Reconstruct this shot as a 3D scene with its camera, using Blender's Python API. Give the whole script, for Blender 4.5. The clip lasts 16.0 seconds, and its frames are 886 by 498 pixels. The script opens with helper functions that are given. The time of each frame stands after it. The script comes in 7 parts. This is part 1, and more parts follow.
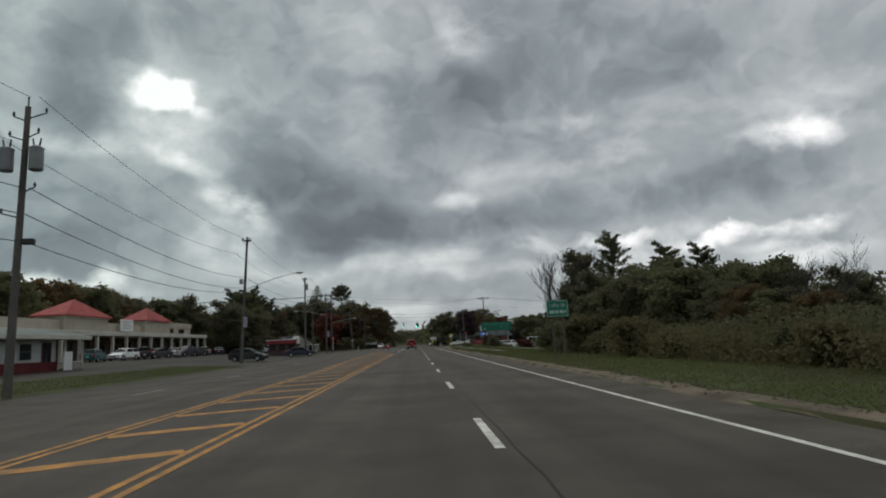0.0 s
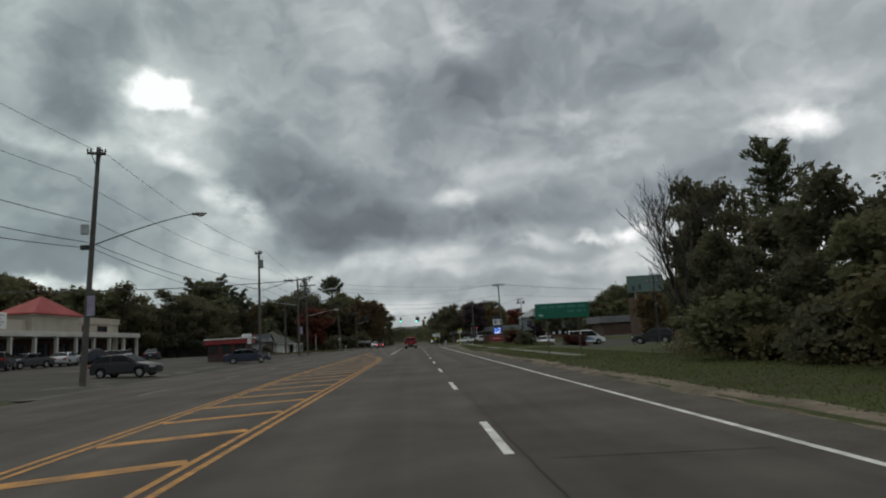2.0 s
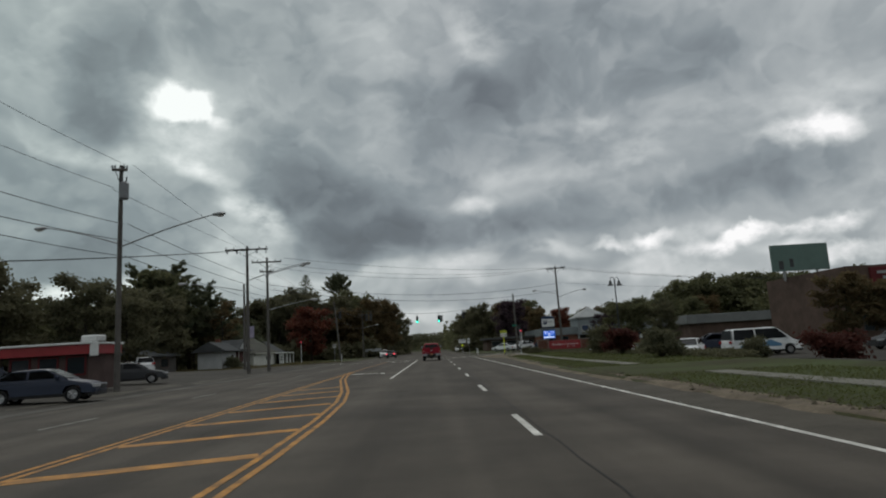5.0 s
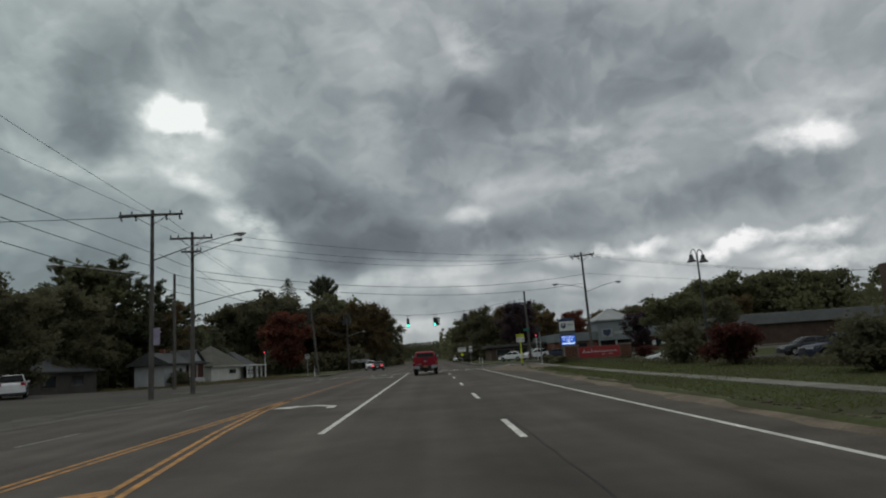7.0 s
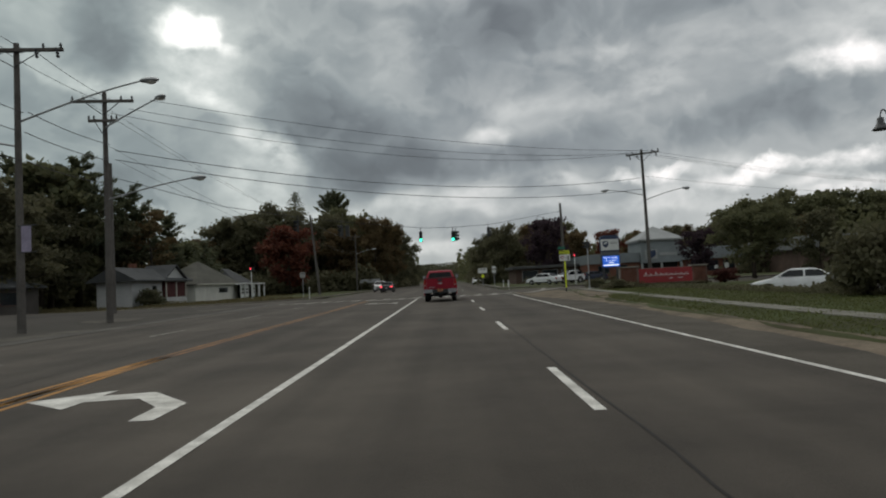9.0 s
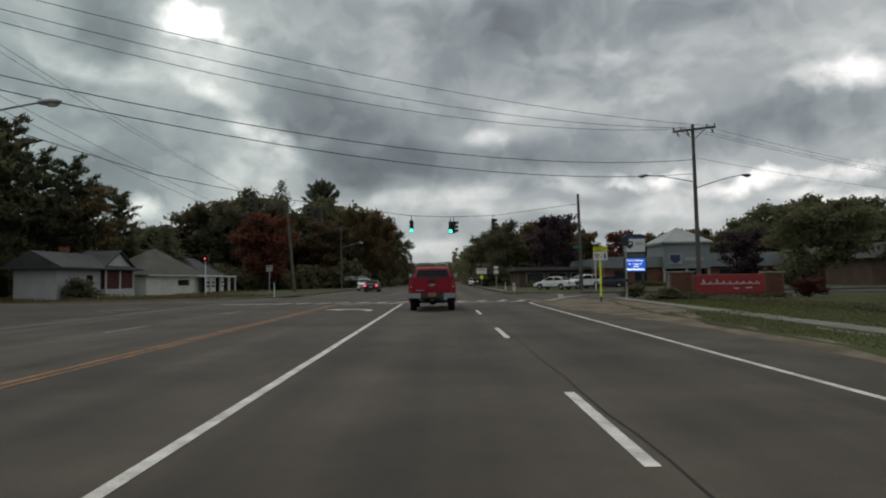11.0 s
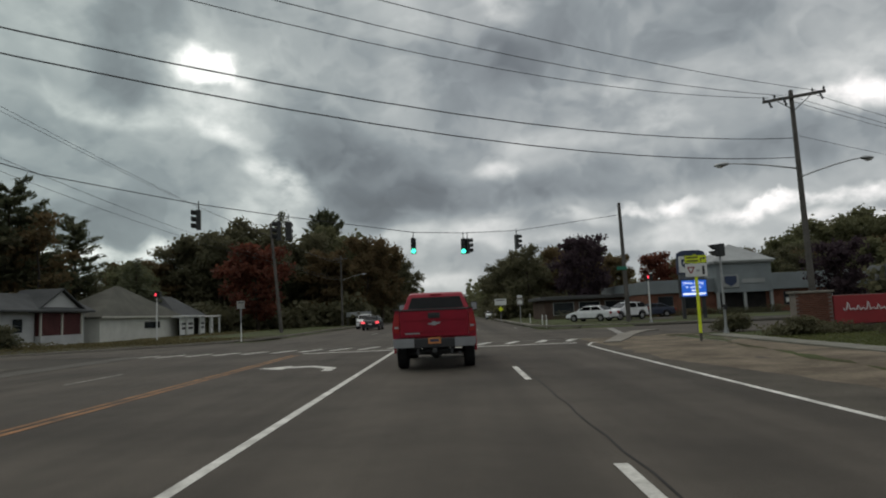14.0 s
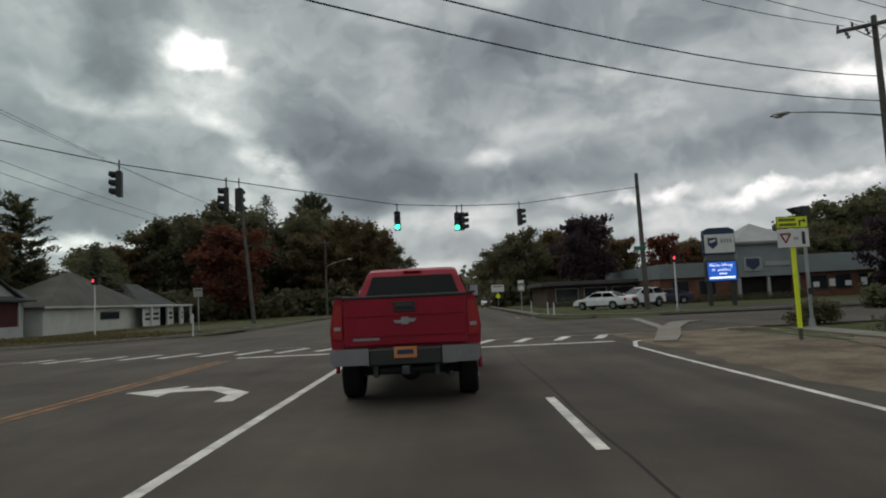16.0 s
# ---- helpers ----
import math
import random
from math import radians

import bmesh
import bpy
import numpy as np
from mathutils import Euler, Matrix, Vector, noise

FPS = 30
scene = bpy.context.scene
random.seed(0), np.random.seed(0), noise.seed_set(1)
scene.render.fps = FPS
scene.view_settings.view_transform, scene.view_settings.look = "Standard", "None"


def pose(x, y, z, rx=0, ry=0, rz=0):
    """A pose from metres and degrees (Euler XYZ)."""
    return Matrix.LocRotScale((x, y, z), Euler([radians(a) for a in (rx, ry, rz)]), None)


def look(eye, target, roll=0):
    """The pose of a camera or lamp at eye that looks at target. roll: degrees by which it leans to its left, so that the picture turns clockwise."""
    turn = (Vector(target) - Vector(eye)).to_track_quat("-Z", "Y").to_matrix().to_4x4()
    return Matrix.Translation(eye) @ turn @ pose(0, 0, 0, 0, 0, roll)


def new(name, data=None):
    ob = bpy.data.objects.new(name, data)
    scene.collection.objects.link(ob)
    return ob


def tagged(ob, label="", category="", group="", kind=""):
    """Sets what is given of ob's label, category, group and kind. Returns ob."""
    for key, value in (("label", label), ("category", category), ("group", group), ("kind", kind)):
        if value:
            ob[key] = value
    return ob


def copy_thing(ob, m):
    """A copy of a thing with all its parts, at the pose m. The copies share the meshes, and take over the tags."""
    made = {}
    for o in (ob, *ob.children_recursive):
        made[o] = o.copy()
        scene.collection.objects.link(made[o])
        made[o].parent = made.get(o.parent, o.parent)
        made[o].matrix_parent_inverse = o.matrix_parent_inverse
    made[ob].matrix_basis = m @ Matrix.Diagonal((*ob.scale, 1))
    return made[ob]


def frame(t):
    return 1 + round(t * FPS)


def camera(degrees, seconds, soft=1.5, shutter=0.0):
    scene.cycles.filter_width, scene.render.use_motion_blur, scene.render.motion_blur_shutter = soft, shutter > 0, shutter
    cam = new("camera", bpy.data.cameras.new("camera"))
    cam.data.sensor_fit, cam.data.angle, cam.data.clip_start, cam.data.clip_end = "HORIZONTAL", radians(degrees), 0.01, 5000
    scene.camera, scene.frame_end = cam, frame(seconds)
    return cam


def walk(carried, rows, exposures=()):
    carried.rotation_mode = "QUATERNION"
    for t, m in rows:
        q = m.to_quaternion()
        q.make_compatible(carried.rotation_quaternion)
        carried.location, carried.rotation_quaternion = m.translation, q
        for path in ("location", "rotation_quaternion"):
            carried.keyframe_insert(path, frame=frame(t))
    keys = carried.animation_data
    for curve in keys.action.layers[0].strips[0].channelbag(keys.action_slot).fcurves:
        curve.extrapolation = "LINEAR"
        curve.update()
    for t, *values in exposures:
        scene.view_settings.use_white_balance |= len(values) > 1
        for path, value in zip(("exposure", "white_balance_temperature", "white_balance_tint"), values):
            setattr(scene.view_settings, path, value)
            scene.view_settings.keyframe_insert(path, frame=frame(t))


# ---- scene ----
cam = camera(69.38, 16.0, soft=2.0)
PATH = [
    (0.0, pose(0.372, -0.000, 1.313, 98.243, 2.661, -2.400)),
    (0.5, pose(0.336, 7.915, 1.331, 98.322, 3.873, -1.459)),
    (1.0, pose(0.286, 15.703, 1.378, 98.754, 3.600, -0.613)),
    (1.5, pose(0.280, 23.384, 1.392, 98.416, 2.993, -1.491)),
    (2.0, pose(0.281, 30.770, 1.432, 97.976, 3.269, -2.431)),
    (2.5, pose(0.225, 37.682, 1.427, 99.438, 2.788, -0.849)),
    (3.0, pose(0.136, 44.458, 1.396, 98.257, 3.504, -0.104)),
    (3.5, pose(0.044, 51.274, 1.443, 98.327, 3.164, 0.187)),
    (4.0, pose(-0.062, 57.744, 1.410, 98.243, 2.897, -0.823)),
    (4.2, pose(-0.100, 60.274, 1.404, 98.683, 3.320, -0.252)),
    (6.3, pose(-0.167, 83.045, 1.403, 98.822, 3.640, -1.641)),
    (6.5, pose(-0.155, 84.885, 1.407, 99.266, 3.938, -0.887)),
    (7.0, pose(-0.119, 89.290, 1.398, 99.587, 3.938, -1.089)),
    (7.5, pose(-0.094, 93.377, 1.410, 99.119, 2.948, -2.243)),
    (8.0, pose(-0.109, 97.062, 1.415, 98.745, 2.999, -2.140)),
    (8.5, pose(-0.111, 100.672, 1.356, 95.056, 1.065, -2.275)),
    (8.7, pose(-0.111, 102.040, 1.372, 92.741, 3.119, 0.269)),
    (11.0, pose(-0.182, 116.007, 1.397, 92.706, 0.902, -0.137)),
    (11.5, pose(-0.137, 118.597, 1.393, 93.365, 0.944, -0.930)),
    (12.0, pose(-0.110, 120.921, 1.380, 93.776, 1.683, -0.588)),
    (12.5, pose(-0.101, 122.977, 1.399, 94.575, 1.843, -0.353)),
    (13.0, pose(-0.059, 124.689, 1.370, 95.027, 2.836, -0.150)),
    (13.5, pose(-0.045, 126.653, 1.381, 95.037, 2.586, 0.298)),
    (14.0, pose(-0.051, 128.254, 1.390, 95.735, 2.457, 1.130)),
    (14.5, pose(-0.046, 129.901, 1.379, 95.696, 2.526, 0.479)),
    (15.0, pose(-0.034, 132.073, 1.393, 94.433, 2.772, -1.475)),
    (15.5, pose(-0.002, 133.704, 1.373, 93.261, 3.583, -2.863)),
    (16.0, pose(0.032, 135.371, 1.404, 94.602, 2.722, 0.598)),
]
walk(cam, PATH, exposures=[(0.0, 0.06, 6420, 9), (4.2, 0.06, 6420, 9), (6.3, -0.1, 6420, 9), (8.1, -0.1, 6420, 9), (8.6, 0.1, 6580, 10), (10.8, 0.13, 6580, 10), (16.0, 0.13, 6580, 10)])

# ---- sky and light ----
world = bpy.data.worlds.new("overcast_sky")
scene.world = world
world.use_nodes = True
WT = world.node_tree
WT.nodes.clear()


def wlink(a, b):
    WT.links.new(a, b)


def wmath(op, a, b=None, c=None, clamp=False):
    n = WT.nodes.new("ShaderNodeMath")
    n.operation, n.use_clamp = op, clamp
    for i, v in enumerate((a, b, c)):
        if v is None:
            continue
        if isinstance(v, (int, float)):
            n.inputs[i].default_value = v
        else:
            wlink(v, n.inputs[i])
    return n.outputs[0]


def wvec(op, a, b=None):
    n = WT.nodes.new("ShaderNodeVectorMath")
    n.operation = op
    for i, v in enumerate((a, b)):
        if v is None:
            continue
        if isinstance(v, (tuple, list)):
            n.inputs[i].default_value = v
        elif op == "SCALE" and i == 1:
            n.inputs[3].default_value = v
        else:
            wlink(v, n.inputs[i])
    return n.outputs["Value"] if op in ("DOT_PRODUCT", "LENGTH") else n.outputs[0]


def wnoise(vec, scale, detail, rough):
    n = WT.nodes.new("ShaderNodeTexNoise")
    wlink(vec, n.inputs["Vector"])
    n.inputs["Scale"].default_value, n.inputs["Detail"].default_value, n.inputs["Roughness"].default_value = scale, detail, rough
    return n


coord = WT.nodes.new("ShaderNodeTexCoord").outputs["Generated"]
sep = WT.nodes.new("ShaderNodeSeparateXYZ")
wlink(coord, sep.inputs[0])
# the direction, pushed about so that the clouds are ragged
def pushed(vec, scale, amount, detail):
    n = wnoise(vec, scale, detail, 0.55)
    return wvec("ADD", vec, wvec("SCALE", wvec("SUBTRACT", n.outputs["Color"], (0.5, 0.5, 0.5)), amount))


soft_at = pushed(pushed(coord, 6.0, 0.07, 1.0), 16.0, 0.028, 2.0)
torn_at = pushed(pushed(coord, 14.0, 0.05, 2.0), 38.0, 0.026, 4.0)
patch_n = wnoise(wvec("MULTIPLY", coord, (1.0, 1.0, 1.5)), 21.0, 4.0, 0.55)
patchy = wmath("MULTIPLY_ADD", wmath("SUBTRACT", patch_n.outputs[0], 0.5), 3.6, 0.95)


def mass(az, el, wide, high, amount, lean, edge):
    """A cloud mass or a gap at an azimuth and height in degrees, of a half width and half height in degrees."""
    a, e, l = radians(az), radians(el), radians(lean)
    right0 = Vector((math.cos(a), -math.sin(a), 0))
    up0 = Vector((-math.sin(a) * math.sin(e), -math.cos(a) * math.sin(e), math.cos(e)))
    mid = Vector((math.sin(a) * math.cos(e), math.cos(a) * math.cos(e), math.sin(e)))
    right1 = (right0 * math.cos(l) + up0 * math.sin(l)) / math.tan(radians(wide))
    up1 = (up0 * math.cos(l) - right0 * math.sin(l)) / math.tan(radians(high))
    off = wvec("SUBTRACT", torn_at if amount > 0.3 else soft_at, tuple(mid))
    cx = wvec("DOT_PRODUCT", off, tuple(right1))
    cy = wvec("DOT_PRODUCT", off, tuple(up1))
    d = wmath("SQRT", wmath("ADD", wmath("MULTIPLY", cx, cx), wmath("MULTIPLY", cy, cy)))
    m = WT.nodes.new("ShaderNodeMapRange")
    m.interpolation_type = "SMOOTHSTEP"
    wlink(d, m.inputs[0])
    m.inputs[1].default_value, m.inputs[2].default_value = 1.0 + edge, max(0.0, 1.0 - edge)
    m.inputs[3].default_value, m.inputs[4].default_value = 0.0, amount
    return wmath("MULTIPLY", m.outputs[0], patchy) if 0 < amount < 0.6 else m.outputs[0]


# lumps of cloud at three sizes, flattened a little
lump_at = wvec("MULTIPLY", soft_at, (1.0, 1.0, 1.35))
shade = None
for size, detail, lift in ((4.5, 2.0, 0.12), (10.0, 3.0, 0.18), (24.0, 4.0, 0.13)):
    n = wnoise(lump_at, size, detail, 0.5)
    term = wmath("MULTIPLY", wmath("SUBTRACT", n.outputs[0], 0.5), lift)
    shade = term if shade is None else wmath("ADD", shade, term)
# billows: rounded lobes with one firmer edge
for size, low, top, lift in ((6.5, 0.46, 0.54, 0.035), (14.0, 0.45, 0.55, 0.04)):
    billow = wnoise(lump_at, size, 3.0, 0.5)
    lobe = WT.nodes.new("ShaderNodeMapRange")
    lobe.interpolation_type = "SMOOTHSTEP"
    wlink(billow.outputs[0], lobe.inputs[0])
    lobe.inputs[1].default_value, lobe.inputs[2].default_value = low, top
    lobe.inputs[3].default_value, lobe.inputs[4].default_value = -lift / 2, lift / 2
    shade = wmath("ADD", shade, lobe.outputs[0])
for m in (
    (-27.1, 22.3, 3.70, 4.79, -0.14, -3, 0.5),
    (-25.0, 26.0, 6.53, 2.61, -0.05, -3, 0.8),
    (-28.6, 18.5, 2.61, 1.74, -0.06, -3, 0.7),
    (-29.6, 12.1, 8.71, 3.48, -0.07, -11, 0.7),
    (-31.7, 8.1, 6.39, 1.70, -0.09, -8, 0.6),
    (-25.1, 9.2, 5.45, 1.36, -0.05, -11, 0.7),
    (-8.0, 12.1, 6.98, 3.49, -0.17, -15, 0.5),
    (-11.9, 16.6, 3.42, 2.93, -0.08, -33, 0.6),
    (2.2, 10.3, 11.63, 1.77, -0.12, -1, 0.6),
    (-5.8, 15.6, 7.47, 2.49, -0.05, -13, 0.7),
    (-8.6, 8.4, 4.49, 1.10, -0.08, -3, 0.5),
    (2.7, 19.5, 5.21, 3.72, -0.135, 17, 0.6),
    (1.8, 22.2, 3.93, 2.45, -0.055, -3, 0.7),
    (14.2, 25.7, 8.01, 4.24, -0.095, -8, 0.6),
):
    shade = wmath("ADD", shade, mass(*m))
for m in (
    (23.1, 22.0, 5.04, 2.06, -0.09, 7, 0.55),
    (10.7, 21.5, 5.83, 2.43, -0.08, 2, 0.6),
    (12.9, 16.9, 7.84, 1.96, -0.06, -6, 0.6),
    (15.3, 10.8, 8.34, 1.57, -0.1, 2, 0.5),
    (30.7, 12.3, 5.30, 1.68, -0.095, 3, 0.55),
    (24.2, 11.2, 6.06, 1.31, -0.06, 7, 0.6),
    (-9.7, 25.5, 9.50, 2.85, -0.04, -18, 0.7),
    (29.9, 22.7, 5.20, 2.60, -0.025, 7, 0.7),
    (6.1, 7.8, 3.02, 0.60, -0.05, -3, 0.6),
    (4.9, 4.0, 11.08, 0.91, -0.05, -3, 0.6),
    (-21.4, 21.3, 1.92, 1.23, 0.72, -3, 0.55),
    (-19.5, 21.5, 1.11, 0.92, 0.36, -23, 0.7),
    (-18.6, 20.2, 1.03, 0.47, 0.3, -28, 0.8),
    (-22.5, 22.0, 0.90, 0.90, 0.3, -3, 0.8),
):
    shade = wmath("ADD", shade, mass(*m))
for m in (
    (-20.9, 20.6, 3.91, 2.76, 0.17, -23, 0.95),
    (-18.8, 16.1, 2.60, 0.75, 0.24, -23, 0.8),
    (-20.9, 18.3, 3.24, 1.16, 0.11, -18, 0.9),
    (-15.3, 13.0, 2.03, 0.97, 0.3, -28, 0.8),
    (-13.7, 11.3, 1.66, 1.07, 0.2, -38, 0.9),
    (-16.3, 10.2, 2.90, 2.41, 0.08, -33, 0.95),
    (-15.8, 7.8, 2.90, 1.69, 0.08, -3, 0.9),
    (-24.4, 17.1, 4.98, 0.81, 0.12, -3, 0.7),
    (-30.5, 17.4, 4.28, 0.77, 0.08, -13, 0.7),
    (-31.6, 6.0, 4.68, 0.60, 0.36, -5, 0.8),
    (-25.0, 6.3, 1.09, 0.73, 0.34, -3, 0.8),
    (-29.4, 5.8, 6.97, 0.52, 0.14, -5, 0.9),
    (4.4, 12.4, 2.27, 0.86, 0.2, -11, 0.6),
    (5.3, 26.6, 1.92, 3.11, 0.12, 7, 0.6),
):
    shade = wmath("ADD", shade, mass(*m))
for m in (
    (19.1, 15.4, 2.15, 1.20, 0.1, -3, 0.7),
    (33.0, 15.0, 2.58, 1.03, 0.42, 2, 0.8),
    (30.6, 14.9, 2.64, 0.66, 0.12, -3, 0.7),
    (34.4, 17.3, 3.80, 1.27, 0.08, 7, 0.7),
    (15.9, 7.6, 1.37, 0.54, 0.42, -3, 0.8),
    (18.9, 8.2, 1.74, 0.48, 0.36, 7, 0.8),
    (25.5, 7.1, 2.22, 0.55, 0.48, 2, 0.8),
    (27.9, 7.7, 1.72, 0.45, 0.46, 2, 0.8),
    (30.1, 7.1, 1.95, 0.40, 0.3, 2, 0.9),
    (32.8, 7.9, 2.08, 0.65, 0.52, 5, 0.8),
    (21.5, 6.7, 3.80, 0.52, 0.22, 2, 0.9),
    (11.1, 7.7, 2.49, 0.50, 0.16, -3, 0.7),
    (23.0, 8.3, 2.82, 0.56, 0.15, 5, 0.7),
    (32.9, 5.3, 3.45, 0.69, 0.32, 2, 0.8),
):
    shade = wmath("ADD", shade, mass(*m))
for m in (
    (34.2, 10.1, 2.98, 2.13, 0.06, -3, 0.9),
    (-3.1, 7.0, 5.04, 0.61, 0.14, -3, 0.7),
    (2.0, 7.5, 3.54, 0.61, 0.16, -3, 0.7),
    (7.0, 5.9, 6.04, 0.50, 0.1, -3, 0.7),
    (-10.1, 6.7, 2.98, 0.50, 0.12, -3, 0.7),
    (-1.3, 2.6, 3.52, 0.60, 0.14, -3, 0.7),
    (20.0, 5.5, 7.18, 0.67, 0.12, -3, 0.7),
    (13.1, 19.1, 5.84, 0.68, 0.06, 2, 0.7),
    (24.9, 17.3, 7.35, 1.15, 0.06, 5, 0.7),
    (-3.5, 21.4, 1.96, 3.93, 0.04, -3, 0.8),
    (-32.3, 24.3, 3.28, 3.28, 0.05, -3, 0.8),
    (-2.7, 28.3, 4.27, 1.42, 0.05, -3, 0.8),
    (7.6, 14.9, 3.00, 1.00, 0.05, -3, 0.8),
    (15.1, 14.2, 5.87, 0.68, 0.05, 2, 0.7),
):
    shade = wmath("ADD", shade, mass(*m))

# brighter overhead, a pale band over the horizon
high = WT.nodes.new("ShaderNodeMapRange")
high.interpolation_type = "SMOOTHSTEP"
wlink(sep.outputs[2], high.inputs[0])
high.inputs[1].default_value, high.inputs[2].default_value, high.inputs[3].default_value, high.inputs[4].default_value = 0.48, 0.95, 0.0, 0.42
shade = wmath("ADD", shade, high.outputs[0])
light = wmath("MAXIMUM", wmath("ADD", shade, 0.385), 0.06)
cloud = WT.nodes.new("ShaderNodeValToRGB")
wlink(light, cloud.inputs[0])
ramp = cloud.color_ramp
ramp.elements[0].position, ramp.elements[0].color = 0.0, (0.105, 0.118, 0.126, 1)
ramp.elements[1].position, ramp.elements[1].color = 1.0, (1.0, 1.0, 0.97, 1)
for at, col in ((0.14, (0.146, 0.168, 0.181, 1)), (0.28, (0.252, 0.288, 0.300, 1)), (0.50, (0.51, 0.545, 0.535, 1))):
    el = ramp.elements.new(at)
    el.color = col
nishita = WT.nodes.new("ShaderNodeTexSky")
nishita.sky_type, nishita.sun_disc = "NISHITA", False
nishita.sun_elevation, nishita.sun_rotation = radians(42), radians(-25)
clear = WT.nodes.new("ShaderNodeBackground")
wlink(nishita.outputs[0], clear.inputs[0])
clear.inputs[1].default_value = 0.05
side = WT.nodes.new("ShaderNodeMapRange")
wlink(sep.outputs[0], side.inputs[0])
side.inputs[1].default_value, side.inputs[2].default_value = -0.5, 0.05
hue = WT.nodes.new("ShaderNodeMix")
hue.data_type = "RGBA"
wlink(side.outputs[0], hue.inputs[0])
hue.inputs[6].default_value, hue.inputs[7].default_value = (0.96, 1.01, 1.0, 1), (1.01, 0.99, 1.015, 1)
tinted = WT.nodes.new("ShaderNodeMix")
tinted.data_type, tinted.blend_type = "RGBA", "MULTIPLY"
tinted.inputs[0].default_value = 1.0
wlink(cloud.outputs[0], tinted.inputs[6])
wlink(hue.outputs[2], tinted.inputs[7])
deck = WT.nodes.new("ShaderNodeBackground")
wlink(tinted.outputs[2], deck.inputs[0])
deck.inputs[1].default_value = 1.0
both = WT.nodes.new("ShaderNodeMixShader")
both.inputs[0].default_value = 0.96
wlink(clear.outputs[0], both.inputs[1])
wlink(deck.outputs[0], both.inputs[2])
sky_out = WT.nodes.new("ShaderNodeOutputWorld")
wlink(both.outputs[0], sky_out.inputs[0])

sun = new("sun", bpy.data.lights.new("sun", "SUN"))
sun.data.energy, sun.data.angle, sun.data.color = 0.5, radians(25), (1.0, 0.96, 0.90)
sun.matrix_world = look((-30, 60, 60), (0, 0, 0))

# ---- materials ----
MATS = {}


def mat(name, base, rough=0.75, metal=0.0, var=0.25, scale=1.2, fine=14.0, bump=0.15, tint=None, rand=0.0, glow=None, coat=0.0, bump_scale=None):
    """A surface with stains at one scale and grain at another. tint: the colour of the stains; rand: brightness that differs from piece to piece."""
    if name in MATS:
        return MATS[name]
    m = bpy.data.materials.new(name)
    m.use_nodes = True
    t = m.node_tree
    p = t.nodes["Principled BSDF"]
    p.inputs["Roughness"].default_value, p.inputs["Metallic"].default_value = rough, metal
    p.inputs["Coat Weight"].default_value = coat
    if rough >= 0.69 and not metal:
        p.inputs["Specular IOR Level"].default_value = 0.15
    co = t.nodes.new("ShaderNodeTexCoord")
    n1, n2 = t.nodes.new("ShaderNodeTexNoise"), t.nodes.new("ShaderNodeTexNoise")
    for n, s, d in ((n1, scale, 5.0), (n2, fine, 4.0)):
        t.links.new(co.outputs["Object"], n.inputs["Vector"])
        n.inputs["Scale"].default_value, n.inputs["Detail"].default_value, n.inputs["Roughness"].default_value = s, d, 0.62
    dark = tint or tuple(c * (1 - var) for c in base)
    pale = tuple(min(1, c * (1 + var * 0.6)) for c in base)
    r1 = t.nodes.new("ShaderNodeValToRGB")
    r1.color_ramp.elements[0].position, r1.color_ramp.elements[0].color = 0.34, (*dark, 1)
    r1.color_ramp.elements[1].position, r1.color_ramp.elements[1].color = 0.66, (*pale, 1)
    t.links.new(n1.outputs[0], r1.inputs[0])
    mul = t.nodes.new("ShaderNodeMix")
    mul.data_type, mul.blend_type = "RGBA", "MULTIPLY"
    mul.inputs[0].default_value = 1.0
    r2 = t.nodes.new("ShaderNodeMapRange")
    r2.inputs[1].default_value, r2.inputs[2].default_value, r2.inputs[3].default_value, r2.inputs[4].default_value = 0.3, 0.7, 1 - var * 0.6, 1 + var * 0.4
    t.links.new(n2.outputs[0], r2.inputs[0])
    t.links.new(r1.outputs[0], mul.inputs[6])
    t.links.new(r2.outputs[0], mul.inputs[7])
    col = mul.outputs[2]
    if rand:
        info = t.nodes.new("ShaderNodeObjectInfo")
        r3 = t.nodes.new("ShaderNodeMapRange")
        r3.inputs[3].default_value, r3.inputs[4].default_value = 1 - rand, 1 + rand
        t.links.new(info.outputs["Random"], r3.inputs[0])
        m2 = t.nodes.new("ShaderNodeMix")
        m2.data_type, m2.blend_type = "RGBA", "MULTIPLY"
        m2.inputs[0].default_value = 1.0
        t.links.new(col, m2.inputs[6])
        t.links.new(r3.outputs[0], m2.inputs[7])
        col = m2.outputs[2]
    t.links.new(col, p.inputs["Base Color"])
    if bump:
        b = t.nodes.new("ShaderNodeBump")
        b.inputs["Strength"].default_value, b.inputs["Distance"].default_value = bump, 0.02
        t.links.new(n2.outputs[0], b.inputs["Height"])
        t.links.new(b.outputs[0], p.inputs["Normal"])
    if glow:
        p.inputs["Emission Color"].default_value, p.inputs["Emission Strength"].default_value = (*glow[:3], 1), glow[3]
    MATS[name] = m
    return m


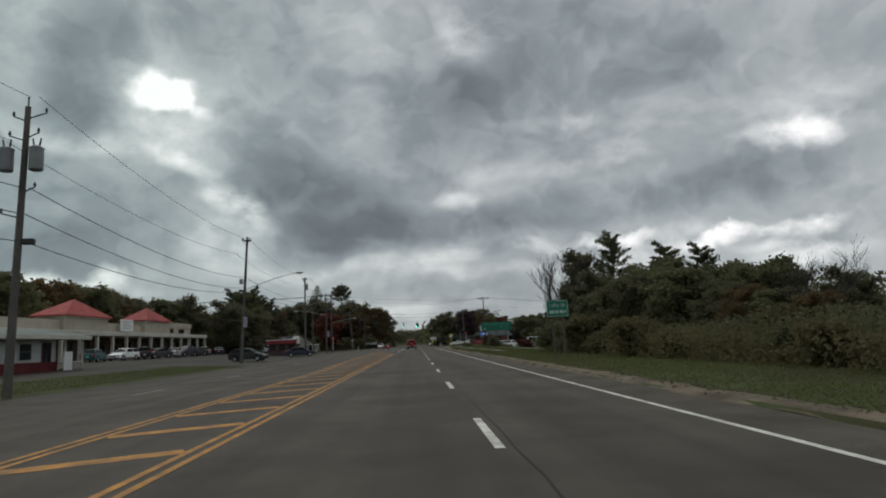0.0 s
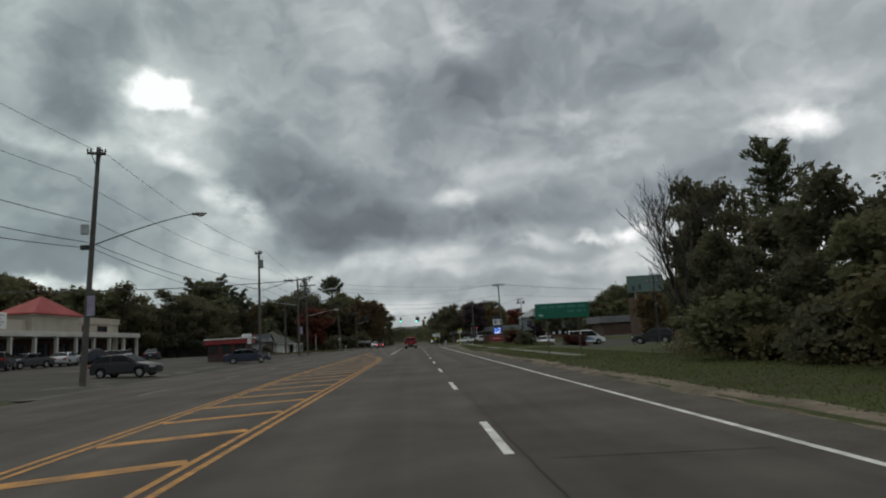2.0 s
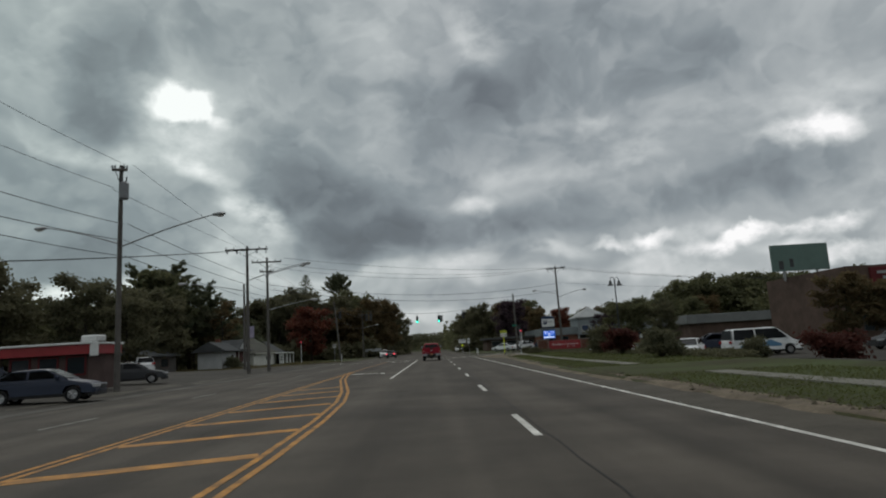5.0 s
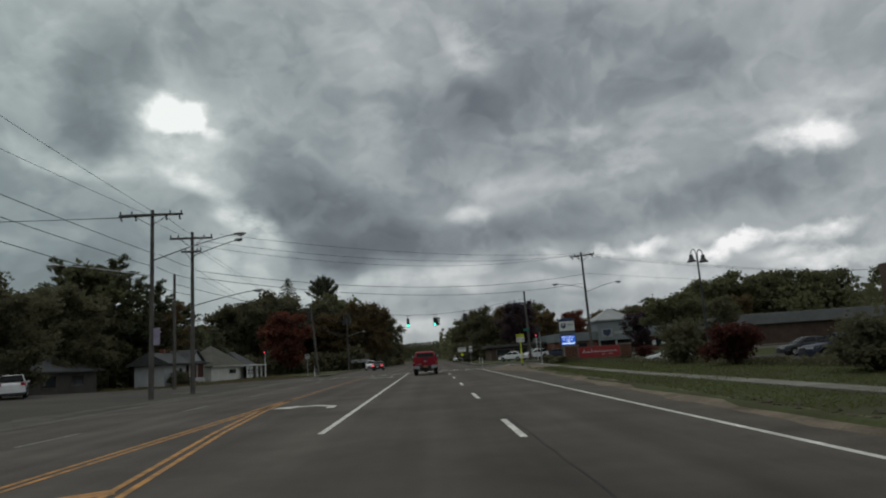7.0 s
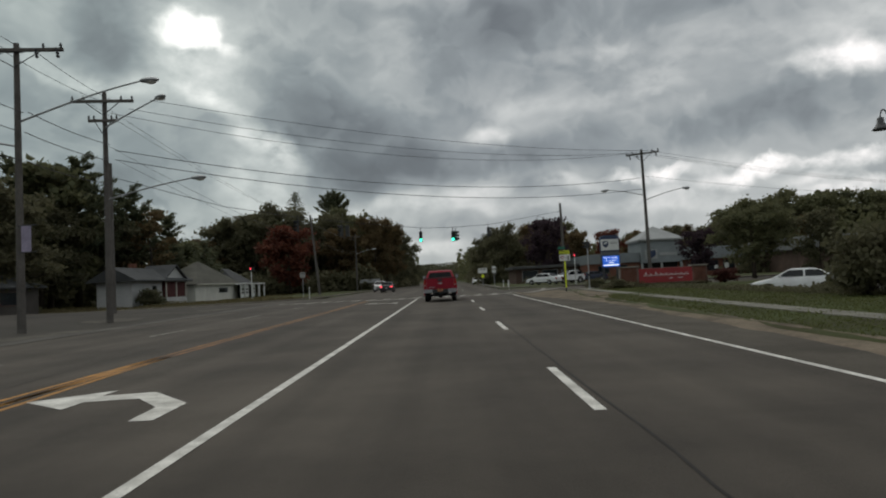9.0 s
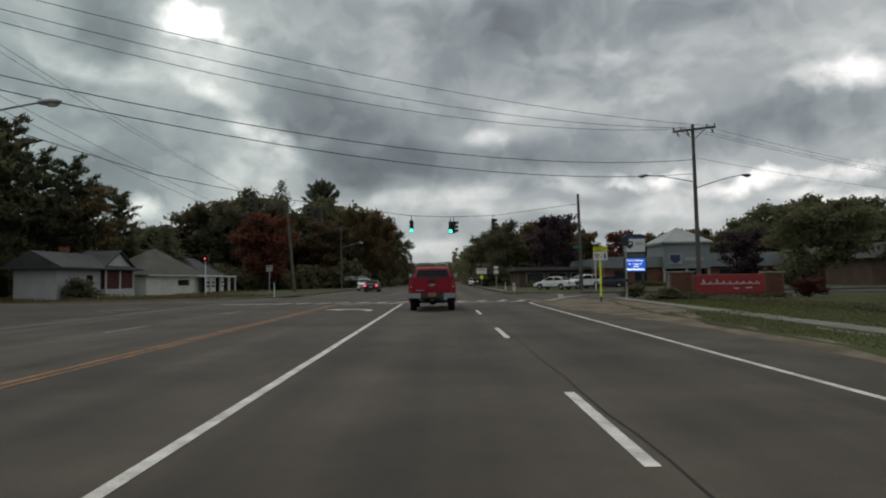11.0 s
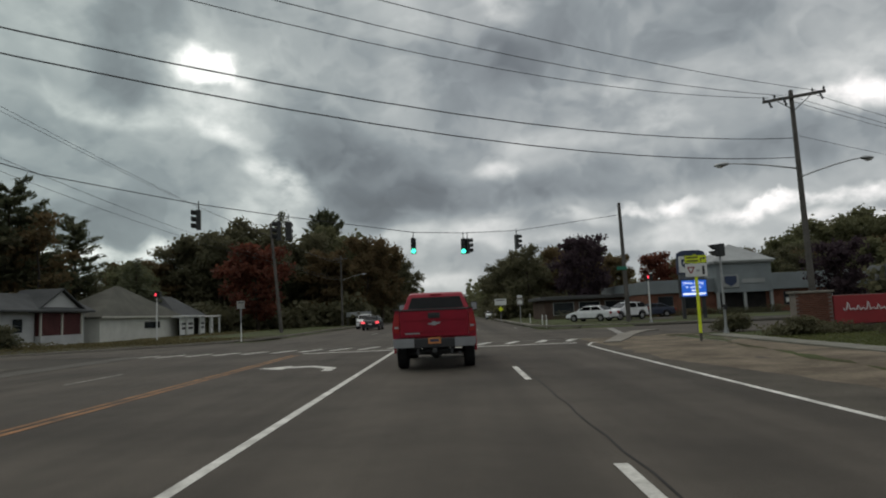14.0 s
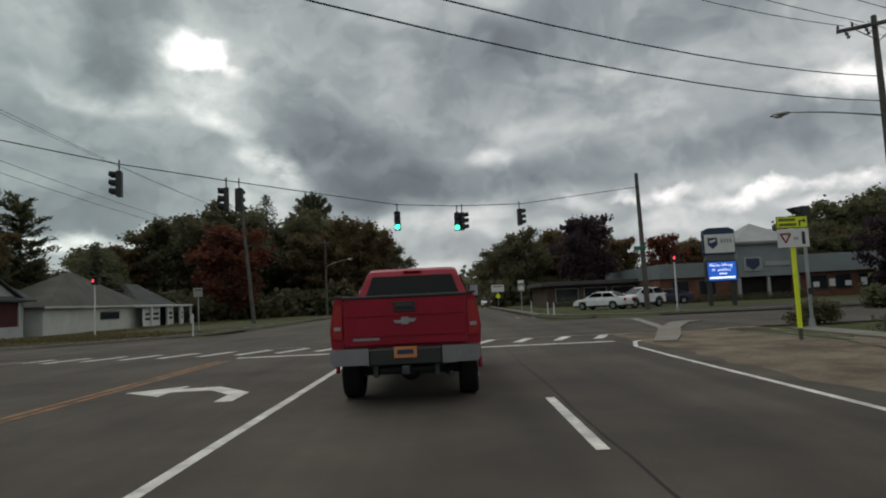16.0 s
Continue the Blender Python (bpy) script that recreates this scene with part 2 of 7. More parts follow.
def leaf_mat(name, base, other, rough=0.75):
    """Foliage that changes hue from clump to clump and from tree to tree."""
    if name in MATS:
        return MATS[name]
    m = bpy.data.materials.new(name)
    m.use_nodes = True
    t = m.node_tree
    p = t.nodes["Principled BSDF"]
    p.inputs["Roughness"].default_value = rough
    p.inputs["Specular IOR Level"].default_value = 0.2
    geo, info = t.nodes.new("ShaderNodeNewGeometry"), t.nodes.new("ShaderNodeObjectInfo")
    co, n1 = t.nodes.new("ShaderNodeTexCoord"), t.nodes.new("ShaderNodeTexNoise")
    t.links.new(co.outputs["Object"], n1.inputs["Vector"])
    n1.inputs["Scale"].default_value = 0.35
    a = t.nodes.new("ShaderNodeMath")
    a.operation = "MULTIPLY_ADD"
    t.links.new(geo.outputs["Random Per Island"], a.inputs[0])
    a.inputs[1].default_value = 0.5
    t.links.new(n1.outputs[0], a.inputs[2])
    b = t.nodes.new("ShaderNodeMath")
    b.operation = "MULTIPLY_ADD"
    t.links.new(info.outputs["Random"], b.inputs[0])
    b.inputs[1].default_value = 0.4
    t.links.new(a.outputs[0], b.inputs[2])
    r = t.nodes.new("ShaderNodeValToRGB")
    r.color_ramp.elements[0].position, r.color_ramp.elements[0].color = 0.45, (*base, 1)
    r.color_ramp.elements[1].position, r.color_ramp.elements[1].color = 1.25 / 1.3, (*other, 1)
    t.links.new(b.outputs[0], r.inputs[0])
    t.links.new(r.outputs[0], p.inputs["Base Color"])
    # light passes through the thin leaves
    tl, mx = t.nodes.new("ShaderNodeBsdfTranslucent"), t.nodes.new("ShaderNodeMixShader")
    t.links.new(r.outputs[0], tl.inputs[0])
    mx.inputs[0].default_value = 0.5
    t.links.new(p.outputs[0], mx.inputs[1])
    t.links.new(tl.outputs[0], mx.inputs[2])
    t.links.new(mx.outputs[0], t.nodes["Material Output"].inputs[0])
    MATS[name] = m
    return m


def glass_mat(name, base=(0.02, 0.025, 0.03), rough=0.08):
    return mat(name, base, rough, 0.0, 0.2, 0.8, 6.0, 0.0)


def road_mat():
    m = mat("asphalt", (0.071, 0.061, 0.050), 0.9, 0, 0.34, 0.28, 48.0, 0.45)
    t = m.node_tree
    p = t.nodes["Principled BSDF"]
    # tyre-polished tracks and sealed cracks along the lanes
    co = t.nodes.new("ShaderNodeTexCoord")
    mp = t.nodes.new("ShaderNodeMapping")
    mp.inputs["Scale"].default_value = (1.0, 0.02, 1.0)
    t.links.new(co.outputs["Object"], mp.inputs[0])
    n = t.nodes.new("ShaderNodeTexNoise")
    n.inputs["Scale"].default_value, n.inputs["Detail"].default_value = 0.9, 3.0
    t.links.new(mp.outputs[0], n.inputs["Vector"])
    r = t.nodes.new("ShaderNodeMapRange")
    r.inputs[1].default_value, r.inputs[2].default_value, r.inputs[3].default_value, r.inputs[4].default_value = 0.3, 0.7, 0.70, 1.26
    t.links.new(n.outputs[0], r.inputs[0])
    src = p.inputs["Base Color"].links[0].from_socket
    mul = t.nodes.new("ShaderNodeMix")
    mul.data_type, mul.blend_type = "RGBA", "MULTIPLY"
    mul.inputs[0].default_value = 1.0
    t.links.new(src, mul.inputs[6])
    t.links.new(r.outputs[0], mul.inputs[7])
    t.links.new(mul.outputs[2], p.inputs["Base Color"])
    return m


ASPHALT = road_mat()
ASPHALT.node_tree.nodes["Principled BSDF"].inputs["Specular IOR Level"].default_value = 0.25
TAR = mat("crack_sealant", (0.024, 0.022, 0.020), 0.7, 0, 0.3, 2, 30, 0.1)
LOT = mat("lot_asphalt", (0.054, 0.049, 0.042), 0.9, 0, 0.28, 0.18, 40, 0.3)
GRASS = mat("grass", (0.044, 0.058, 0.018), 0.9, 0, 0.4, 0.22, 9, 0.9, tint=(0.036, 0.032, 0.013))
SAND = mat("sandy_shoulder", (0.150, 0.122, 0.090), 0.95, 0, 0.45, 0.7, 14, 0.7)
CONCRETE = mat("concrete", (0.20, 0.185, 0.16), 0.85, 0, 0.22, 0.6, 25, 0.3)
YELLOW = mat("yellow_paint", (0.42, 0.20, 0.042), 0.7, 0, 0.35, 2.5, 30, 0.2, tint=(0.20, 0.11, 0.045))
WHITE_LINE = mat("white_road_paint", (0.60, 0.59, 0.55), 0.7, 0, 0.3, 2.0, 30, 0.2, tint=(0.36, 0.35, 0.32))
FADED_YELLOW = mat("faded_yellow_paint", (0.27, 0.132, 0.055), 0.75, 0, 0.45, 1.4, 30, 0.2, tint=(0.085, 0.058, 0.040))
WORN_LINE = mat("worn_road_paint", (0.26, 0.25, 0.23), 0.75, 0, 0.5, 2.0, 30, 0.2, tint=(0.11, 0.105, 0.10))
WOOD = mat("weathered_pole_wood", (0.112, 0.104, 0.096), 0.85, 0, 0.3, 0.8, 12, 0.5)
STEEL = mat("galvanized_steel", (0.36, 0.37, 0.38), 0.5, 0.6, 0.2, 2, 20, 0.05)
DARKSTEEL = mat("dark_fitting", (0.05, 0.052, 0.055), 0.5, 0.3, 0.2, 2, 20, 0.05)
WIRE = mat("cable_black", (0.022, 0.022, 0.024), 0.6, 0, 0.2, 2, 20, 0)
BARK = mat("bark", (0.075, 0.060, 0.048), 0.9, 0, 0.35, 2.5, 14, 0.8)
GREYBARK = mat("grey_bark", (0.062, 0.055, 0.048), 0.9, 0, 0.35, 2.5, 14, 0.8)
L_GREEN = leaf_mat("leaves_green", (0.080, 0.096, 0.052), (0.130, 0.130, 0.068))
L_DARK = leaf_mat("leaves_dark_green", (0.070, 0.078, 0.050), (0.122, 0.116, 0.068))
L_AUTUMN = leaf_mat("leaves_turning", (0.080, 0.084, 0.045), (0.132, 0.094, 0.048))
L_RED = leaf_mat("leaves_red", (0.090, 0.034, 0.026), (0.155, 0.054, 0.034))
L_PURPLE = leaf_mat("leaves_purple", (0.034, 0.026, 0.034), (0.062, 0.042, 0.050))
L_BROWN = leaf_mat("brush_brown", (0.082, 0.078, 0.040), (0.130, 0.112, 0.056))
L_MAROON = leaf_mat("leaves_maroon", (0.040, 0.014, 0.014), (0.078, 0.028, 0.022))
NEEDLE = leaf_mat("needles", (0.062, 0.078, 0.050), (0.108, 0.115, 0.066))
L_GRASS = leaf_mat("grass_blades", (0.066, 0.086, 0.026), (0.098, 0.108, 0.038))
GLASS = glass_mat("window_glass")
CARGLASS = glass_mat("car_glass", (0.012, 0.014, 0.016), 0.2)
CARGLASS.node_tree.nodes["Principled BSDF"].inputs["Specular IOR Level"].default_value = 0.3
TYRE = mat("tyre_rubber", (0.016, 0.016, 0.017), 0.85, 0, 0.2, 4, 30, 0.2)
RIM = mat("wheel_alloy", (0.42, 0.42, 0.43), 0.35, 0.8, 0.15, 4, 20, 0)
BLACKPL = mat("black_plastic", (0.02, 0.02, 0.022), 0.6, 0, 0.2, 4, 30, 0.1)
CHROME = mat("chrome", (0.36, 0.37, 0.39), 0.28, 1.0, 0.1, 3, 20, 0)
TAILRED = mat("tail_light_red", (0.30, 0.012, 0.012), 0.25, 0, 0.15, 3, 20, 0)
TAILLIT = mat("tail_light_lit", (0.6, 0.03, 0.03), 0.25, 0, 0.1, 3, 20, 0, glow=(1.0, 0.10, 0.12, 1.3))
HEADLAMP = mat("headlamp_clear", (0.55, 0.56, 0.58), 0.12, 0.3, 0.1, 3, 20, 0)
SIGNGREEN = mat("sign_green", (0.006, 0.135, 0.085), 0.45, 0, 0.12, 1.2, 30, 0)
SIGNWHITE = mat("sign_white", (0.62, 0.63, 0.62), 0.5, 0, 0.1, 1.2, 30, 0)
SIGNLINE = mat("sign_lettering", (0.35, 0.50, 0.44), 0.5, 0, 0.15, 3, 30, 0)
FLUO = mat("fluorescent_yellow_green", (0.70, 0.80, 0.02), 0.5, 0, 0.08, 2, 30, 0)
BLACKINK = mat("black_ink", (0.02, 0.02, 0.02), 0.6, 0, 0.1, 3, 30, 0)

# ---- small builders ----
def mesh_from(bm, name):
    me = bpy.data.meshes.new(name)
    bm.normal_update()
    bm.to_mesh(me)
    bm.free()
    return me


def part(name, bm, material, parent=None, label="", smooth=False):
    me = bm if isinstance(bm, bpy.types.Mesh) else mesh_from(bm, name)
    if not me.materials:
        me.materials.append(material)
    if smooth:
        for p in me.polygons:
            p.use_smooth = True
        if smooth == "creased":
            me.set_sharp_from_angle(angle=radians(38))
    ob = new(name, me)
    if parent is not None:
        ob.parent = parent
    if label:
        ob["label"] = label
    return ob


def thing(name, label, category, m=None, group="", kind=""):
    ob = new(name)
    ob.empty_display_size = 0.2
    if m is not None:
        ob.matrix_basis = m
    return tagged(ob, label, category, group, kind)


def box(bm, x0, x1, y0, y1, z0, z1, bevel=0.0):
    vs = [bm.verts.new((x, y, z)) for z in (z0, z1) for y in (y0, y1) for x in (x0, x1)]
    fs = [bm.faces.new([vs[i] for i in q]) for q in ((0, 2, 3, 1), (4, 5, 7, 6), (0, 1, 5, 4), (2, 6, 7, 3), (0, 4, 6, 2), (1, 3, 7, 5))]
    if bevel:
        es = {e for f in fs for e in f.edges}
        bmesh.ops.bevel(bm, geom=list(es), offset=bevel, segments=1, affect="EDGES")
    return bm


def bx(*a, **k):
    return box(bmesh.new(), *a, **k)


def rod(bm, p0, p1, r0, r1=None, seg=8, caps=True):
    p0, p1 = Vector(p0), Vector(p1)
    r1 = r0 if r1 is None else r1
    d = (p1 - p0).normalized()
    u = d.orthogonal().normalized()
    w = d.cross(u)
    rings = []
    for p, r in ((p0, r0), (p1, r1)):
        rings.append([bm.verts.new(p + r * (math.cos(2 * math.pi * i / seg) * u + math.sin(2 * math.pi * i / seg) * w)) for i in range(seg)])
    for i in range(seg):
        bm.faces.new((rings[0][i], rings[0][(i + 1) % seg], rings[1][(i + 1) % seg], rings[1][i]))
    if caps:
        bm.faces.new(rings[0][::-1])
        bm.faces.new(rings[1])
    return bm


def rd(*a, **k):
    return rod(bmesh.new(), *a, **k)


def tube(bm, pts, r, seg=6, r_end=None):
    pts = [Vector(p) for p in pts]
    rings = []
    n = len(pts)
    for k, p in enumerate(pts):
        d = (pts[min(k + 1, n - 1)] - pts[max(k - 1, 0)]).normalized()
        u = d.cross(Vector((0.13, 0.07, 1))).normalized() if abs(d.z) < 0.95 else d.cross(Vector((1, 0, 0))).normalized()
        w = d.cross(u)
        rr = r if r_end is None else r + (r_end - r) * k / (n - 1)
        rings.append([bm.verts.new(p + rr * (math.cos(2 * math.pi * i / seg) * u + math.sin(2 * math.pi * i / seg) * w)) for i in range(seg)])
    for a, b in zip(rings, rings[1:]):
        for i in range(seg):
            bm.faces.new((a[i], a[(i + 1) % seg], b[(i + 1) % seg], b[i]))
    bm.faces.new(rings[0][::-1])
    bm.faces.new(rings[-1])
    return bm


def prism(bm, outline, a0, a1, axis="x"):
    """A flat outline drawn out along an axis: of (y, z) along x, (x, z) along y, (x, y) along z."""
    def at(p, a):
        return {"x": (a, p[0], p[1]), "y": (p[0], a, p[1]), "z": (p[0], p[1], a)}[axis]
    lo, hi = [bm.verts.new(at(p, a0)) for p in outline], [bm.verts.new(at(p, a1)) for p in outline]
    n = len(outline)
    for i in range(n):
        bm.faces.new((lo[i], lo[(i + 1) % n], hi[(i + 1) % n], hi[i]))
    bm.faces.new(lo[::-1])
    bm.faces.new(hi)
    bmesh.ops.recalc_face_normals(bm, faces=bm.faces[:])
    return bm


def pr(*a, **k):
    return prism(bmesh.new(), *a, **k)


def lettering(name, words, size, m, material, parent):
    """Words in the built-in font, turned into a mesh; m places them in the parent's space."""
    cu = bpy.data.curves.new(name, "FONT")
    cu.body, cu.size, cu.align_x, cu.align_y, cu.extrude = words, size, "CENTER", "CENTER", 0.004
    tmp = new(name + "_draft", cu)
    bpy.context.view_layer.update()
    me = bpy.data.meshes.new_from_object(tmp.evaluated_get(bpy.context.evaluated_depsgraph_get()))
    bpy.data.objects.remove(tmp)
    bpy.data.curves.remove(cu)
    me.materials.clear()
    ob = part(name, me, material, parent)
    ob.matrix_basis = m
    return ob


FACE_BACK = Matrix(((1, 0, 0, 0), (0, 0, -1, 0), (0, 1, 0, 0), (0, 0, 0, 1)))  # stands upright and faces -y


def quads_mesh(name, centres, ups, sides):
    """Many four-sided leaves as one mesh."""
    c, u, s = np.asarray(centres), np.asarray(ups), np.asarray(sides)
    v = np.stack([c - s, c - u * 0.2 + s * 0.1 - s * 0.1 + s * 0 - u, c + s, c + u], 1).reshape(-1, 3)
    n = len(c)
    me = bpy.data.meshes.new(name)
    me.vertices.add(4 * n)
    me.vertices.foreach_set("co", v.ravel())
    me.loops.add(4 * n)
    me.loops.foreach_set("vertex_index", np.arange(4 * n))
    me.polygons.add(n)
    me.polygons.foreach_set("loop_start", np.arange(0, 4 * n, 4))
    me.polygons.foreach_set("loop_total", np.full(n, 4))
    me.update()
    me.validate()
    return me

# ---- ground, roads, markings ----
ROAD_L, ROAD_R = -14.0, 6.0
CROSS_0, CROSS_1 = 158.0, 171.0


def rise(x, y=0.0):
    """The land climbs gently to the west of the road, as far as the crossing."""
    fade = min(1.0, max(0.0, (166 - y) / 26))
    return 0.0 if x > -15 else min(0.85, (-15 - x) * 0.04) * fade


def right_edge(y):
    """The east edge of the pavement, which widens towards the crossing."""
    if y < 100:
        return ROAD_R
    if y < 140:
        return ROAD_R + (y - 100) / 40 * 1.5
    return ROAD_R + 1.5 + min(1.0, (y - 140) / 12) * 1.6


def land(x, y):
    far = max(0.0, math.hypot(x, y - 120) - 330)
    hill = min(30, far * 0.034) * (0.75 + 0.25 * math.sin(x * 0.006 + 1.0) + 0.2 * math.sin(x * 0.015 + y * 0.004))
    in_cross = CROSS_0 - 0.5 < y < CROSS_1 + 0.5
    on_road = (ROAD_L - 0.25 < x < right_edge(y) - 0.1 and y < 440) or in_cross
    lot_w = -41 < x < -13 and (y > 56 or x < -21) and 24 < y < 158.6
    lot_e = 15.5 < x < 60 and 84 < y < 150
    if lot_e:
        return -0.62
    if on_road or lot_w:
        return rise(x, y) - 0.12 + (hill if far > 0 else 0)
    return rise(x, y) + 0.07 + hill + 0.05 * noise.noise(Vector((x * 0.12, y * 0.12, 0)))


def sheet_of(xs, ys, z):
    bm = bmesh.new()
    rows = [[bm.verts.new((x, y, z(x, y))) for x in xs] for y in ys]
    for a, b in zip(rows, rows[1:]):
        for i in range(len(xs) - 1):
            bm.faces.new((a[i], a[i + 1], b[i + 1], b[i]))
    return bm


def steps(*runs):
    out = []
    for a, b, s in runs:
        n = max(1, round((b - a) / s))
        out += [a + (b - a) * i / n for i in range(n)]
    return out + [runs[-1][1]]


gx = steps((-2600, -400, 220), (-400, -80, 20), (-80, -44, 3), (-44, -14.2, 1.6), (-14.2, -13.6, 0.3), (-13.6, 5.4, 3), (5.4, 10.5, 0.3), (10.5, 70, 2.2), (70, 400, 20), (400, 2600, 220))
gy = steps((-900, -100, 200), (-100, 0, 10), (0, 230, 1.5), (230, 420, 8), (420, 900, 24), (900, 3200, 230))
ground = part("ground", sheet_of(gx, gy, land), GRASS, smooth=True)
tagged(ground, "mown autumn grass and rough land reaching the horizon", "ground", kind="structure")

bm = bmesh.new()
ys = steps((-80, 100, 20), (100, 152, 4), (152, 158, 2))
rows = [[bm.verts.new((x, y, 0)) for x in (ROAD_L, -6, 0, 4.8)] for y in ys]
for a, b in zip(rows, rows[1:]):
    for i in range(3):
        bm.faces.new((a[i], a[i + 1], b[i + 1], b[i]))
road = part("road", bm, ASPHALT)
tagged(road, "worn grey asphalt four-lane road", "road", kind="structure")
bm = bmesh.new()
ys = steps((171, 440, 12))
rows = [[bm.verts.new((x, y, 0.0)) for x in (ROAD_L + 1.0, -4, 5.5)] for y in ys]
for a, b in zip(rows, rows[1:]):
    for i in range(2):
        bm.faces.new((a[i], a[i + 1], b[i + 1], b[i]))
tagged(part("road_beyond", bm, ASPHALT), "asphalt road running on beyond the crossing", "road", kind="structure")
bm = bmesh.new()
xs = steps((-160, -14, 12), (-14, 8, 6), (8, 160, 12))
rows = [[bm.verts.new((x, y, rise(x, y))) for x in xs] for y in (CROSS_0, 162, 166, CROSS_1)]
for a, b in zip(rows, rows[1:]):
    for i in range(len(xs) - 1):
        bm.faces.new((a[i], a[i + 1], b[i + 1], b[i]))
tagged(part("cross_street", bm, ASPHALT), "grey asphalt side street at the crossing", "road", kind="structure")

# gravelly gutter, and a sandy shoulder towards the crossing, east of the edge line
GRAVEL = mat("grey_gravel", (0.082, 0.073, 0.060), 0.95, 0, 0.3, 0.6, 24, 0.6)
for ys, material, label in ((steps((-80, 90, 3)), GRAVEL, "grey gravelly road shoulder with a ragged grass edge"), (steps((90, 158, 2)), GRAVEL, "gravelly road shoulder towards the crossing")):
    bm = bmesh.new()
    rows = []
    for y in ys:
        e = right_edge(y)
        wob = 0.10 * noise.noise(Vector((3.1, y * 0.35, 0)))
        rows.append([bm.verts.new((4.8, y, 0.0)), bm.verts.new((e - 0.35 + wob, y, 0.012)), bm.verts.new((e + wob, y, 0.03)), bm.verts.new((e + 0.45 + 2 * wob, y, 0.065)), bm.verts.new((e + 0.9 + 3 * wob, y, -0.06))])
    for a, b in zip(rows, rows[1:]):
        for i in range(4):
            bm.faces.new((a[i], a[i + 1], b[i + 1], b[i]))
    tagged(part("shoulder", bm, material), label, "shoulder", kind="structure")

# sand spilled over the outer shoulder, spreading over the whole corner at the crossing
bm = bmesh.new()
rows = []
for y in steps((91, 157, 0.8)):
    e = right_edge(y) + 0.10 * noise.noise(Vector((3.1, y * 0.35, 0)))
    spread = min(1.0, max(0.0, (y - 132) / 12))
    low = 0.30 * noise.noise(Vector((4.0, y * 0.5, 1))) + 0.16 * noise.noise(Vector((8.0, y * 1.7, 3)))
    inner = max(4.86, (e - 0.55 + low) * (1 - spread) + (4.95 + 0.3 * low) * spread)
    outer = e + 0.40 + 0.30 * noise.noise(Vector((2.0, y * 0.6, 5)))
    bare_ground = min(1.0, max(0.0, (y - 135.5) / 7.5)) ** 0.8
    outer = max(outer, outer + (8.83 + (y - 120) * 0.035 - outer) * bare_ground)
    row = []
    for k in range(7):
        x = inner + (outer - inner) * k / 6
        base = 0.0 if x < e - 0.4 else min(0.065, (x - e + 0.4) * 0.075)
        base = max(base, land(x, y) + 0.012) if x > e + 0.3 else base
        row.append(bm.verts.new((x, y, base + (0.016 if 0 < k < 6 else -0.01) + 0.012 * noise.noise(Vector((x * 2, y * 1.3, 2))))))
    rows.append(row)
for a, b in zip(rows, rows[1:]):
    for i in range(6):
        bm.faces.new((a[i], a[i + 1], b[i + 1], b[i]))
tagged(part("sand_drift", bm, SAND, smooth=True), "brown sand spilled along the shoulder and the corner", "shoulder", kind="structure")
# pale grit washed up along the grass
bm = bmesh.new()
rows = []
for y in steps((-10, 91, 0.6)):
    e = right_edge(y) + 0.10 * noise.noise(Vector((3.1, y * 0.35, 0)))
    low = 0.14 * noise.noise(Vector((9.0, y * 0.8, 0))) + 0.10 * noise.noise(Vector((1.0, y * 2.3, 4)))
    top = 0.18 * noise.noise(Vector((5.0, y * 0.7, 2))) + 0.12 * noise.noise(Vector((2.0, y * 2.1, 7)))
    row = []
    for x, z, over in ((e - 0.12 + low, 0.022, -0.05), (e + 0.05 + low * 0.5, 0.052, 0.02), (e + 0.3 + top * 0.5, 0.074, 0.03), (e + 0.5 + top, 0.086, 0.03), (e + 0.68 + top, -0.05, -0.06)):
        row.append(bm.verts.new((x, y, max(z, land(x, y) + over))))
    rows.append(row)
for a, b in zip(rows, rows[1:]):
    for i in range(4):
        bm.faces.new((a[i], a[i + 1], b[i + 1], b[i]))
tagged(part("grit_edge", bm, SAND), "pale sandy grit along the grass verge", "shoulder", kind="structure")


def slope_slab(x0, x1, y0, y1, dz, nx=8):
    bm = bmesh.new()
    xs = [x0 + (x1 - x0) * i / nx for i in range(nx + 1)]
    rows = [[bm.verts.new((x, y, rise(x, y) + dz)) for x in xs] for y in [y0 + (y1 - y0) * k / 12 for k in range(13)]]
    for a, b in zip(rows, rows[1:]):
        for i in range(nx):
            bm.faces.new((a[i], a[i + 1], b[i + 1], b[i]))
    return bm


tagged(part("parking_lot_west", slope_slab(-40.5, ROAD_L, 56, 158, -0.004, 14), LOT), "patched asphalt parking lot of the shopping strip", "parking lot", kind="structure")
tagged(part("parking_lot_verge_side", slope_slab(-40.5, -20.5, 22, 56, -0.004), LOT), "asphalt parking lot behind the grass verge", "parking lot", kind="structure")
tagged(part("parking_lot_east", bx(16, 58, 86, 149, -0.7, -0.42), LOT), "asphalt parking lot behind the lawn", "parking lot", kind="structure")
tagged(part("driveway_east", bx(6.0, 16, 92.5, 99.5, -0.2, 0.035), LOT), "short asphalt driveway crossing the lawn", "driveway", kind="structure")
tagged(part("pharmacy_lot", bx(12, 60, 172, 196, -0.2, 0.06), LOT), "asphalt forecourt before the pharmacy", "parking lot", kind="structure")

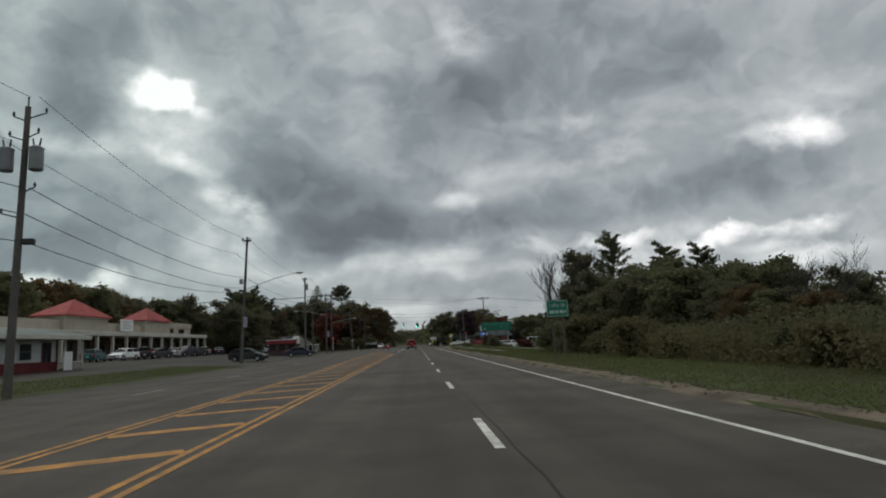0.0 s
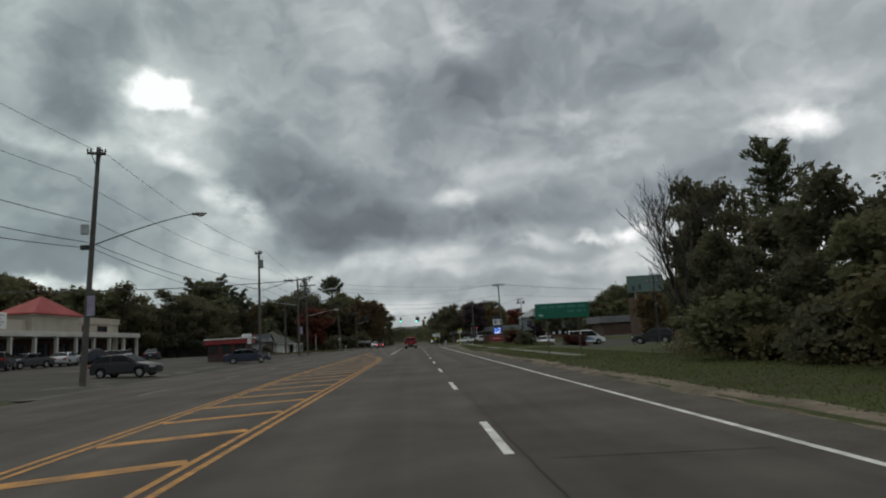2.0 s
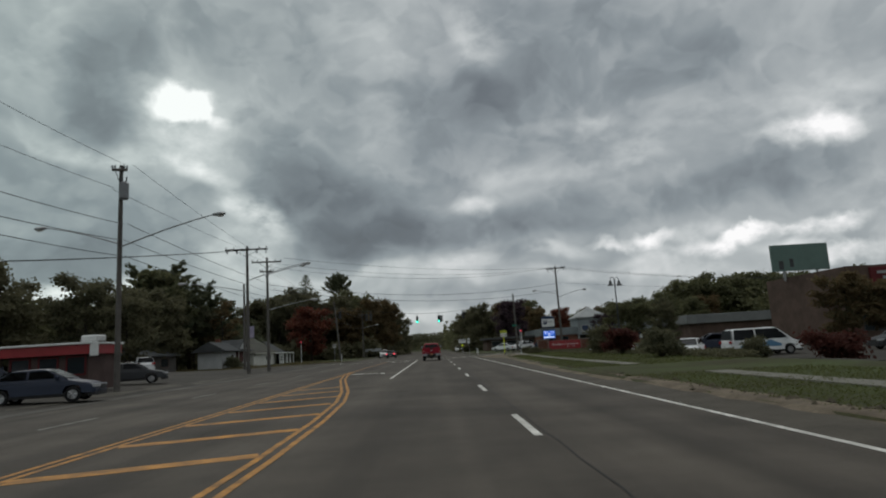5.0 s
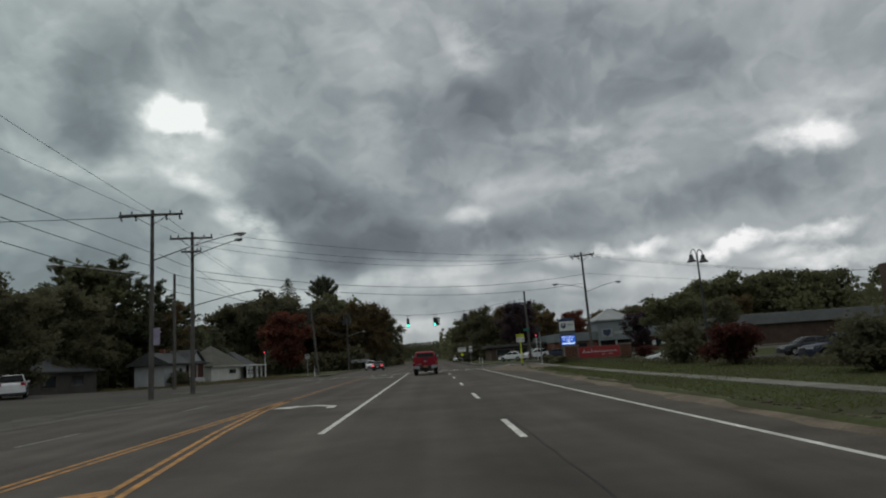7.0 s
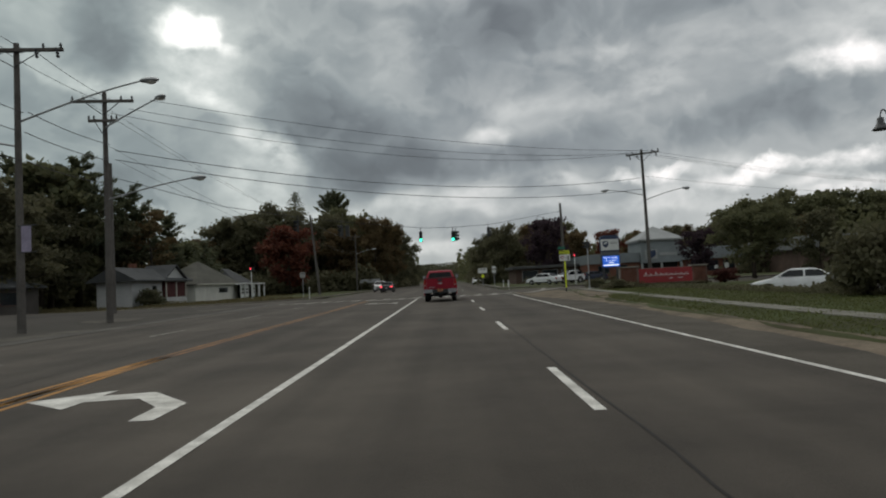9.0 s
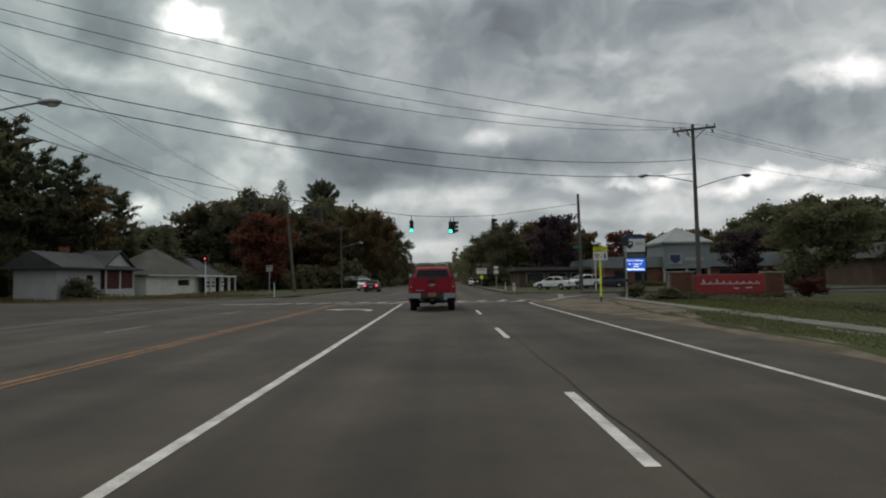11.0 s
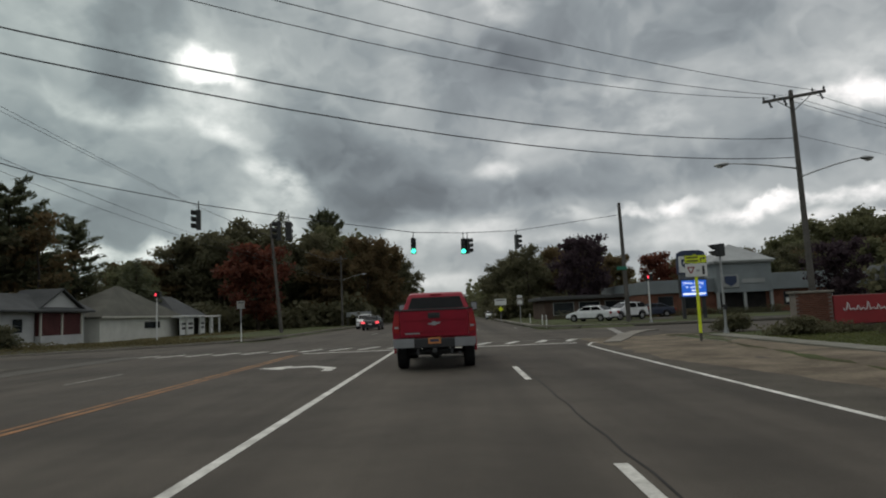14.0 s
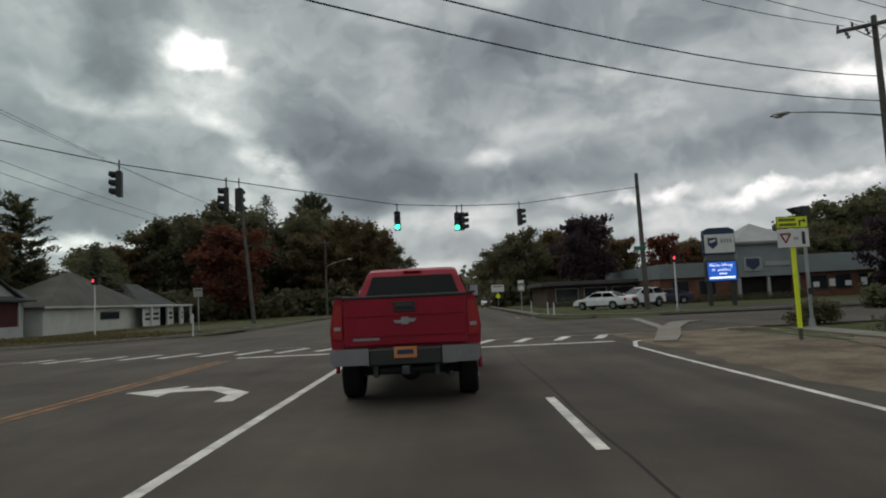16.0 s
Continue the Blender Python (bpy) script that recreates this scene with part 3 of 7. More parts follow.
# pavement slabs
slab = bx(-0.40, 0.40, -0.74, 0.74, -0.1, 0.0, bevel=0.012)
slab_mesh = mesh_from(slab, "pavement_slab")
PAVE = mat("pavement_concrete", (0.165, 0.16, 0.135), 0.85, 0, 0.2, 0.8, 25, 0.3, rand=0.12)
slab_mesh.materials.append(PAVE)
pavement = part("pavement", bx(8.9, 9.6, 66, 155, 0.0, 0.06), CONCRETE)
tagged(pavement, "narrow concrete pavement between strips of lawn", "pavement", kind="structure")
y = 66.75
while y < 155:
    if not 92 < y < 100:
        s = new("slab", slab_mesh)
        s.parent = pavement
        s.location = (9.25 + max(0, y - 120) * 0.035, y, 0.115)
    y += 1.5
# lighter worn strip along the west side of the road
tagged(part("pavement_west", bx(-15.3, -13.95, 56.2, 157.6, -0.1, 0.014), mat("worn_strip", (0.092, 0.086, 0.076), 0.88, 0, 0.35, 0.4, 25, 0.3)), "worn pale concrete strip along the parking lot", "pavement", kind="structure")


def worn_patch(x, y, rx, ry, seed, material, label):
    """A ragged thin layer of grit or patched asphalt on the ground."""
    rng = random.Random(seed)
    bm = bmesh.new()
    mid = bm.verts.new((x, y, rise(x, y) + 0.016))
    ring = []
    for k in range(26):
        a = 2 * math.pi * k / 26
        f = 1 + 0.28 * math.sin(2 * a + seed) + 0.16 * math.sin(5 * a + 2 * seed) + rng.uniform(-0.12, 0.12)
        px, py = x + rx * f * math.cos(a), y + ry * f * math.sin(a)
        ring.append(bm.verts.new((px, py, rise(px, py) + 0.010)))
    for a, b in zip(ring, ring[1:] + ring[:1]):
        bm.faces.new((mid, a, b))
    return tagged(part("worn_patch", bm, material), label, "road patch", kind="structure")


PATCH_RNG = random.Random(44)
PALE = mat("pale_grit", (0.098, 0.090, 0.076), 0.95, 0, 0.4, 0.8, 20, 0.5)
DULL = mat("patched_asphalt", (0.044, 0.041, 0.037), 0.9, 0, 0.3, 0.4, 45, 0.3)
for k in range(18):
    worn_patch(-16.2 + PATCH_RNG.uniform(-1.6, 1.2), 64 + k * 5.2 + PATCH_RNG.uniform(-2, 2), PATCH_RNG.uniform(0.4, 1.1), PATCH_RNG.uniform(1.2, 3.6), k, PALE, "pale grit washed over the edge of the lot")
for k in range(12):
    worn_patch(-21 - 9 * PATCH_RNG.random(), 62 + k * 7.5, PATCH_RNG.uniform(0.8, 2.4), PATCH_RNG.uniform(1.0, 3.0), 50 + k, DULL if k % 3 else PALE, "patched stretch of the lot surface")
# grass corner and kerb beyond the crossing
corner = [(-14.2, 180), (-14.8, 174), (-16.4, 170.2), (-18.4, 167.6), (-21, 165.6), (-24, 162.8), (-30, 160.2), (-62, 159.6)]
inner = [(x - 0.12, y + 0.36) for x, y in corner]
tagged(part("house_verge", pr([*inner, (-62, 172.4), (-14.4, 180.3)], -0.08, 0.10, "z"), mat("rough_verge", (0.044, 0.040, 0.021), 0.95, 0, 0.4, 0.5, 20, 0.6)), "rough brown and green grass before the houses", "verge", kind="structure")
tagged(part("kerb_corner_west", pr([*corner, *inner[::-1], (-14.6, 240), (-14.2, 240)], 0.0, 0.15, "z"), CONCRETE), "worn concrete kerb round the grass corner", "kerb", kind="structure")
corner = [(6.4, 240), (6.4, 181), (7.4, 176.5), (11, 173.2), (60, 172.2), (60, 171.8), (10.8, 172.8), (7.0, 176.2), (6.0, 181), (6.0, 240)]
tagged(part("kerb_corner_east", pr(corner, 0.0, 0.15, "z"), CONCRETE), "concrete kerb round the far corner", "kerb", kind="structure")

ramp = [(5.5, 152.9), (6.3, 155.2), (7.6, 159.0), (9.3, 162.6), (10.4, 163.4), (10.7, 162.8), (9.8, 162.0), (8.3, 158.7), (7.0, 155.0), (6.1, 152.8)]
tagged(part("kerb_ramp", pr(ramp, -0.05, 0.055, "z"), CONCRETE), "pale worn concrete kerb ramp at the corner", "kerb", kind="structure")


def stripe(name, pts, w, material, label, z=0.006):
    """A painted line along points, w wide."""
    bm = bmesh.new()
    prev = None
    n = len(pts)
    for k, p in enumerate(pts):
        a, b = Vector(pts[max(k - 1, 0)]), Vector(pts[min(k + 1, n - 1)])
        d = (b - a).normalized()
        nrm = Vector((-d.y, d.x)) * w / 2
        q = Vector(p)
        ring = (bm.verts.new((q.x - nrm.x, q.y - nrm.y, z)), bm.verts.new((q.x + nrm.x, q.y + nrm.y, z)))
        if prev:
            bm.faces.new((prev[0], ring[0], ring[1], prev[1]))
        prev = ring
    bmesh.ops.recalc_face_normals(bm, faces=bm.faces[:])
    return tagged(part(name, bm, material), label, "road marking", kind="structure")


D_X, E_X, L_X, Y_X = 1.345, 4.69, -2.49, -2.62
stripe("edge_line", [(E_X, -60), (E_X, 60), (E_X, 149), (E_X + 0.06, 152), (E_X + 0.5, 153.6), (E_X + 1.6, 154.8)], 0.115, WHITE_LINE, "solid white edge line")
y = -33.0
while y < 150:
    stripe("lane_dash", [(D_X, y), (D_X, y + 3.1)], 0.13, WHITE_LINE, "white lane dash")
    y += 10.25
for y in (-8, 2.2, 12.5, 22.7, 33.4, 44, 55.2, 66, 76, 86, 96, 105, 115.3, 125, 134.7, 144.4):
    stripe("lane_dash", [(-9.3 if y < 40 else -9.95, y), (-9.3 if y < 40 else -9.95, y + 2.8)], 0.12, WORN_LINE, "faded white lane dash of the oncoming side")
stripe("turn_lane_line", [(L_X, 103), (L_X, 153.6)], 0.14, WHITE_LINE, "solid white turn-lane line")
# hatched yellow island
left_of = lambda y: -5.0 if y < 36 else -5.0 - min(1.0, (y - 36) / 30) * 1.05
for off in (-0.12, 0.12):
    stripe("island_line", [(Y_X + off, -60), (Y_X + off, 79), (Y_X - 0.12 + off, 84), (Y_X - 0.4 + off, 89), (Y_X - 0.95 + off, 94), (Y_X - 1.7 + off, 99), (Y_X - 2.6 + off, 105), (-6.0 + off, 112), (-6.36 + off, 118)], 0.11, YELLOW, "double yellow line round the hatched island")
    stripe("island_line", [(left_of(y) + off, y) for y in range(-60, 92, 4)] + [(-6.2 + off, 100), (-6.36 + off, 118)], 0.11, YELLOW, "double yellow line round the hatched island")
    stripe("centre_line", [(-6.36 + off, 118), (-6.4 + off, 153.5)], 0.13, FADED_YELLOW, "faded double yellow centre line")
y = -31.64
while y < 98:
    stripe("hatch_bar", [(left_of(y) + 0.2, y), (Y_X - 0.2 - max(0.0, y - 79) ** 1.7 * 0.0105, y + 1.0)], 0.42, YELLOW, "yellow diagonal bar of the hatched island", z=0.005)
    y += 3.06
# stop line and crosswalk
stripe("stop_line", [(-6.3, 154.3), (4.7, 154.0)], 0.30, WHITE_LINE, "white stop line at the crossing")
stripe("crosswalk_line", [(-6.8, 157.9), (6.5, 157.2)], 0.14, WORN_LINE, "white crosswalk line", z=0.008)
x = -14.2
while x < 6.2:
    stripe("crosswalk_bar", [(x, 155.5 - (x + 4) * 0.02), (x + 0.6, 157.2 - (x + 4) * 0.02)], 0.30, WHITE_LINE, "white slanted crosswalk bar", z=0.01)
    x += 1.25
stripe("side_stop_line", [(7.8, 158.6), (9.6, 169.0)], 0.4, WORN_LINE, "worn white stop line of the side street", z=0.012)
for x in (-6.5, -3, 1.5, 4.5, 5.5):
    stripe("far_lane_dash", [(x, 177.0), (x + 0.1, 180)], 0.14, WORN_LINE, "worn white marking beyond the crossing", z=0.01)


def turn_arrow(y):
    bm = bmesh.new()
    for pts in (((-5.9, y + 0.75), (-5.0, y + 0.05), (-5.0, y + 1.45)), ((-5.0, y + 0.55), (-4.3, y + 0.62), (-4.3, y + 1.12), (-5.0, y + 1.0)),
                ((-4.3, y + 0.62), (-3.75, y - 0.1), (-3.45, y + 0.1), (-4.3, y + 1.12)), ((-3.75, y - 0.1), (-3.70, y - 0.9), (-3.42, y - 0.9), (-3.45, y + 0.1))):
        bm.faces.new([bm.verts.new((px, py, 0.007)) for px, py in pts])
    bmesh.ops.recalc_face_normals(bm, faces=bm.faces[:])
    return tagged(part("turn_arrow", bm, WHITE_LINE), "white left-turn arrow painted on the lane", "road marking", kind="structure", group="turn arrows")


turn_arrow(112.0)
turn_arrow(146.3)

# sealed cracks and seams in the asphalt
def crack(pts, w, wob, seed, label):
    rng = random.Random(seed)
    out = []
    for (x0, y0), (x1, y1) in zip(pts, pts[1:]):
        n = max(2, int(math.hypot(x1 - x0, y1 - y0) / 0.8))
        out += [(x0 + (x1 - x0) * i / n + rng.uniform(-wob, wob), y0 + (y1 - y0) * i / n) for i in range(n)]
    stripe("tar_seam", out + [pts[-1]], w, TAR, label, z=0.004)


crack([(1.56, -40), (1.52, 60), (1.50, 153)], 0.03, 0.025, 1, "dark sealed seam along the lane line")
crack([(-6.0, -40), (-6.7, 40), (-7.6, 150)], 0.03, 0.05, 2, "dark sealed seam in the oncoming lane")
C_RNG = random.Random(12)
for k in range(22):
    y = 6 + 6.6 * k + C_RNG.uniform(-2, 2)
    x = C_RNG.choice((-12.5, -9.8, -2.2, 1.8))
    crack([(x, y), (x + C_RNG.uniform(1.2, 2.8), y + C_RNG.uniform(-0.3, 0.3))], 0.02, 0.03, 40 + k, "thin dark crack across the lane")


def lumps(name, label, spots, material, seed):
    """Broken clods and stones along a ragged edge, joined; a spot is x, y, z, size."""
    rng = random.Random(seed)
    vs, fs = [], []
    for x, y, z, s in spots:
        k = len(vs)
        for dx, dy, dz in ((1, 0, 0), (0.2, 1, 0.1), (-1, 0.1, 0), (0, -1, 0.1), (0.1, 0, 0.7), (0, 0, -0.5)):
            vs.append((x + dx * s * rng.uniform(0.6, 1.3), y + dy * s * rng.uniform(0.7, 1.8), z + dz * s * rng.uniform(0.5, 1.1)))
        fs += [(k + a, k + b, k + 4) for a, b in ((0, 1), (1, 2), (2, 3), (3, 0))] + [(k + b, k + a, k + 5) for a, b in ((0, 1), (1, 2), (2, 3), (3, 0))]
    me = bpy.data.meshes.new(name)
    me.from_pydata(vs, [], fs)
    return tagged(part(name, me, material), label, "rubble", kind="stuff")


V_RNG = random.Random(31)
lumps("verge_clods", "broken sods and stones along the road edge", [(right_edge(y) + V_RNG.gauss(0.45, 0.16), y, 0.09, V_RNG.uniform(0.03, 0.09)) for y in [V_RNG.uniform(0, 104) for _ in range(520)]], mat("crumbled_sod", (0.085, 0.072, 0.052), 0.95, 0, 0.45, 3, 20, 0.5), 5)

# ---- trees ----
def limb_tree(rng, height, spread, trunk_r, clear=0.3, branches=14, twig=True):
    """Trunk and limbs; returns the mesh and the places of limb ends."""
    bm = bmesh.new()
    bend = [Vector((0, 0, 0))]
    for k in range(1, 6):
        bend.append(bend[-1] + Vector((rng.uniform(-0.05, 0.05) * height * 0.3, rng.uniform(-0.05, 0.05) * height * 0.3, height * 0.9 / 5)))
    tube(bm, bend, trunk_r, 8, trunk_r * 0.15)
    ends = []
    for i in range(branches):
        f = clear + (0.97 - clear) * (i + rng.random()) / branches
        k = min(4, int(f * 5))
        base = bend[k].lerp(bend[k + 1], f * 5 - k)
        a = i * 2.4 + rng.uniform(-0.5, 0.5)
        reach = spread * (0.55 + 0.45 * math.sin(math.pi * min(1, max(0, (f - clear) / (1 - clear)) * 0.85 + 0.15))) * rng.uniform(0.7, 1.05)
        tip = base + Vector((math.cos(a) * reach, math.sin(a) * reach, reach * rng.uniform(0.25, 0.75)))
        mid = base.lerp(tip, 0.5) + Vector((0, 0, -0.08 * reach))
        tube(bm, [base, mid, tip], trunk_r * 0.38 * (1.1 - f * 0.6), 5, trunk_r * 0.06)
        ends += [tip, mid]
        if twig:
            for _ in range(2):
                t2 = mid.lerp(tip, rng.random()) + Vector((rng.uniform(-1, 1), rng.uniform(-1, 1), rng.uniform(0.1, 0.9))) * reach * 0.4
                tube(bm, [mid.lerp(tip, 0.4), t2], trunk_r * 0.13, 4, trunk_r * 0.04)
                ends.append(t2)
    ends.append(bend[-1])
    return mesh_from(bm, "trunk"), ends


def leafy(rng, ends, puff, count, leaf):
    """Leaves in uneven clumps about the limb ends."""
    r = np.random.RandomState(rng.randrange(1 << 30))
    e = np.array([tuple(p) for p in ends])
    pick = e[r.randint(0, len(e), count)]
    size = puff * (0.55 + 0.75 * r.rand(len(e)))
    d = r.normal(size=(count, 3))
    d /= np.linalg.norm(d, axis=1)[:, None]
    rad = size[r.randint(0, len(e), count)] * r.rand(count) ** 0.45
    c = pick + d * rad[:, None] * np.array([1, 1, 0.72])
    u = r.normal(size=(count, 3))
    u /= np.linalg.norm(u, axis=1)[:, None]
    s = np.cross(u, r.normal(size=(count, 3)))
    s /= np.linalg.norm(s, axis=1)[:, None]
    k = leaf * (0.6 + 0.8 * r.rand(count))[:, None]
    return quads_mesh("crown", c, u * k, s * k * 0.8)


def conifer_mesh(rng, height, spread, gaps=0.15, count=2600):
    r = np.random.RandomState(rng.randrange(1 << 30))
    cs, us, ss = [], [], []
    layers = int(height / 0.55)
    for i in range(layers):
        f = i / layers
        z = height * (0.14 + 0.86 * f)
        reach = spread * (1 - f) ** 0.75 * r.uniform(0.75, 1.2) + 0.25
        for a in np.arange(0, 2 * math.pi, 2 * math.pi / max(5, int(11 * (1 - f) + 4))) + r.rand() * 2:
            if r.rand() < gaps:
                continue
            rr = reach * r.uniform(0.75, 1.1)
            for q in np.linspace(0.25, 1, max(2, int(rr / 0.45))):
                droop = -0.22 * rr * q * q + 0.1 * rr * q
                p = np.array([math.cos(a) * rr * q, math.sin(a) * rr * q, z + droop])
                for _ in range(6):
                    cs.append(p + r.normal(size=3) * 0.20)
                    u = np.array([math.cos(a), math.sin(a), -0.25]) + r.normal(size=3) * 0.35
                    u /= np.linalg.norm(u)
                    s = np.cross(u, r.normal(size=3))
                    s /= np.linalg.norm(s)
                    k = (0.24 + 0.20 * r.rand()) * (0.6 + 0.4 * (1 - f))
                    us.append(u * k)
                    ss.append(s * k * 0.42)
    bm = bmesh.new()
    tube(bm, [(0, 0, 0), (0.05, 0.03, height * 0.5), (0, 0, height * 0.97)], height * 0.018 + 0.05, 7, 0.03)
    return mesh_from(bm, "trunk"), quads_mesh("crown", cs, us, ss)


def white_pine_mesh(rng, height, spread):
    """A tall old pine: bare below, uneven rising plumes of needles above."""
    r = np.random.RandomState(rng.randrange(1 << 30))
    bm = bmesh.new()
    tube(bm, [(0, 0, 0), (0.1, 0.1, height * 0.5), (0, 0, height * 0.98)], height * 0.014 + 0.06, 7, 0.05)
    cs, us, ss = [], [], []
    for i in range(42):
        f = 0.36 + 0.62 * (i / 41) ** 0.9
        a = i * 2.4 + r.uniform(-0.5, 0.5)
        reach = spread * (1.0 - 0.62 * ((f - 0.36) / 0.62) ** 1.6) * r.uniform(0.5, 1.2)
        base = Vector((0, 0, height * f))
        rising = r.uniform(0.05, 0.35) + 0.8 * f * f * r.uniform(0.5, 1.2)
        tip = base + Vector((math.cos(a) * reach, math.sin(a) * reach, reach * rising))
        mid = base.lerp(tip, 0.55) - Vector((0, 0, 0.10 * reach))
        tube(bm, [base, mid, tip], 0.075, 4, 0.02)
        for _ in range(70):
            q = 0.22 + 0.83 * r.rand() ** 0.8
            on = base.lerp(mid, q / 0.55) if q < 0.55 else mid.lerp(tip, (q - 0.55) / 0.45)
            along = np.array((tip - mid).normalized())
            p = np.array(on) + r.normal(size=3) * np.array([0.30, 0.30, 0.17]) * (0.45 + 0.22 * reach)
            u = along * 0.9 + r.normal(size=3) * 0.55 + np.array([0, 0, 0.35])
            u /= np.linalg.norm(u)
            s = np.cross(u, r.normal(size=3))
            s /= np.linalg.norm(s)
            k = 0.30 + 0.36 * r.rand()
            cs.append(p)
            us.append(u * k)
            ss.append(s * k * 0.26)
    return mesh_from(bm, "trunk"), quads_mesh("crown", cs, us, ss)


def fan_pine_mesh(rng, height, spread):
    """An old pine whose rising limbs spread like a fan from the head of a bare trunk."""
    r = np.random.RandomState(rng.randrange(1 << 30))
    bm = bmesh.new()
    tube(bm, [(0, 0, 0), (0.1, 0.1, height * 0.5), (0, 0, height * 0.95)], height * 0.014 + 0.06, 7, 0.05)
    cs, us, ss = [], [], []
    for i in range(40):
        f = i / 39
        a = i * 2.4 + r.uniform(-0.3, 0.3)
        lift = radians(-8 + 86 * f ** 0.85) + r.uniform(-0.1, 0.1)
        reach = spread * r.uniform(0.8, 1.06)
        base = Vector((0, 0, height - spread * 1.5 + spread * 0.75 * f))
        hub = Vector((0, 0, height - spread * 0.98))
        tip = hub + Vector((math.cos(a) * math.cos(lift), math.sin(a) * math.cos(lift), math.sin(lift))) * reach
        mid = base.lerp(tip, 0.5) - Vector((0, 0, 0.08 * reach))
        tube(bm, [base, mid, tip], 0.07, 4, 0.02)
        along = np.array((tip - mid).normalized())
        for _ in range(95):
            q = 0.30 + 0.72 * r.rand() ** 0.7
            on = base.lerp(mid, q / 0.5) if q < 0.5 else mid.lerp(tip, (q - 0.5) / 0.5)
            u = along * 1.0 + r.normal(size=3) * 0.42
            u /= np.linalg.norm(u)
            across = np.cross(u, r.normal(size=3))
            across /= np.linalg.norm(across)
            k = 0.26 + 0.26 * r.rand()
            cs.append(np.array(on) + r.normal(size=3) * 0.19)
            us.append(u * k)
            ss.append(across * k * 0.26)
    return mesh_from(bm, "trunk"), quads_mesh("crown", cs, us, ss)


TREE_KINDS, TREE_TOPS = {}, {}


def tree_kind(key, make, bark, leaves):
    trunk, crown = make()
    trunk.materials.append(bark)
    for p in trunk.polygons:
        p.use_smooth = True
    if crown:
        crown.materials.append(leaves)
    tops = [v.co.z for me in (trunk, crown) if me for v in me.vertices]
    TREE_KINDS[key] = (trunk, crown)
    TREE_TOPS[key] = sorted(tops)[-max(1, len(tops) // 2000)]


def broad(seed, h, spread, tr, count, leaf, puff, clear=0.25, branches=16):
    def make():
        rng = random.Random(seed)
        trunk, ends = limb_tree(rng, h, spread, tr, clear, branches)
        return trunk, leafy(rng, ends, puff, count, leaf)
    return make


# every kind is 10 m tall (a shrub 2 m) and scaled to its tree
tree_kind("oak", broad(1, 10, 3.6, 0.22, 6500, 0.17, 1.15), BARK, L_GREEN)
tree_kind("oak_b", broad(2, 10, 3.0, 0.20, 4600, 0.20, 1.05, 0.2), BARK, L_GREEN)
tree_kind("dark", broad(3, 10, 3.4, 0.22, 9000, 0.145, 1.10, 0.12), BARK, L_DARK)
tree_kind("dark_b", broad(4, 10, 2.9, 0.2, 9000, 0.145, 1.05, 0.1, 18), BARK, L_DARK)
tree_kind("turning", broad(5, 10, 3.3, 0.21, 8000, 0.15, 1.05, 0.2), BARK, L_AUTUMN)
tree_kind("turning_b", broad(6, 10, 2.8, 0.2, 4200, 0.20, 1.0, 0.2), BARK, L_AUTUMN)
tree_kind("red", broad(7, 10, 3.2, 0.2, 5000, 0.19, 1.1, 0.12), BARK, L_RED)
tree_kind("purple", broad(8, 10, 3.4, 0.22, 5600, 0.19, 1.1, 0.15), BARK, L_PURPLE)
tree_kind("sparse", broad(9, 10, 2.4, 0.16, 1500, 0.17, 0.8, 0.3, 12), GREYBARK, L_AUTUMN)
tree_kind("spruce_b", lambda: conifer_mesh(random.Random(12), 10, 2.8, 0.3), BARK, NEEDLE)
tree_kind("pine", lambda: white_pine_mesh(random.Random(13), 10 * 2.5, 4.2), BARK, NEEDLE)
tree_kind("fir", lambda: conifer_mesh(random.Random(15), 25, 4.6, 0.12), BARK, NEEDLE)
tree_kind("fan_pine", lambda: fan_pine_mesh(random.Random(14), 25, 4.3), BARK, NEEDLE)


def bare():
    """A leafless tree: a forked trunk and fine rising limbs."""
    rng = random.Random(21)
    low, high = bmesh.new(), bmesh.new()

    def grow(p, d, length, r, level):
        q = p + d * length
        bend = Vector((rng.uniform(-1, 1), rng.uniform(-1, 1), 0)) * length * 0.06
        tube(low if level > 3 else high, [p, p.lerp(q, 0.5) + bend, q], r, 5 if level > 2 else 4, r * 0.62)
        if level == 0:
            return
        for k in range(3 if level > 1 else 2):
            e = (d + Vector((rng.uniform(-0.75, 0.75), rng.uniform(-0.75, 0.75), rng.uniform(0.0, 0.45)))).normalized()
            grow(p.lerp(q, rng.uniform(0.4, 1.0)), e, length * rng.uniform(0.6, 0.85), max(0.011, r * 0.56), level - 1)
    for k in range(3):
        grow(Vector((0.15 * k - 0.15, 0.1 * (k % 2), 0)), Vector((0.22 * (k - 1), rng.uniform(-0.2, 0.2), 1)).normalized(), 3.0, 0.11, 5)
    return mesh_from(low, "trunk"), mesh_from(high, "limbs")


tree_kind("bare", bare, GREYBARK, GREYBARK)


def shrub(seed, count=2600, leaf=0.09):
    def make():
        rng = random.Random(seed)
        bm = bmesh.new()
        ends = []
        for i in range(16):
            a = i * 2.4
            tip = Vector((math.cos(a) * rng.uniform(0.2, 0.85), math.sin(a) * rng.uniform(0.2, 0.85), rng.uniform(0.5, 1.6)))
            tube(bm, [(0, 0, 0), tip * 0.5 + Vector((0, 0, 0.1)), tip], 0.03, 4, 0.008)
            ends.append(tip)
        return mesh_from(bm, "stem"), leafy(rng, ends, 0.55, count, leaf)
    return make


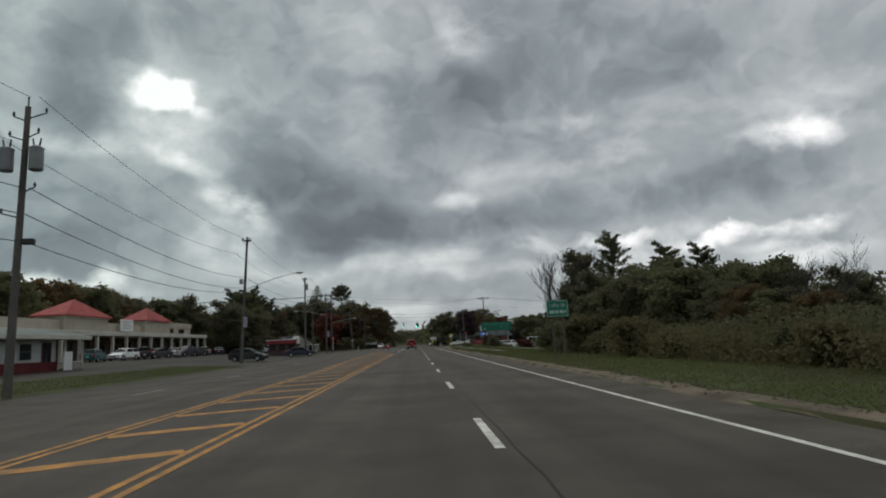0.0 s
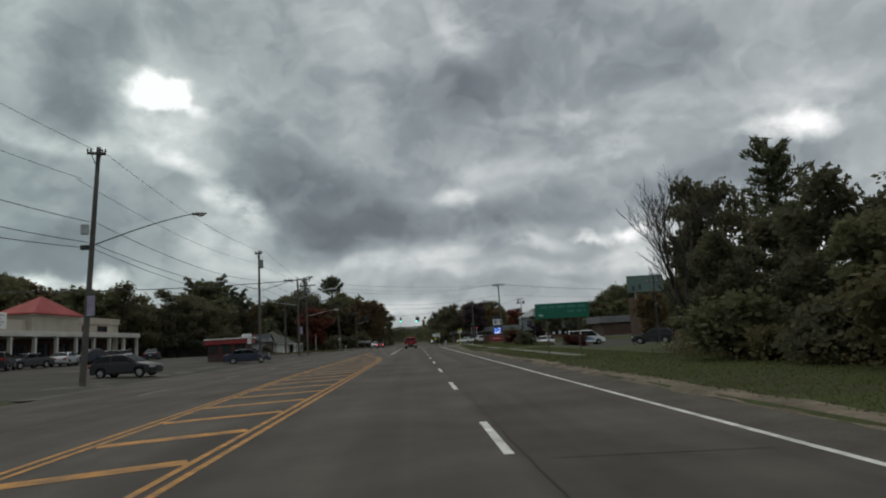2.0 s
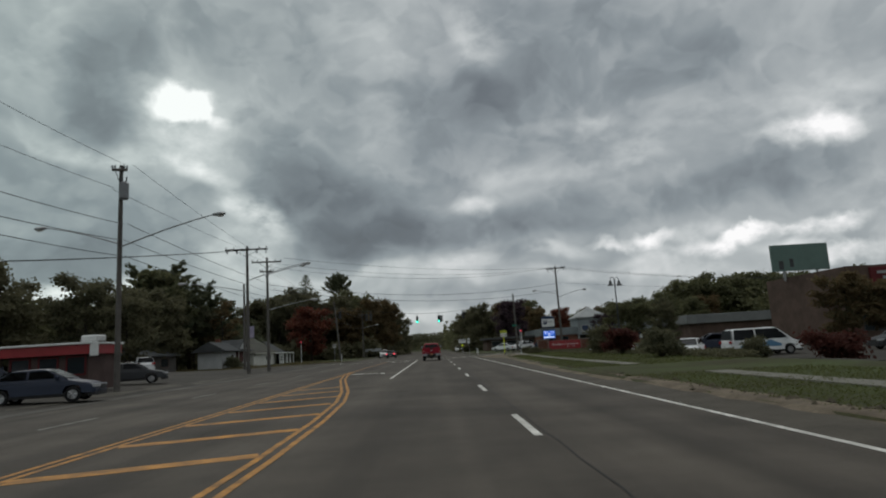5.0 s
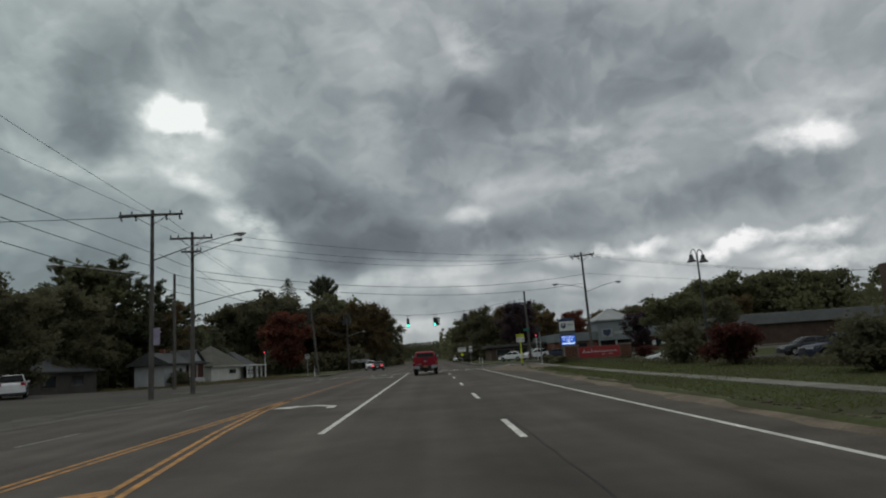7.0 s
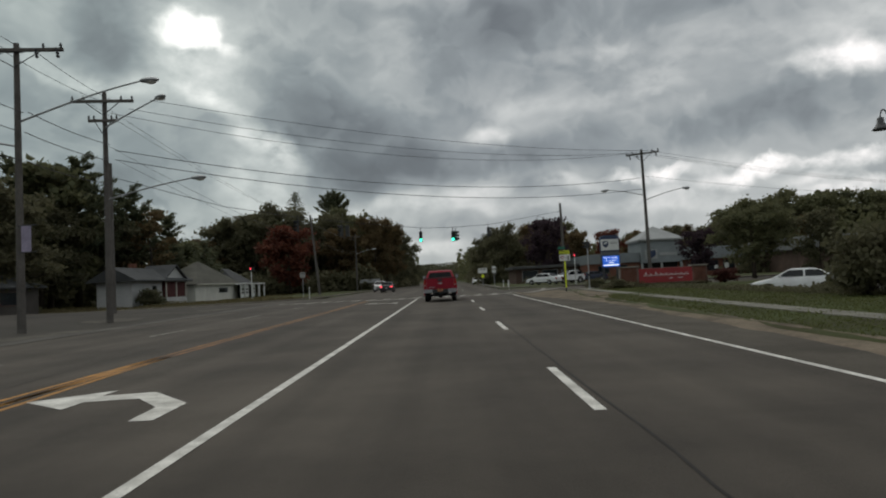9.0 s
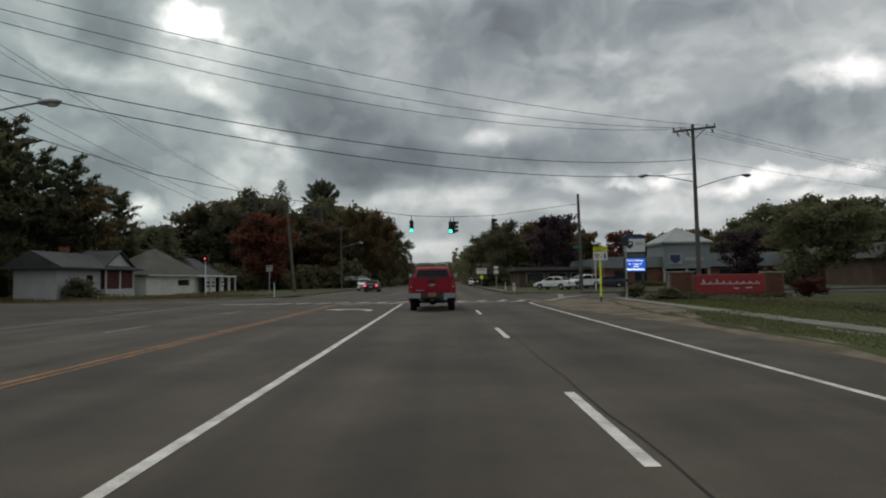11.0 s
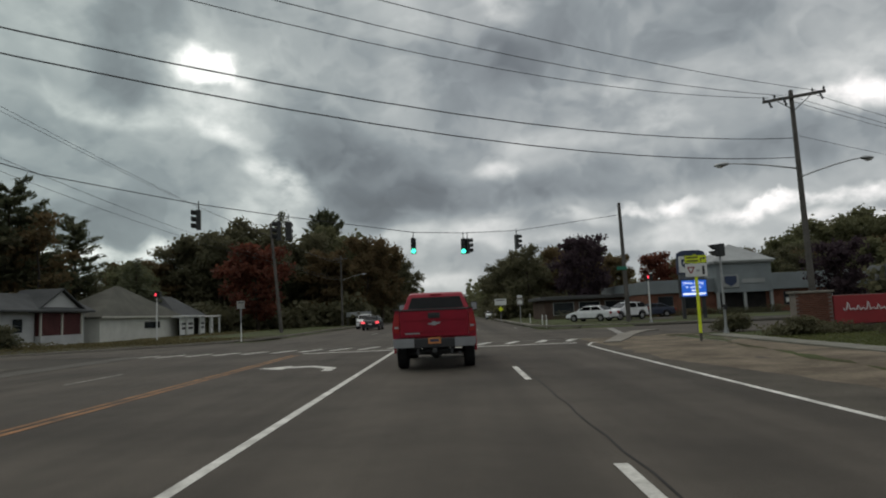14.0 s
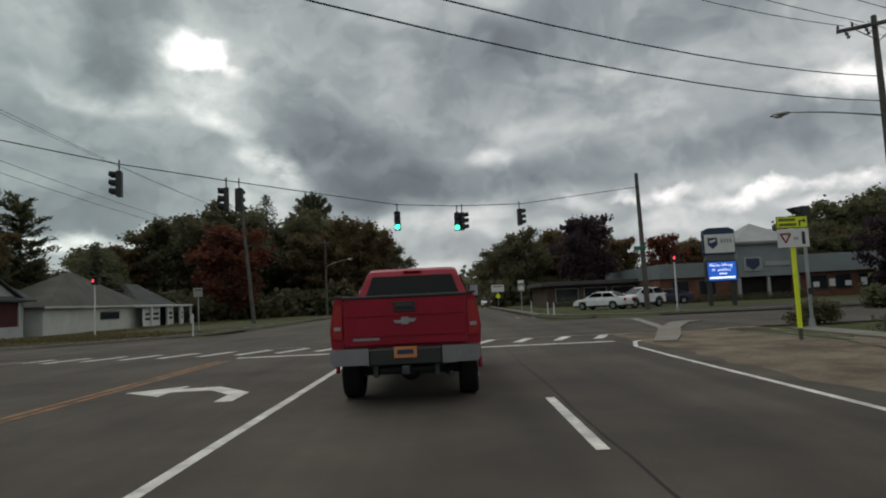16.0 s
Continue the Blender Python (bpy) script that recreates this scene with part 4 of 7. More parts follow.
tree_kind("bush", shrub(31, 3600, 0.07), BARK, L_DARK)
tree_kind("maroon_bush", shrub(32, 3600, 0.07), BARK, L_MAROON)
tree_kind("brown_bush", shrub(33, 3600, 0.07), BARK, L_BROWN)
tree_kind("green_bush", shrub(34, 3600, 0.07), BARK, L_GREEN)

TREE_WORDS = {
    "oak": ("tree", "leafy green broadleaf tree in early autumn"), "oak_b": ("tree", "tall green broadleaf tree with an uneven crown"),
    "dark": ("tree", "dense dark green broadleaf tree"), "dark_b": ("tree", "narrow dark green broadleaf tree"),
    "turning": ("tree", "broadleaf tree turning yellow and brown"), "turning_b": ("tree", "slim broadleaf tree turning orange"),
    "red": ("tree", "maple tree in dull red autumn leaf"), "purple": ("tree", "ornamental tree with dark purple leaves"),
    "sparse": ("tree", "thin tree with few yellowing leaves"), "spruce_b": ("tree", "ragged dark green spruce tree"),
    "fir": ("tree", "tall pointed fir rising above the woods"), "fan_pine": ("tree", "tall old pine with a fan-shaped head above the woods"), "pine": ("tree", "tall old white pine above the woods"), "bare": ("tree", "bare grey tree without leaves"),
    "bush": ("bush", "rounded dark green bush on the lawn"), "maroon_bush": ("bush", "rounded maroon-leaved bush on the lawn"),
    "brown_bush": ("bush", "rough brown and yellow roadside brush"), "green_bush": ("bush", "green bush on rough grass"),
}
TREE_RNG = random.Random(5)


def tree(kind, x, y, h, wide=1.0, z=None, group=""):
    trunk, crown = TREE_KINDS[kind]
    tall = TREE_TOPS[kind]
    name = "bush" if "bush" in kind else "tree"
    cat, label = TREE_WORDS[kind]
    s = h / tall
    z = land(x, y) - 0.05 if z is None else z
    t = thing(name, label, cat, Matrix.LocRotScale((x, y, z), Euler((0, 0, TREE_RNG.uniform(0, 6.28))), (s * wide, s * wide, s)), group)
    part("stem" if "bush" in kind else "trunk", trunk, None, t)
    if crown:
        part("bare_crown" if kind == "bare" else "crown", crown, None, t)
    return t


# thicket east of the road
for kind, x, y, h, w in (
        ("pine", 21.2, 65.6, 12.3, 1.35), ("oak_b", 26.0, 53, 6.8, 0.9), ("pine", 23.4, 57, 9.6, 1.5), ("oak_b", 29, 49, 6.4, 0.9), ("pine", 25.8, 55, 9.2, 1.5), ("dark", 15.2, 60, 5.8, 0.95), ("dark_b", 19.0, 70.5, 10.9, 0.74), ("dark", 17.4, 69.0, 6.4, 0.9),
        ("bare", 15.6, 66.0, 11.4, 0.74), ("dark", 18.5, 63, 7.6, 1.1), ("dark", 16, 52.5, 6.6, 1.15), ("oak", 19, 47, 6.6, 1.2), ("dark_b", 15.6, 45, 5.4, 1.3), ("oak_b", 17, 39.5, 5.2, 1.3), ("oak_b", 14.6, 49, 4.6, 1.2)):
    tree(kind, x, y, h, w, group="roadside thicket")
for kind, x, y, h, w in (
        ("dark", 17, 34, 4.0, 1.3), ("turning", 16, 29.5, 3.3, 1.2), ("oak_b", 15.5, 26.0, 2.9, 1.3), ("turning", 15.0, 22.5, 2.5, 1.2), ("turning", 16.5, 18.0, 2.6, 1.3), ("bare", 15.6, 23.5, 4.6, 0.9),
        ("oak", 22, 38, 5.6, 1.0), ("dark", 21, 29, 4.0, 1.2), ("dark", 20.5, 53, 7.4, 1.3), ("oak", 24, 44, 6.2, 1.1), ("dark", 17, 12, 2.6, 1.3), ("oak_b", 18, 6, 2.6, 1.2), ("dark", 24, 20, 3.6, 1.4)):
    tree(kind, x, y, h, w, group="roadside thicket")
for i in range(18):
    tree(("brown_bush", "green_bush", "brown_bush", "bush")[i % 4], 12.2 + 2.2 * TREE_RNG.random(), 6 + i * 2.8 + 1.6 * TREE_RNG.random(), 1.3 + 1.5 * TREE_RNG.random() ** 2, 0.9 + 0.6 * TREE_RNG.random(), group="roadside brush")
# bushes on the lawn before the shops
for kind, x, y, h, w in (("bush", 14.5, 126.4, 2.65, 0.95), ("maroon_bush", 14.3, 119.8, 2.05, 1.2), ("maroon_bush", 16.9, 97, 1.9, 1.2), ("bush", 13.6, 109, 1.9, 1.2), ("bush", 19.0, 108.5, 1.7, 1.0),
                         ("bush", 12.0, 156.6, 0.9, 1.6), ("bush", 12.7, 152.2, 0.8, 1.6), ("maroon_bush", 20.8, 152.6, 1.2, 1.4), ("bush", -32.0, 172.6, 2.1, 1.2), ("green_bush", 22, 168, 1.4, 1.4)):
    tree(kind, x, y, h, w, group="lawn bushes")
for kind, x, y, h, w in (("purple", 28.0, 175.5, 5.6, 1.05), ("purple", 17.6, 216, 11.4, 0.95), ("dark_b", 32.4, 160, 6.2, 1.0), ("oak", 28.9, 164.8, 7.3, 1.35), ("turning", 28.0, 104.0, 6.3, 0.9), ("turning", 33.5, 103, 6.4, 1.1), ("turning", 35.0, 123.6, 6.5, 1.15), ("turning_b", 37.0, 121.8, 5.6, 1.2), ("red", -29, 222, 12.8, 1.12), ("turning", -22.5, 240, 13.5, 1.0),
                         ("pine", -44.5, 181, 19.4, 1.5), ("pine", -43.2, 184, 16.4, 1.6), ("oak_b", -46.8, 179, 17.5, 1.0), ("pine", -40.6, 189, 14.0, 1.7), ("sparse", -38.2, 186, 12.2, 1.1), ("pine", -49, 177, 18.6, 1.5), ("pine", -41.5, 187, 16.2, 1.5), ("pine", -39.5, 194, 13.6, 1.55), ("spruce_b", -38, 204, 9.5, 1.4), ("dark", -46.0, 176, 12.5, 1.2), ("dark_b", -43.0, 185.5, 11.5, 1.3), ("dark", -40.0, 195, 7.5, 1.2), ("fan_pine", -32.2, 290, 29.2, 1.05), ("fir", -42.5, 286, 28.4, 1.3),
                         ("red", 31, 228, 9.5, 0.9), ("turning_b", 26, 232, 9.5, 1.0)):
    tree(kind, x, y, h, w)
# woods west of the road beyond the crossing
W_RNG = random.Random(77)
for i in range(30):
    x, y = -17 - 31 * W_RNG.random(), 238 + 73 * W_RNG.random()
    tree(W_RNG.choice(("oak", "oak_b", "dark", "dark", "dark_b", "turning")), x, y, 15.4 + 4.5 * W_RNG.random() * min(1, (-x - 8) / 16), 1.0, group="west woods")
for x, y, h in ((-12.6, 262, 14.5), (-13.6, 247, 15.0), (-15.5, 240, 15.5), (-11.4, 285, 13)):
    tree("turning" if y < 250 else "dark_b", x, y, h, 0.9, group="west woods")
# behind the houses and the shopping strip
for i in range(34):
    y = 84 + i * 5.2
    x = -58 - 10 * W_RNG.random() if y < 165 else -50 - 12 * W_RNG.random()
    tree(W_RNG.choice(("oak", "oak_b", "dark", "turning", "dark_b", "turning_b")), x, y, (10.5 + 4.5 * W_RNG.random()) * (1.0 if y < 190 else 0.85), 1.15, group="trees behind the shops")
for x, y, h in ((-48, 142, 13), (-42, 148, 12.5), (-38, 158, 11.5), (-52, 136, 12), (-46, 165, 13.5), (-36, 146, 9.5), (-40, 236, 17.5), (-46, 238, 16.5), (-48, 222, 11), (-52, 205, 10.5), (-35, 240, 16)):
    tree(W_RNG.choice(("dark", "oak_b", "dark_b")), x, y, h, 1.15, group="trees behind the shops")
for x, y, h in ((-70, 60, 11), (-66, 48, 12), (-72, 74, 12), (-60, 36, 10), (-62, 66, 10.5), (-58, 54, 9.5)):
    tree(W_RNG.choice(("oak", "turning")), x, y, h, 1.2, group="trees behind the shops")
# east side, beyond the crossing and behind the pharmacy
for i in range(20):
    x, y = 7.5 + 30 * W_RNG.random(), 238 + 70 * W_RNG.random()
    tree(W_RNG.choice(("oak", "oak_b", "dark", "dark_b", "turning")), x, y, 10 + 4 * W_RNG.random(), 1.1, group="east woods")
for i in range(24):
    x, y = 40 + 30 * W_RNG.random(), 226 + 40 * W_RNG.random()
    tree(W_RNG.choice(("oak", "oak_b", "dark", "turning")), x, y, 8.0 + 3 * W_RNG.random(), 1.15, z=0.0, group="east woods")
for x, y, h in ((77, 255, 18.5), (79, 275, 17.5), (86, 253, 16.8), (93, 258, 18.5), (84, 266, 17.5), (100, 250, 17.5), (108, 262, 18), (73, 268, 14.5), (116, 244, 17), (98, 272, 19)):
    tree(W_RNG.choice(("oak", "oak_b", "oak")), x, y, h, 1.15, z=0.0, group="tall trees behind the shops")
for x, y, h in ((57, 158, 8), (62, 148, 9), (66, 138, 10), (60, 128, 9)):
    tree("dark" if x < 40 else W_RNG.choice(("oak", "oak_b", "dark")), x, y, h, 1.2, group="trees on the east lots")


def far_woods(name, label, spots, leaves, seed):
    """Distant woodland as one uneven mass of clumps."""
    r = np.random.RandomState(seed)
    cs, us, ss = [], [], []
    for x, y, h, w, n in spots:
        c = np.clip(r.normal(size=(n, 3)), -1.45, 1.45) * np.array([w * 0.42, w * 0.42, h * 0.26]) + np.array([x, y, land(x, y) + h * 0.5])
        u = r.normal(size=(n, 3))
        u /= np.linalg.norm(u, axis=1)[:, None]
        s = np.cross(u, r.normal(size=(n, 3)))
        s /= np.linalg.norm(s, axis=1)[:, None]
        k = (h * (0.055 if n < 400 else 0.032) * (0.6 + 0.8 * r.rand(n)))[:, None]
        cs.append(c), us.append(u * k), ss.append(s * k)
    me = quads_mesh(name, np.concatenate(cs), np.concatenate(us), np.concatenate(ss))
    return tagged(part(name, me, leaves), label, "woods", kind="stuff")


F_RNG = random.Random(9)
spots = []
for i in range(150):
    y = 320 + 260 * F_RNG.random()
    side = F_RNG.choice((-1, 1))
    x = -4 + side * ((12 + 0.02 * (y - 300) if y < 430 else 0) + 110 * F_RNG.random() ** 1.6)
    spots.append((x, y, 5.5 if abs(x + 4) < 26 and y > 400 else 10 + 4 * F_RNG.random(), 8, 160))
far_woods("far_woods", "far mixed woods along the road ahead", spots, L_GREEN, 3)
spots = [(x, 600 + 240 * F_RNG.random(), 8, 26, 220) for x in range(-700, 700, 12)] + [(x, 470 + 150 * F_RNG.random(), 9, 12, 420) for x in range(-70, 70, 4)] + [(x, 448 + 50 * F_RNG.random(), 8.5 + 3 * F_RNG.random(), 7, 420) for x in range(-44, 40, 2)]
far_woods("hill_woods", "wooded hills on the horizon", spots, L_DARK, 4)
spots = [(s * (85 + 60 * F_RNG.random()), 20 + i * 3.4, 11 + 3 * F_RNG.random(), 9, 150) for i in range(85) for s in (-1, 1)]
spots = [(x, y, h, w, 420) for x, y, h, w, n in spots]
far_woods("side_woods", "mixed woods behind the buildings", spots, L_GREEN, 6)


def undergrowth(name, label, strips, leaves, seed):
    """Dense low growth under the trees, as one mass of leaves; a strip is x0, y0, x1, y1, depth, height, leaves."""
    r = np.random.RandomState(seed)
    cs, us, ss = [], [], []
    for x0, y0, x1, y1, depth, h, n in strips:
        f = r.rand(n)
        wob = 0.62 + 0.38 * np.sin(f * 23 + seed + 5 * np.sin(f * 7 + seed)) * np.cos(f * 51 + 2 * seed)
        x, y = x0 + (x1 - x0) * f + r.normal(size=n) * depth * 0.4, y0 + (y1 - y0) * f + r.normal(size=n) * depth * 0.4
        z = np.array([land(a, b) for a, b in zip(x, y)]) + h * wob * r.rand(n)
        u = r.normal(size=(n, 3))
        u /= np.linalg.norm(u, axis=1)[:, None]
        s = np.cross(u, r.normal(size=(n, 3)))
        s /= np.linalg.norm(s, axis=1)[:, None]
        k = (0.052 if depth < 2.0 else 0.20 + 0.03 * h) * (0.6 + 0.8 * r.rand(n))[:, None]
        cs.append(np.stack([x, y, z], 1)), us.append(u * k), ss.append(s * k)
    me = quads_mesh(name, np.concatenate(cs), np.concatenate(us), np.concatenate(ss))
    return tagged(part(name, me, leaves), label, "undergrowth", kind="stuff")


undergrowth("undergrowth", "dark undergrowth below the woods", (
    (-60, 80, -60, 165, 3, 6, 9000), (-52, 138, -40, 162, 3, 6, 3500), (-50, 165, -52, 240, 3, 6, 5000), (-46, 216, -22, 232, 3, 5, 3500), (-16, 236, -10, 300, 2, 5, 4500),
    (-46, 232, -14, 232, 2, 6, 4000), (6.8, 236, 40, 228, 2, 4.5, 4500), (9, 238, 8, 320, 2, 5, 4500), (42, 196, 85, 190, 3, 5, 4000), (66, 120, 60, 175, 3, 5, 3500),
    (-70, 20, -64, 80, 3, 6, 4500), (75, 20, 75, 120, 3, 6, 4500)), L_DARK, 8)
undergrowth("pharmacy_hedge", "low dark shrubs along the pharmacy front", ((20.5, 197.6, 35, 197.8, 0.8, 1.1, 5000), (12, 205.5, 20, 205.8, 0.8, 1.2, 2500)), L_DARK, 14)
undergrowth("lot_hedge", "low dark shrubs between the lawn and the lot", ((15.2, 101, 14.9, 130, 0.9, 0.5, 10000), (14.9, 130, 14.6, 150, 0.9, 0.3, 5000), (11.6, 152.2, 14.4, 152.6, 0.7, 0.5, 1800), (14.4, 152.7, 19.6, 152.8, 0.4, 0.28, 2200)), L_DARK, 17)
undergrowth("house_weeds", "rough brown weeds and low shrubs before the houses", ((-62, 173.2, -17, 173.4, 1.6, 0.55, 14000), (-32.0, 174.5, -17, 176.5, 1.9, 0.3, 9000), (-29.0, 174, -27, 214, 1.8, 0.25, 7000), (-60, 161.6, -25.5, 163.8, 1.9, 0.42, 9000), (-60, 165.5, -21.5, 167.6, 1.9, 0.42, 11000), (-60, 169.6, -18.2, 170.6, 1.9, 0.45, 13000)), L_BROWN, 12)
undergrowth("thicket_undergrowth", "tangled brown and green growth along the verge", ((12.4, 4, 13.2, 61, 1.9, 1.5, 22000),), L_BROWN, 9)
undergrowth("thicket_shrub_growth", "yellowing shrubby growth along the thicket edge", ((13.4, 4, 14.6, 60, 1.9, 1.9, 36000),), L_GREEN, 11)
undergrowth("thicket_depth", "dark leafy growth inside the thicket", ((15.9, 4, 16.8, 64, 1.8, 2.9, 26000),), L_DARK, 10)


def tufts(name, label, x_of, y0, y1, count, seed):
    """Loose blades of grass along an edge; x_of gives a blade's place across the verge."""
    r = np.random.RandomState(seed)
    y = y0 + (y1 - y0) * r.rand(count)
    x = np.array([x_of(b, r) for b in y])
    z = np.array([land(a, b) for a, b in zip(x, y)])
    tall = 0.022 + 0.05 * r.rand(count) ** 2 * (0.5 + 0.9 * np.abs(np.sin(y * 0.9) * np.cos(y * 0.37 + x)))
    u = np.stack([r.normal(size=count) * 0.9, r.normal(size=count) * 0.9, np.full(count, 0.7)], 1) * tall[:, None]
    a = r.rand(count) * 6.28
    s = np.stack([np.cos(a), np.sin(a), np.zeros(count)], 1) * (0.010 + 0.012 * r.rand(count))[:, None]
    me = quads_mesh(name, np.stack([x, y, z + tall * 0.62], 1), u, s)
    return tagged(part(name, me, L_GRASS), label, "grass", kind="stuff")


tufts("verge_grass", "ragged autumn grass on the roadside verge", lambda y, r: right_edge(y) + 0.25 + 6.4 * r.rand(), 0, 92, 60000, 21)
tufts("lawn_grass", "short grass on the lawn by the pavement", lambda y, r: (9.9 + (y - 120) * 0.035 + 4.8 * r.rand()) if y > 139 else right_edge(y) + 0.3 + 8.0 * r.rand(), 100, 152, 42000, 22)
tufts("lot_verge_grass", "rough grass on the verge of the parking lot", lambda y, r: -14.4 - 5.6 * r.rand(), 10, 55, 20000, 23)

# ---- poles, wires, lamps, signals ----
def cable(a, b, sag, r=0.022, n=14):
    a, b = Vector(a), Vector(b)
    return tube(bmesh.new(), [a.lerp(b, i / n) - Vector((0, 0, sag * 4 * (i / n) * (1 - i / n))) for i in range(n + 1)], r, 5)


def wire(a, b, sag=0.5, r=0.02, label="black overhead utility wire"):
    return tagged(part("wire", cable(a, b, sag, r), WIRE), label, "wire", group="overhead wires")


def insulator(parent, p):
    x, y, z = p
    bm = bmesh.new()
    rod(bm, (x, y, z), (x, y, z + 0.07), 0.035, 0.035, 8)
    rod(bm, (x, y, z + 0.07), (x, y, z + 0.12), 0.065, 0.05, 8)
    rod(bm, (x, y, z + 0.12), (x, y, z + 0.2), 0.045, 0.03, 8)
    return part("insulator", bm, DARKSTEEL, parent)


def street_arm(parent, z, tip, x0=0.0):
    """A curved arm with a cobra-head lantern; tip is its place in the pole's space."""
    tx, ty, tz = tip
    pts = []
    for i in range(9):
        f = i / 8
        pts.append((x0 + (tx - x0) * f, ty * f, z + (tz - z) * (0.62 * f + 0.38 * math.sin(f * math.pi / 2))))
    part("lamp_arm", tube(bmesh.new(), pts, 0.045, 6, 0.03), STEEL, parent)
    d = Vector((tx, ty, 0)).normalized()
    bm = bmesh.new()
    bmesh.ops.create_uvsphere(bm, u_segments=12, v_segments=8, radius=1.0)
    bmesh.ops.scale(bm, vec=(0.42, 0.17, 0.11), verts=bm.verts[:])
    bmesh.ops.rotate(bm, matrix=Matrix.Rotation(math.atan2(d.y, d.x), 3, "Z"), verts=bm.verts[:])
    bmesh.ops.translate(bm, vec=(tx + d.x * 0.3, ty + d.y * 0.3, tz), verts=bm.verts[:])
    head = part("lantern", bm, STEEL, parent, smooth=True)
    bm = bmesh.new()
    bmesh.ops.create_uvsphere(bm, u_segments=10, v_segments=6, radius=1.0)
    bmesh.ops.scale(bm, vec=(0.22, 0.12, 0.10), verts=bm.verts[:])
    bmesh.ops.translate(bm, vec=(tx + d.x * 0.38, ty + d.y * 0.38, tz - 0.07), verts=bm.verts[:])
    part("lens", bm, mat("lamp_lens", (0.5, 0.5, 0.46), 0.2, 0, 0.1, 3, 20, 0), head, smooth=True)


def utility_pole(x, y, h, label, lean=(0, 0), cross=(), r=0.17):
    z = rise(x)
    t = thing("utility_pole", label, "utility pole", pose(x, y, z), group="utility poles")
    bm = bmesh.new()
    rod(bm, (0, 0, -0.3), (lean[0] * h, lean[1] * h, h), r, r * 0.62, 12)
    part("pole", bm, WOOD, t, smooth=False)
    for cz, half, turn in cross:
        c, s = math.cos(radians(turn)), math.sin(radians(turn))
        bm = bx(-half, half, -0.06, 0.06, -0.07, 0.07, bevel=0.01)
        bmesh.ops.rotate(bm, matrix=Matrix.Rotation(radians(turn), 3, "Z"), verts=bm.verts[:])
        bmesh.ops.translate(bm, vec=(lean[0] * cz, lean[1] * cz - 0.2, cz), verts=bm.verts[:])
        arm = part("crossarm", bm, WOOD, t)
        for k in (-0.95, -0.6, 0.6, 0.95):
            insulator(t, (lean[0] * cz + half * k * c, lean[1] * cz - 0.2 + half * k * s, cz + 0.07))
        for sgn in (-1, 1):
            part("brace", rd((lean[0] * cz, lean[1] * cz - 0.18, cz - 0.7), (lean[0] * cz + sgn * half * 0.55 * c, -0.2 + sgn * half * 0.55 * s + lean[1] * cz, cz - 0.05), 0.022, None, 5), DARKSTEEL, t)
    return t


def cutouts(parent, cz, half, turn, lean, places):
    """Fused cutouts hung before a crossarm, each a ribbed stick on a bracket."""
    c, s = math.cos(radians(turn)), math.sin(radians(turn))
    for k in places:
        x, y = lean * cz + half * k * c, -0.30 + half * k * s
        stick = part("cutout", rd((x - 0.05, y, cz + 0.02), (x + 0.07, y - 0.10, cz - 0.40), 0.035, 0.03, 8), DARKSTEEL, parent, "dark hanging fuse cutout")
        for f in (0.15, 0.5, 0.85):
            part("rib", rd((x - 0.05 + 0.12 * f, y - 0.10 * f, cz + 0.02 - 0.42 * f), (x - 0.04 + 0.12 * f, y - 0.10 * f - 0.01, cz - 0.04 - 0.42 * f), 0.075, 0.06, 8), DARKSTEEL, stick)


def transformer(parent, x, y, z):
    bm = bmesh.new()
    rod(bm, (x, y, z), (x, y, z + 0.85), 0.26, 0.26, 14)
    rod(bm, (x, y, z + 0.85), (x, y, z + 0.95), 0.28, 0.14, 14)
    rod(bm, (x, y, z - 0.05), (x, y, z), 0.22, 0.26, 14)
    can = part("transformer", bm, mat("transformer_paint", (0.19, 0.20, 0.21), 0.55, 0.2, 0.2, 2, 20, 0.05), parent, "grey steel transformer can")
    for dx in (-0.1, 0.1):
        part("bushing", rd((x + dx, y, z + 0.92), (x + dx * 1.6, y, z + 1.25), 0.04, 0.03, 6), DARKSTEEL, can)


P0, PA, PB, P1, P2, PC, PR, PS = (-14.9, 25.0), (-17.0, 65.2), (-17.4, 105.2), (-17.4, 129.9), (-17.15, 136.2), (-22.9, 147.6), (17.75, 160.5), (14.07, 181.2)
p = utility_pole(*P0, 11.3, "weathered wooden utility pole carrying two grey transformers", lean=(0.025, 0), cross=())
transformer(p, -0.40, -0.1, 8.7)
transformer(p, 0.74, -0.1, 8.7)
part("pole_top_pin", rd((0.29, 0, 11.2), (0.29, 0, 11.7), 0.03, None, 6), DARKSTEEL, p)
for z, dx in ((11.0, 0.75), (10.9, -0.5), (10.2, 0.5), (10.1, -0.6), (8.0, 0.5), (7.0, -0.7)):
    part("bracket", rd((0.025 * z, 0, z - 0.2), (dx + 0.025 * z, -0.05, z), 0.03, None, 5), DARKSTEEL, p)
    insulator(p, (dx + 0.025 * z, -0.05, z))
part("splice_box", bx(0.3, 0.75, -0.12, 0.12, 5.75, 5.98, bevel=0.03), BLACKPL, p)
p = utility_pole(*PA, 12.7, "weathered wooden utility pole with a street lamp arm", lean=(0.05, 0), cross=((12.3, 0.45, 20),))
street_arm(p, 7.3, (5.4, 0.8, 8.95), 0.36)
part("splice_box", bx(-0.20, 0.24, -0.12, 0.12, 7.1, 7.35, bevel=0.03), BLACKPL, p)
bm = bmesh.new()
rod(bm, (0.10, -0.25, 7.9), (0.10, -0.25, 8.4), 0.2, 0.2, 12)
can = part("transformer", bm, STEEL, p, "small grey transformer can")
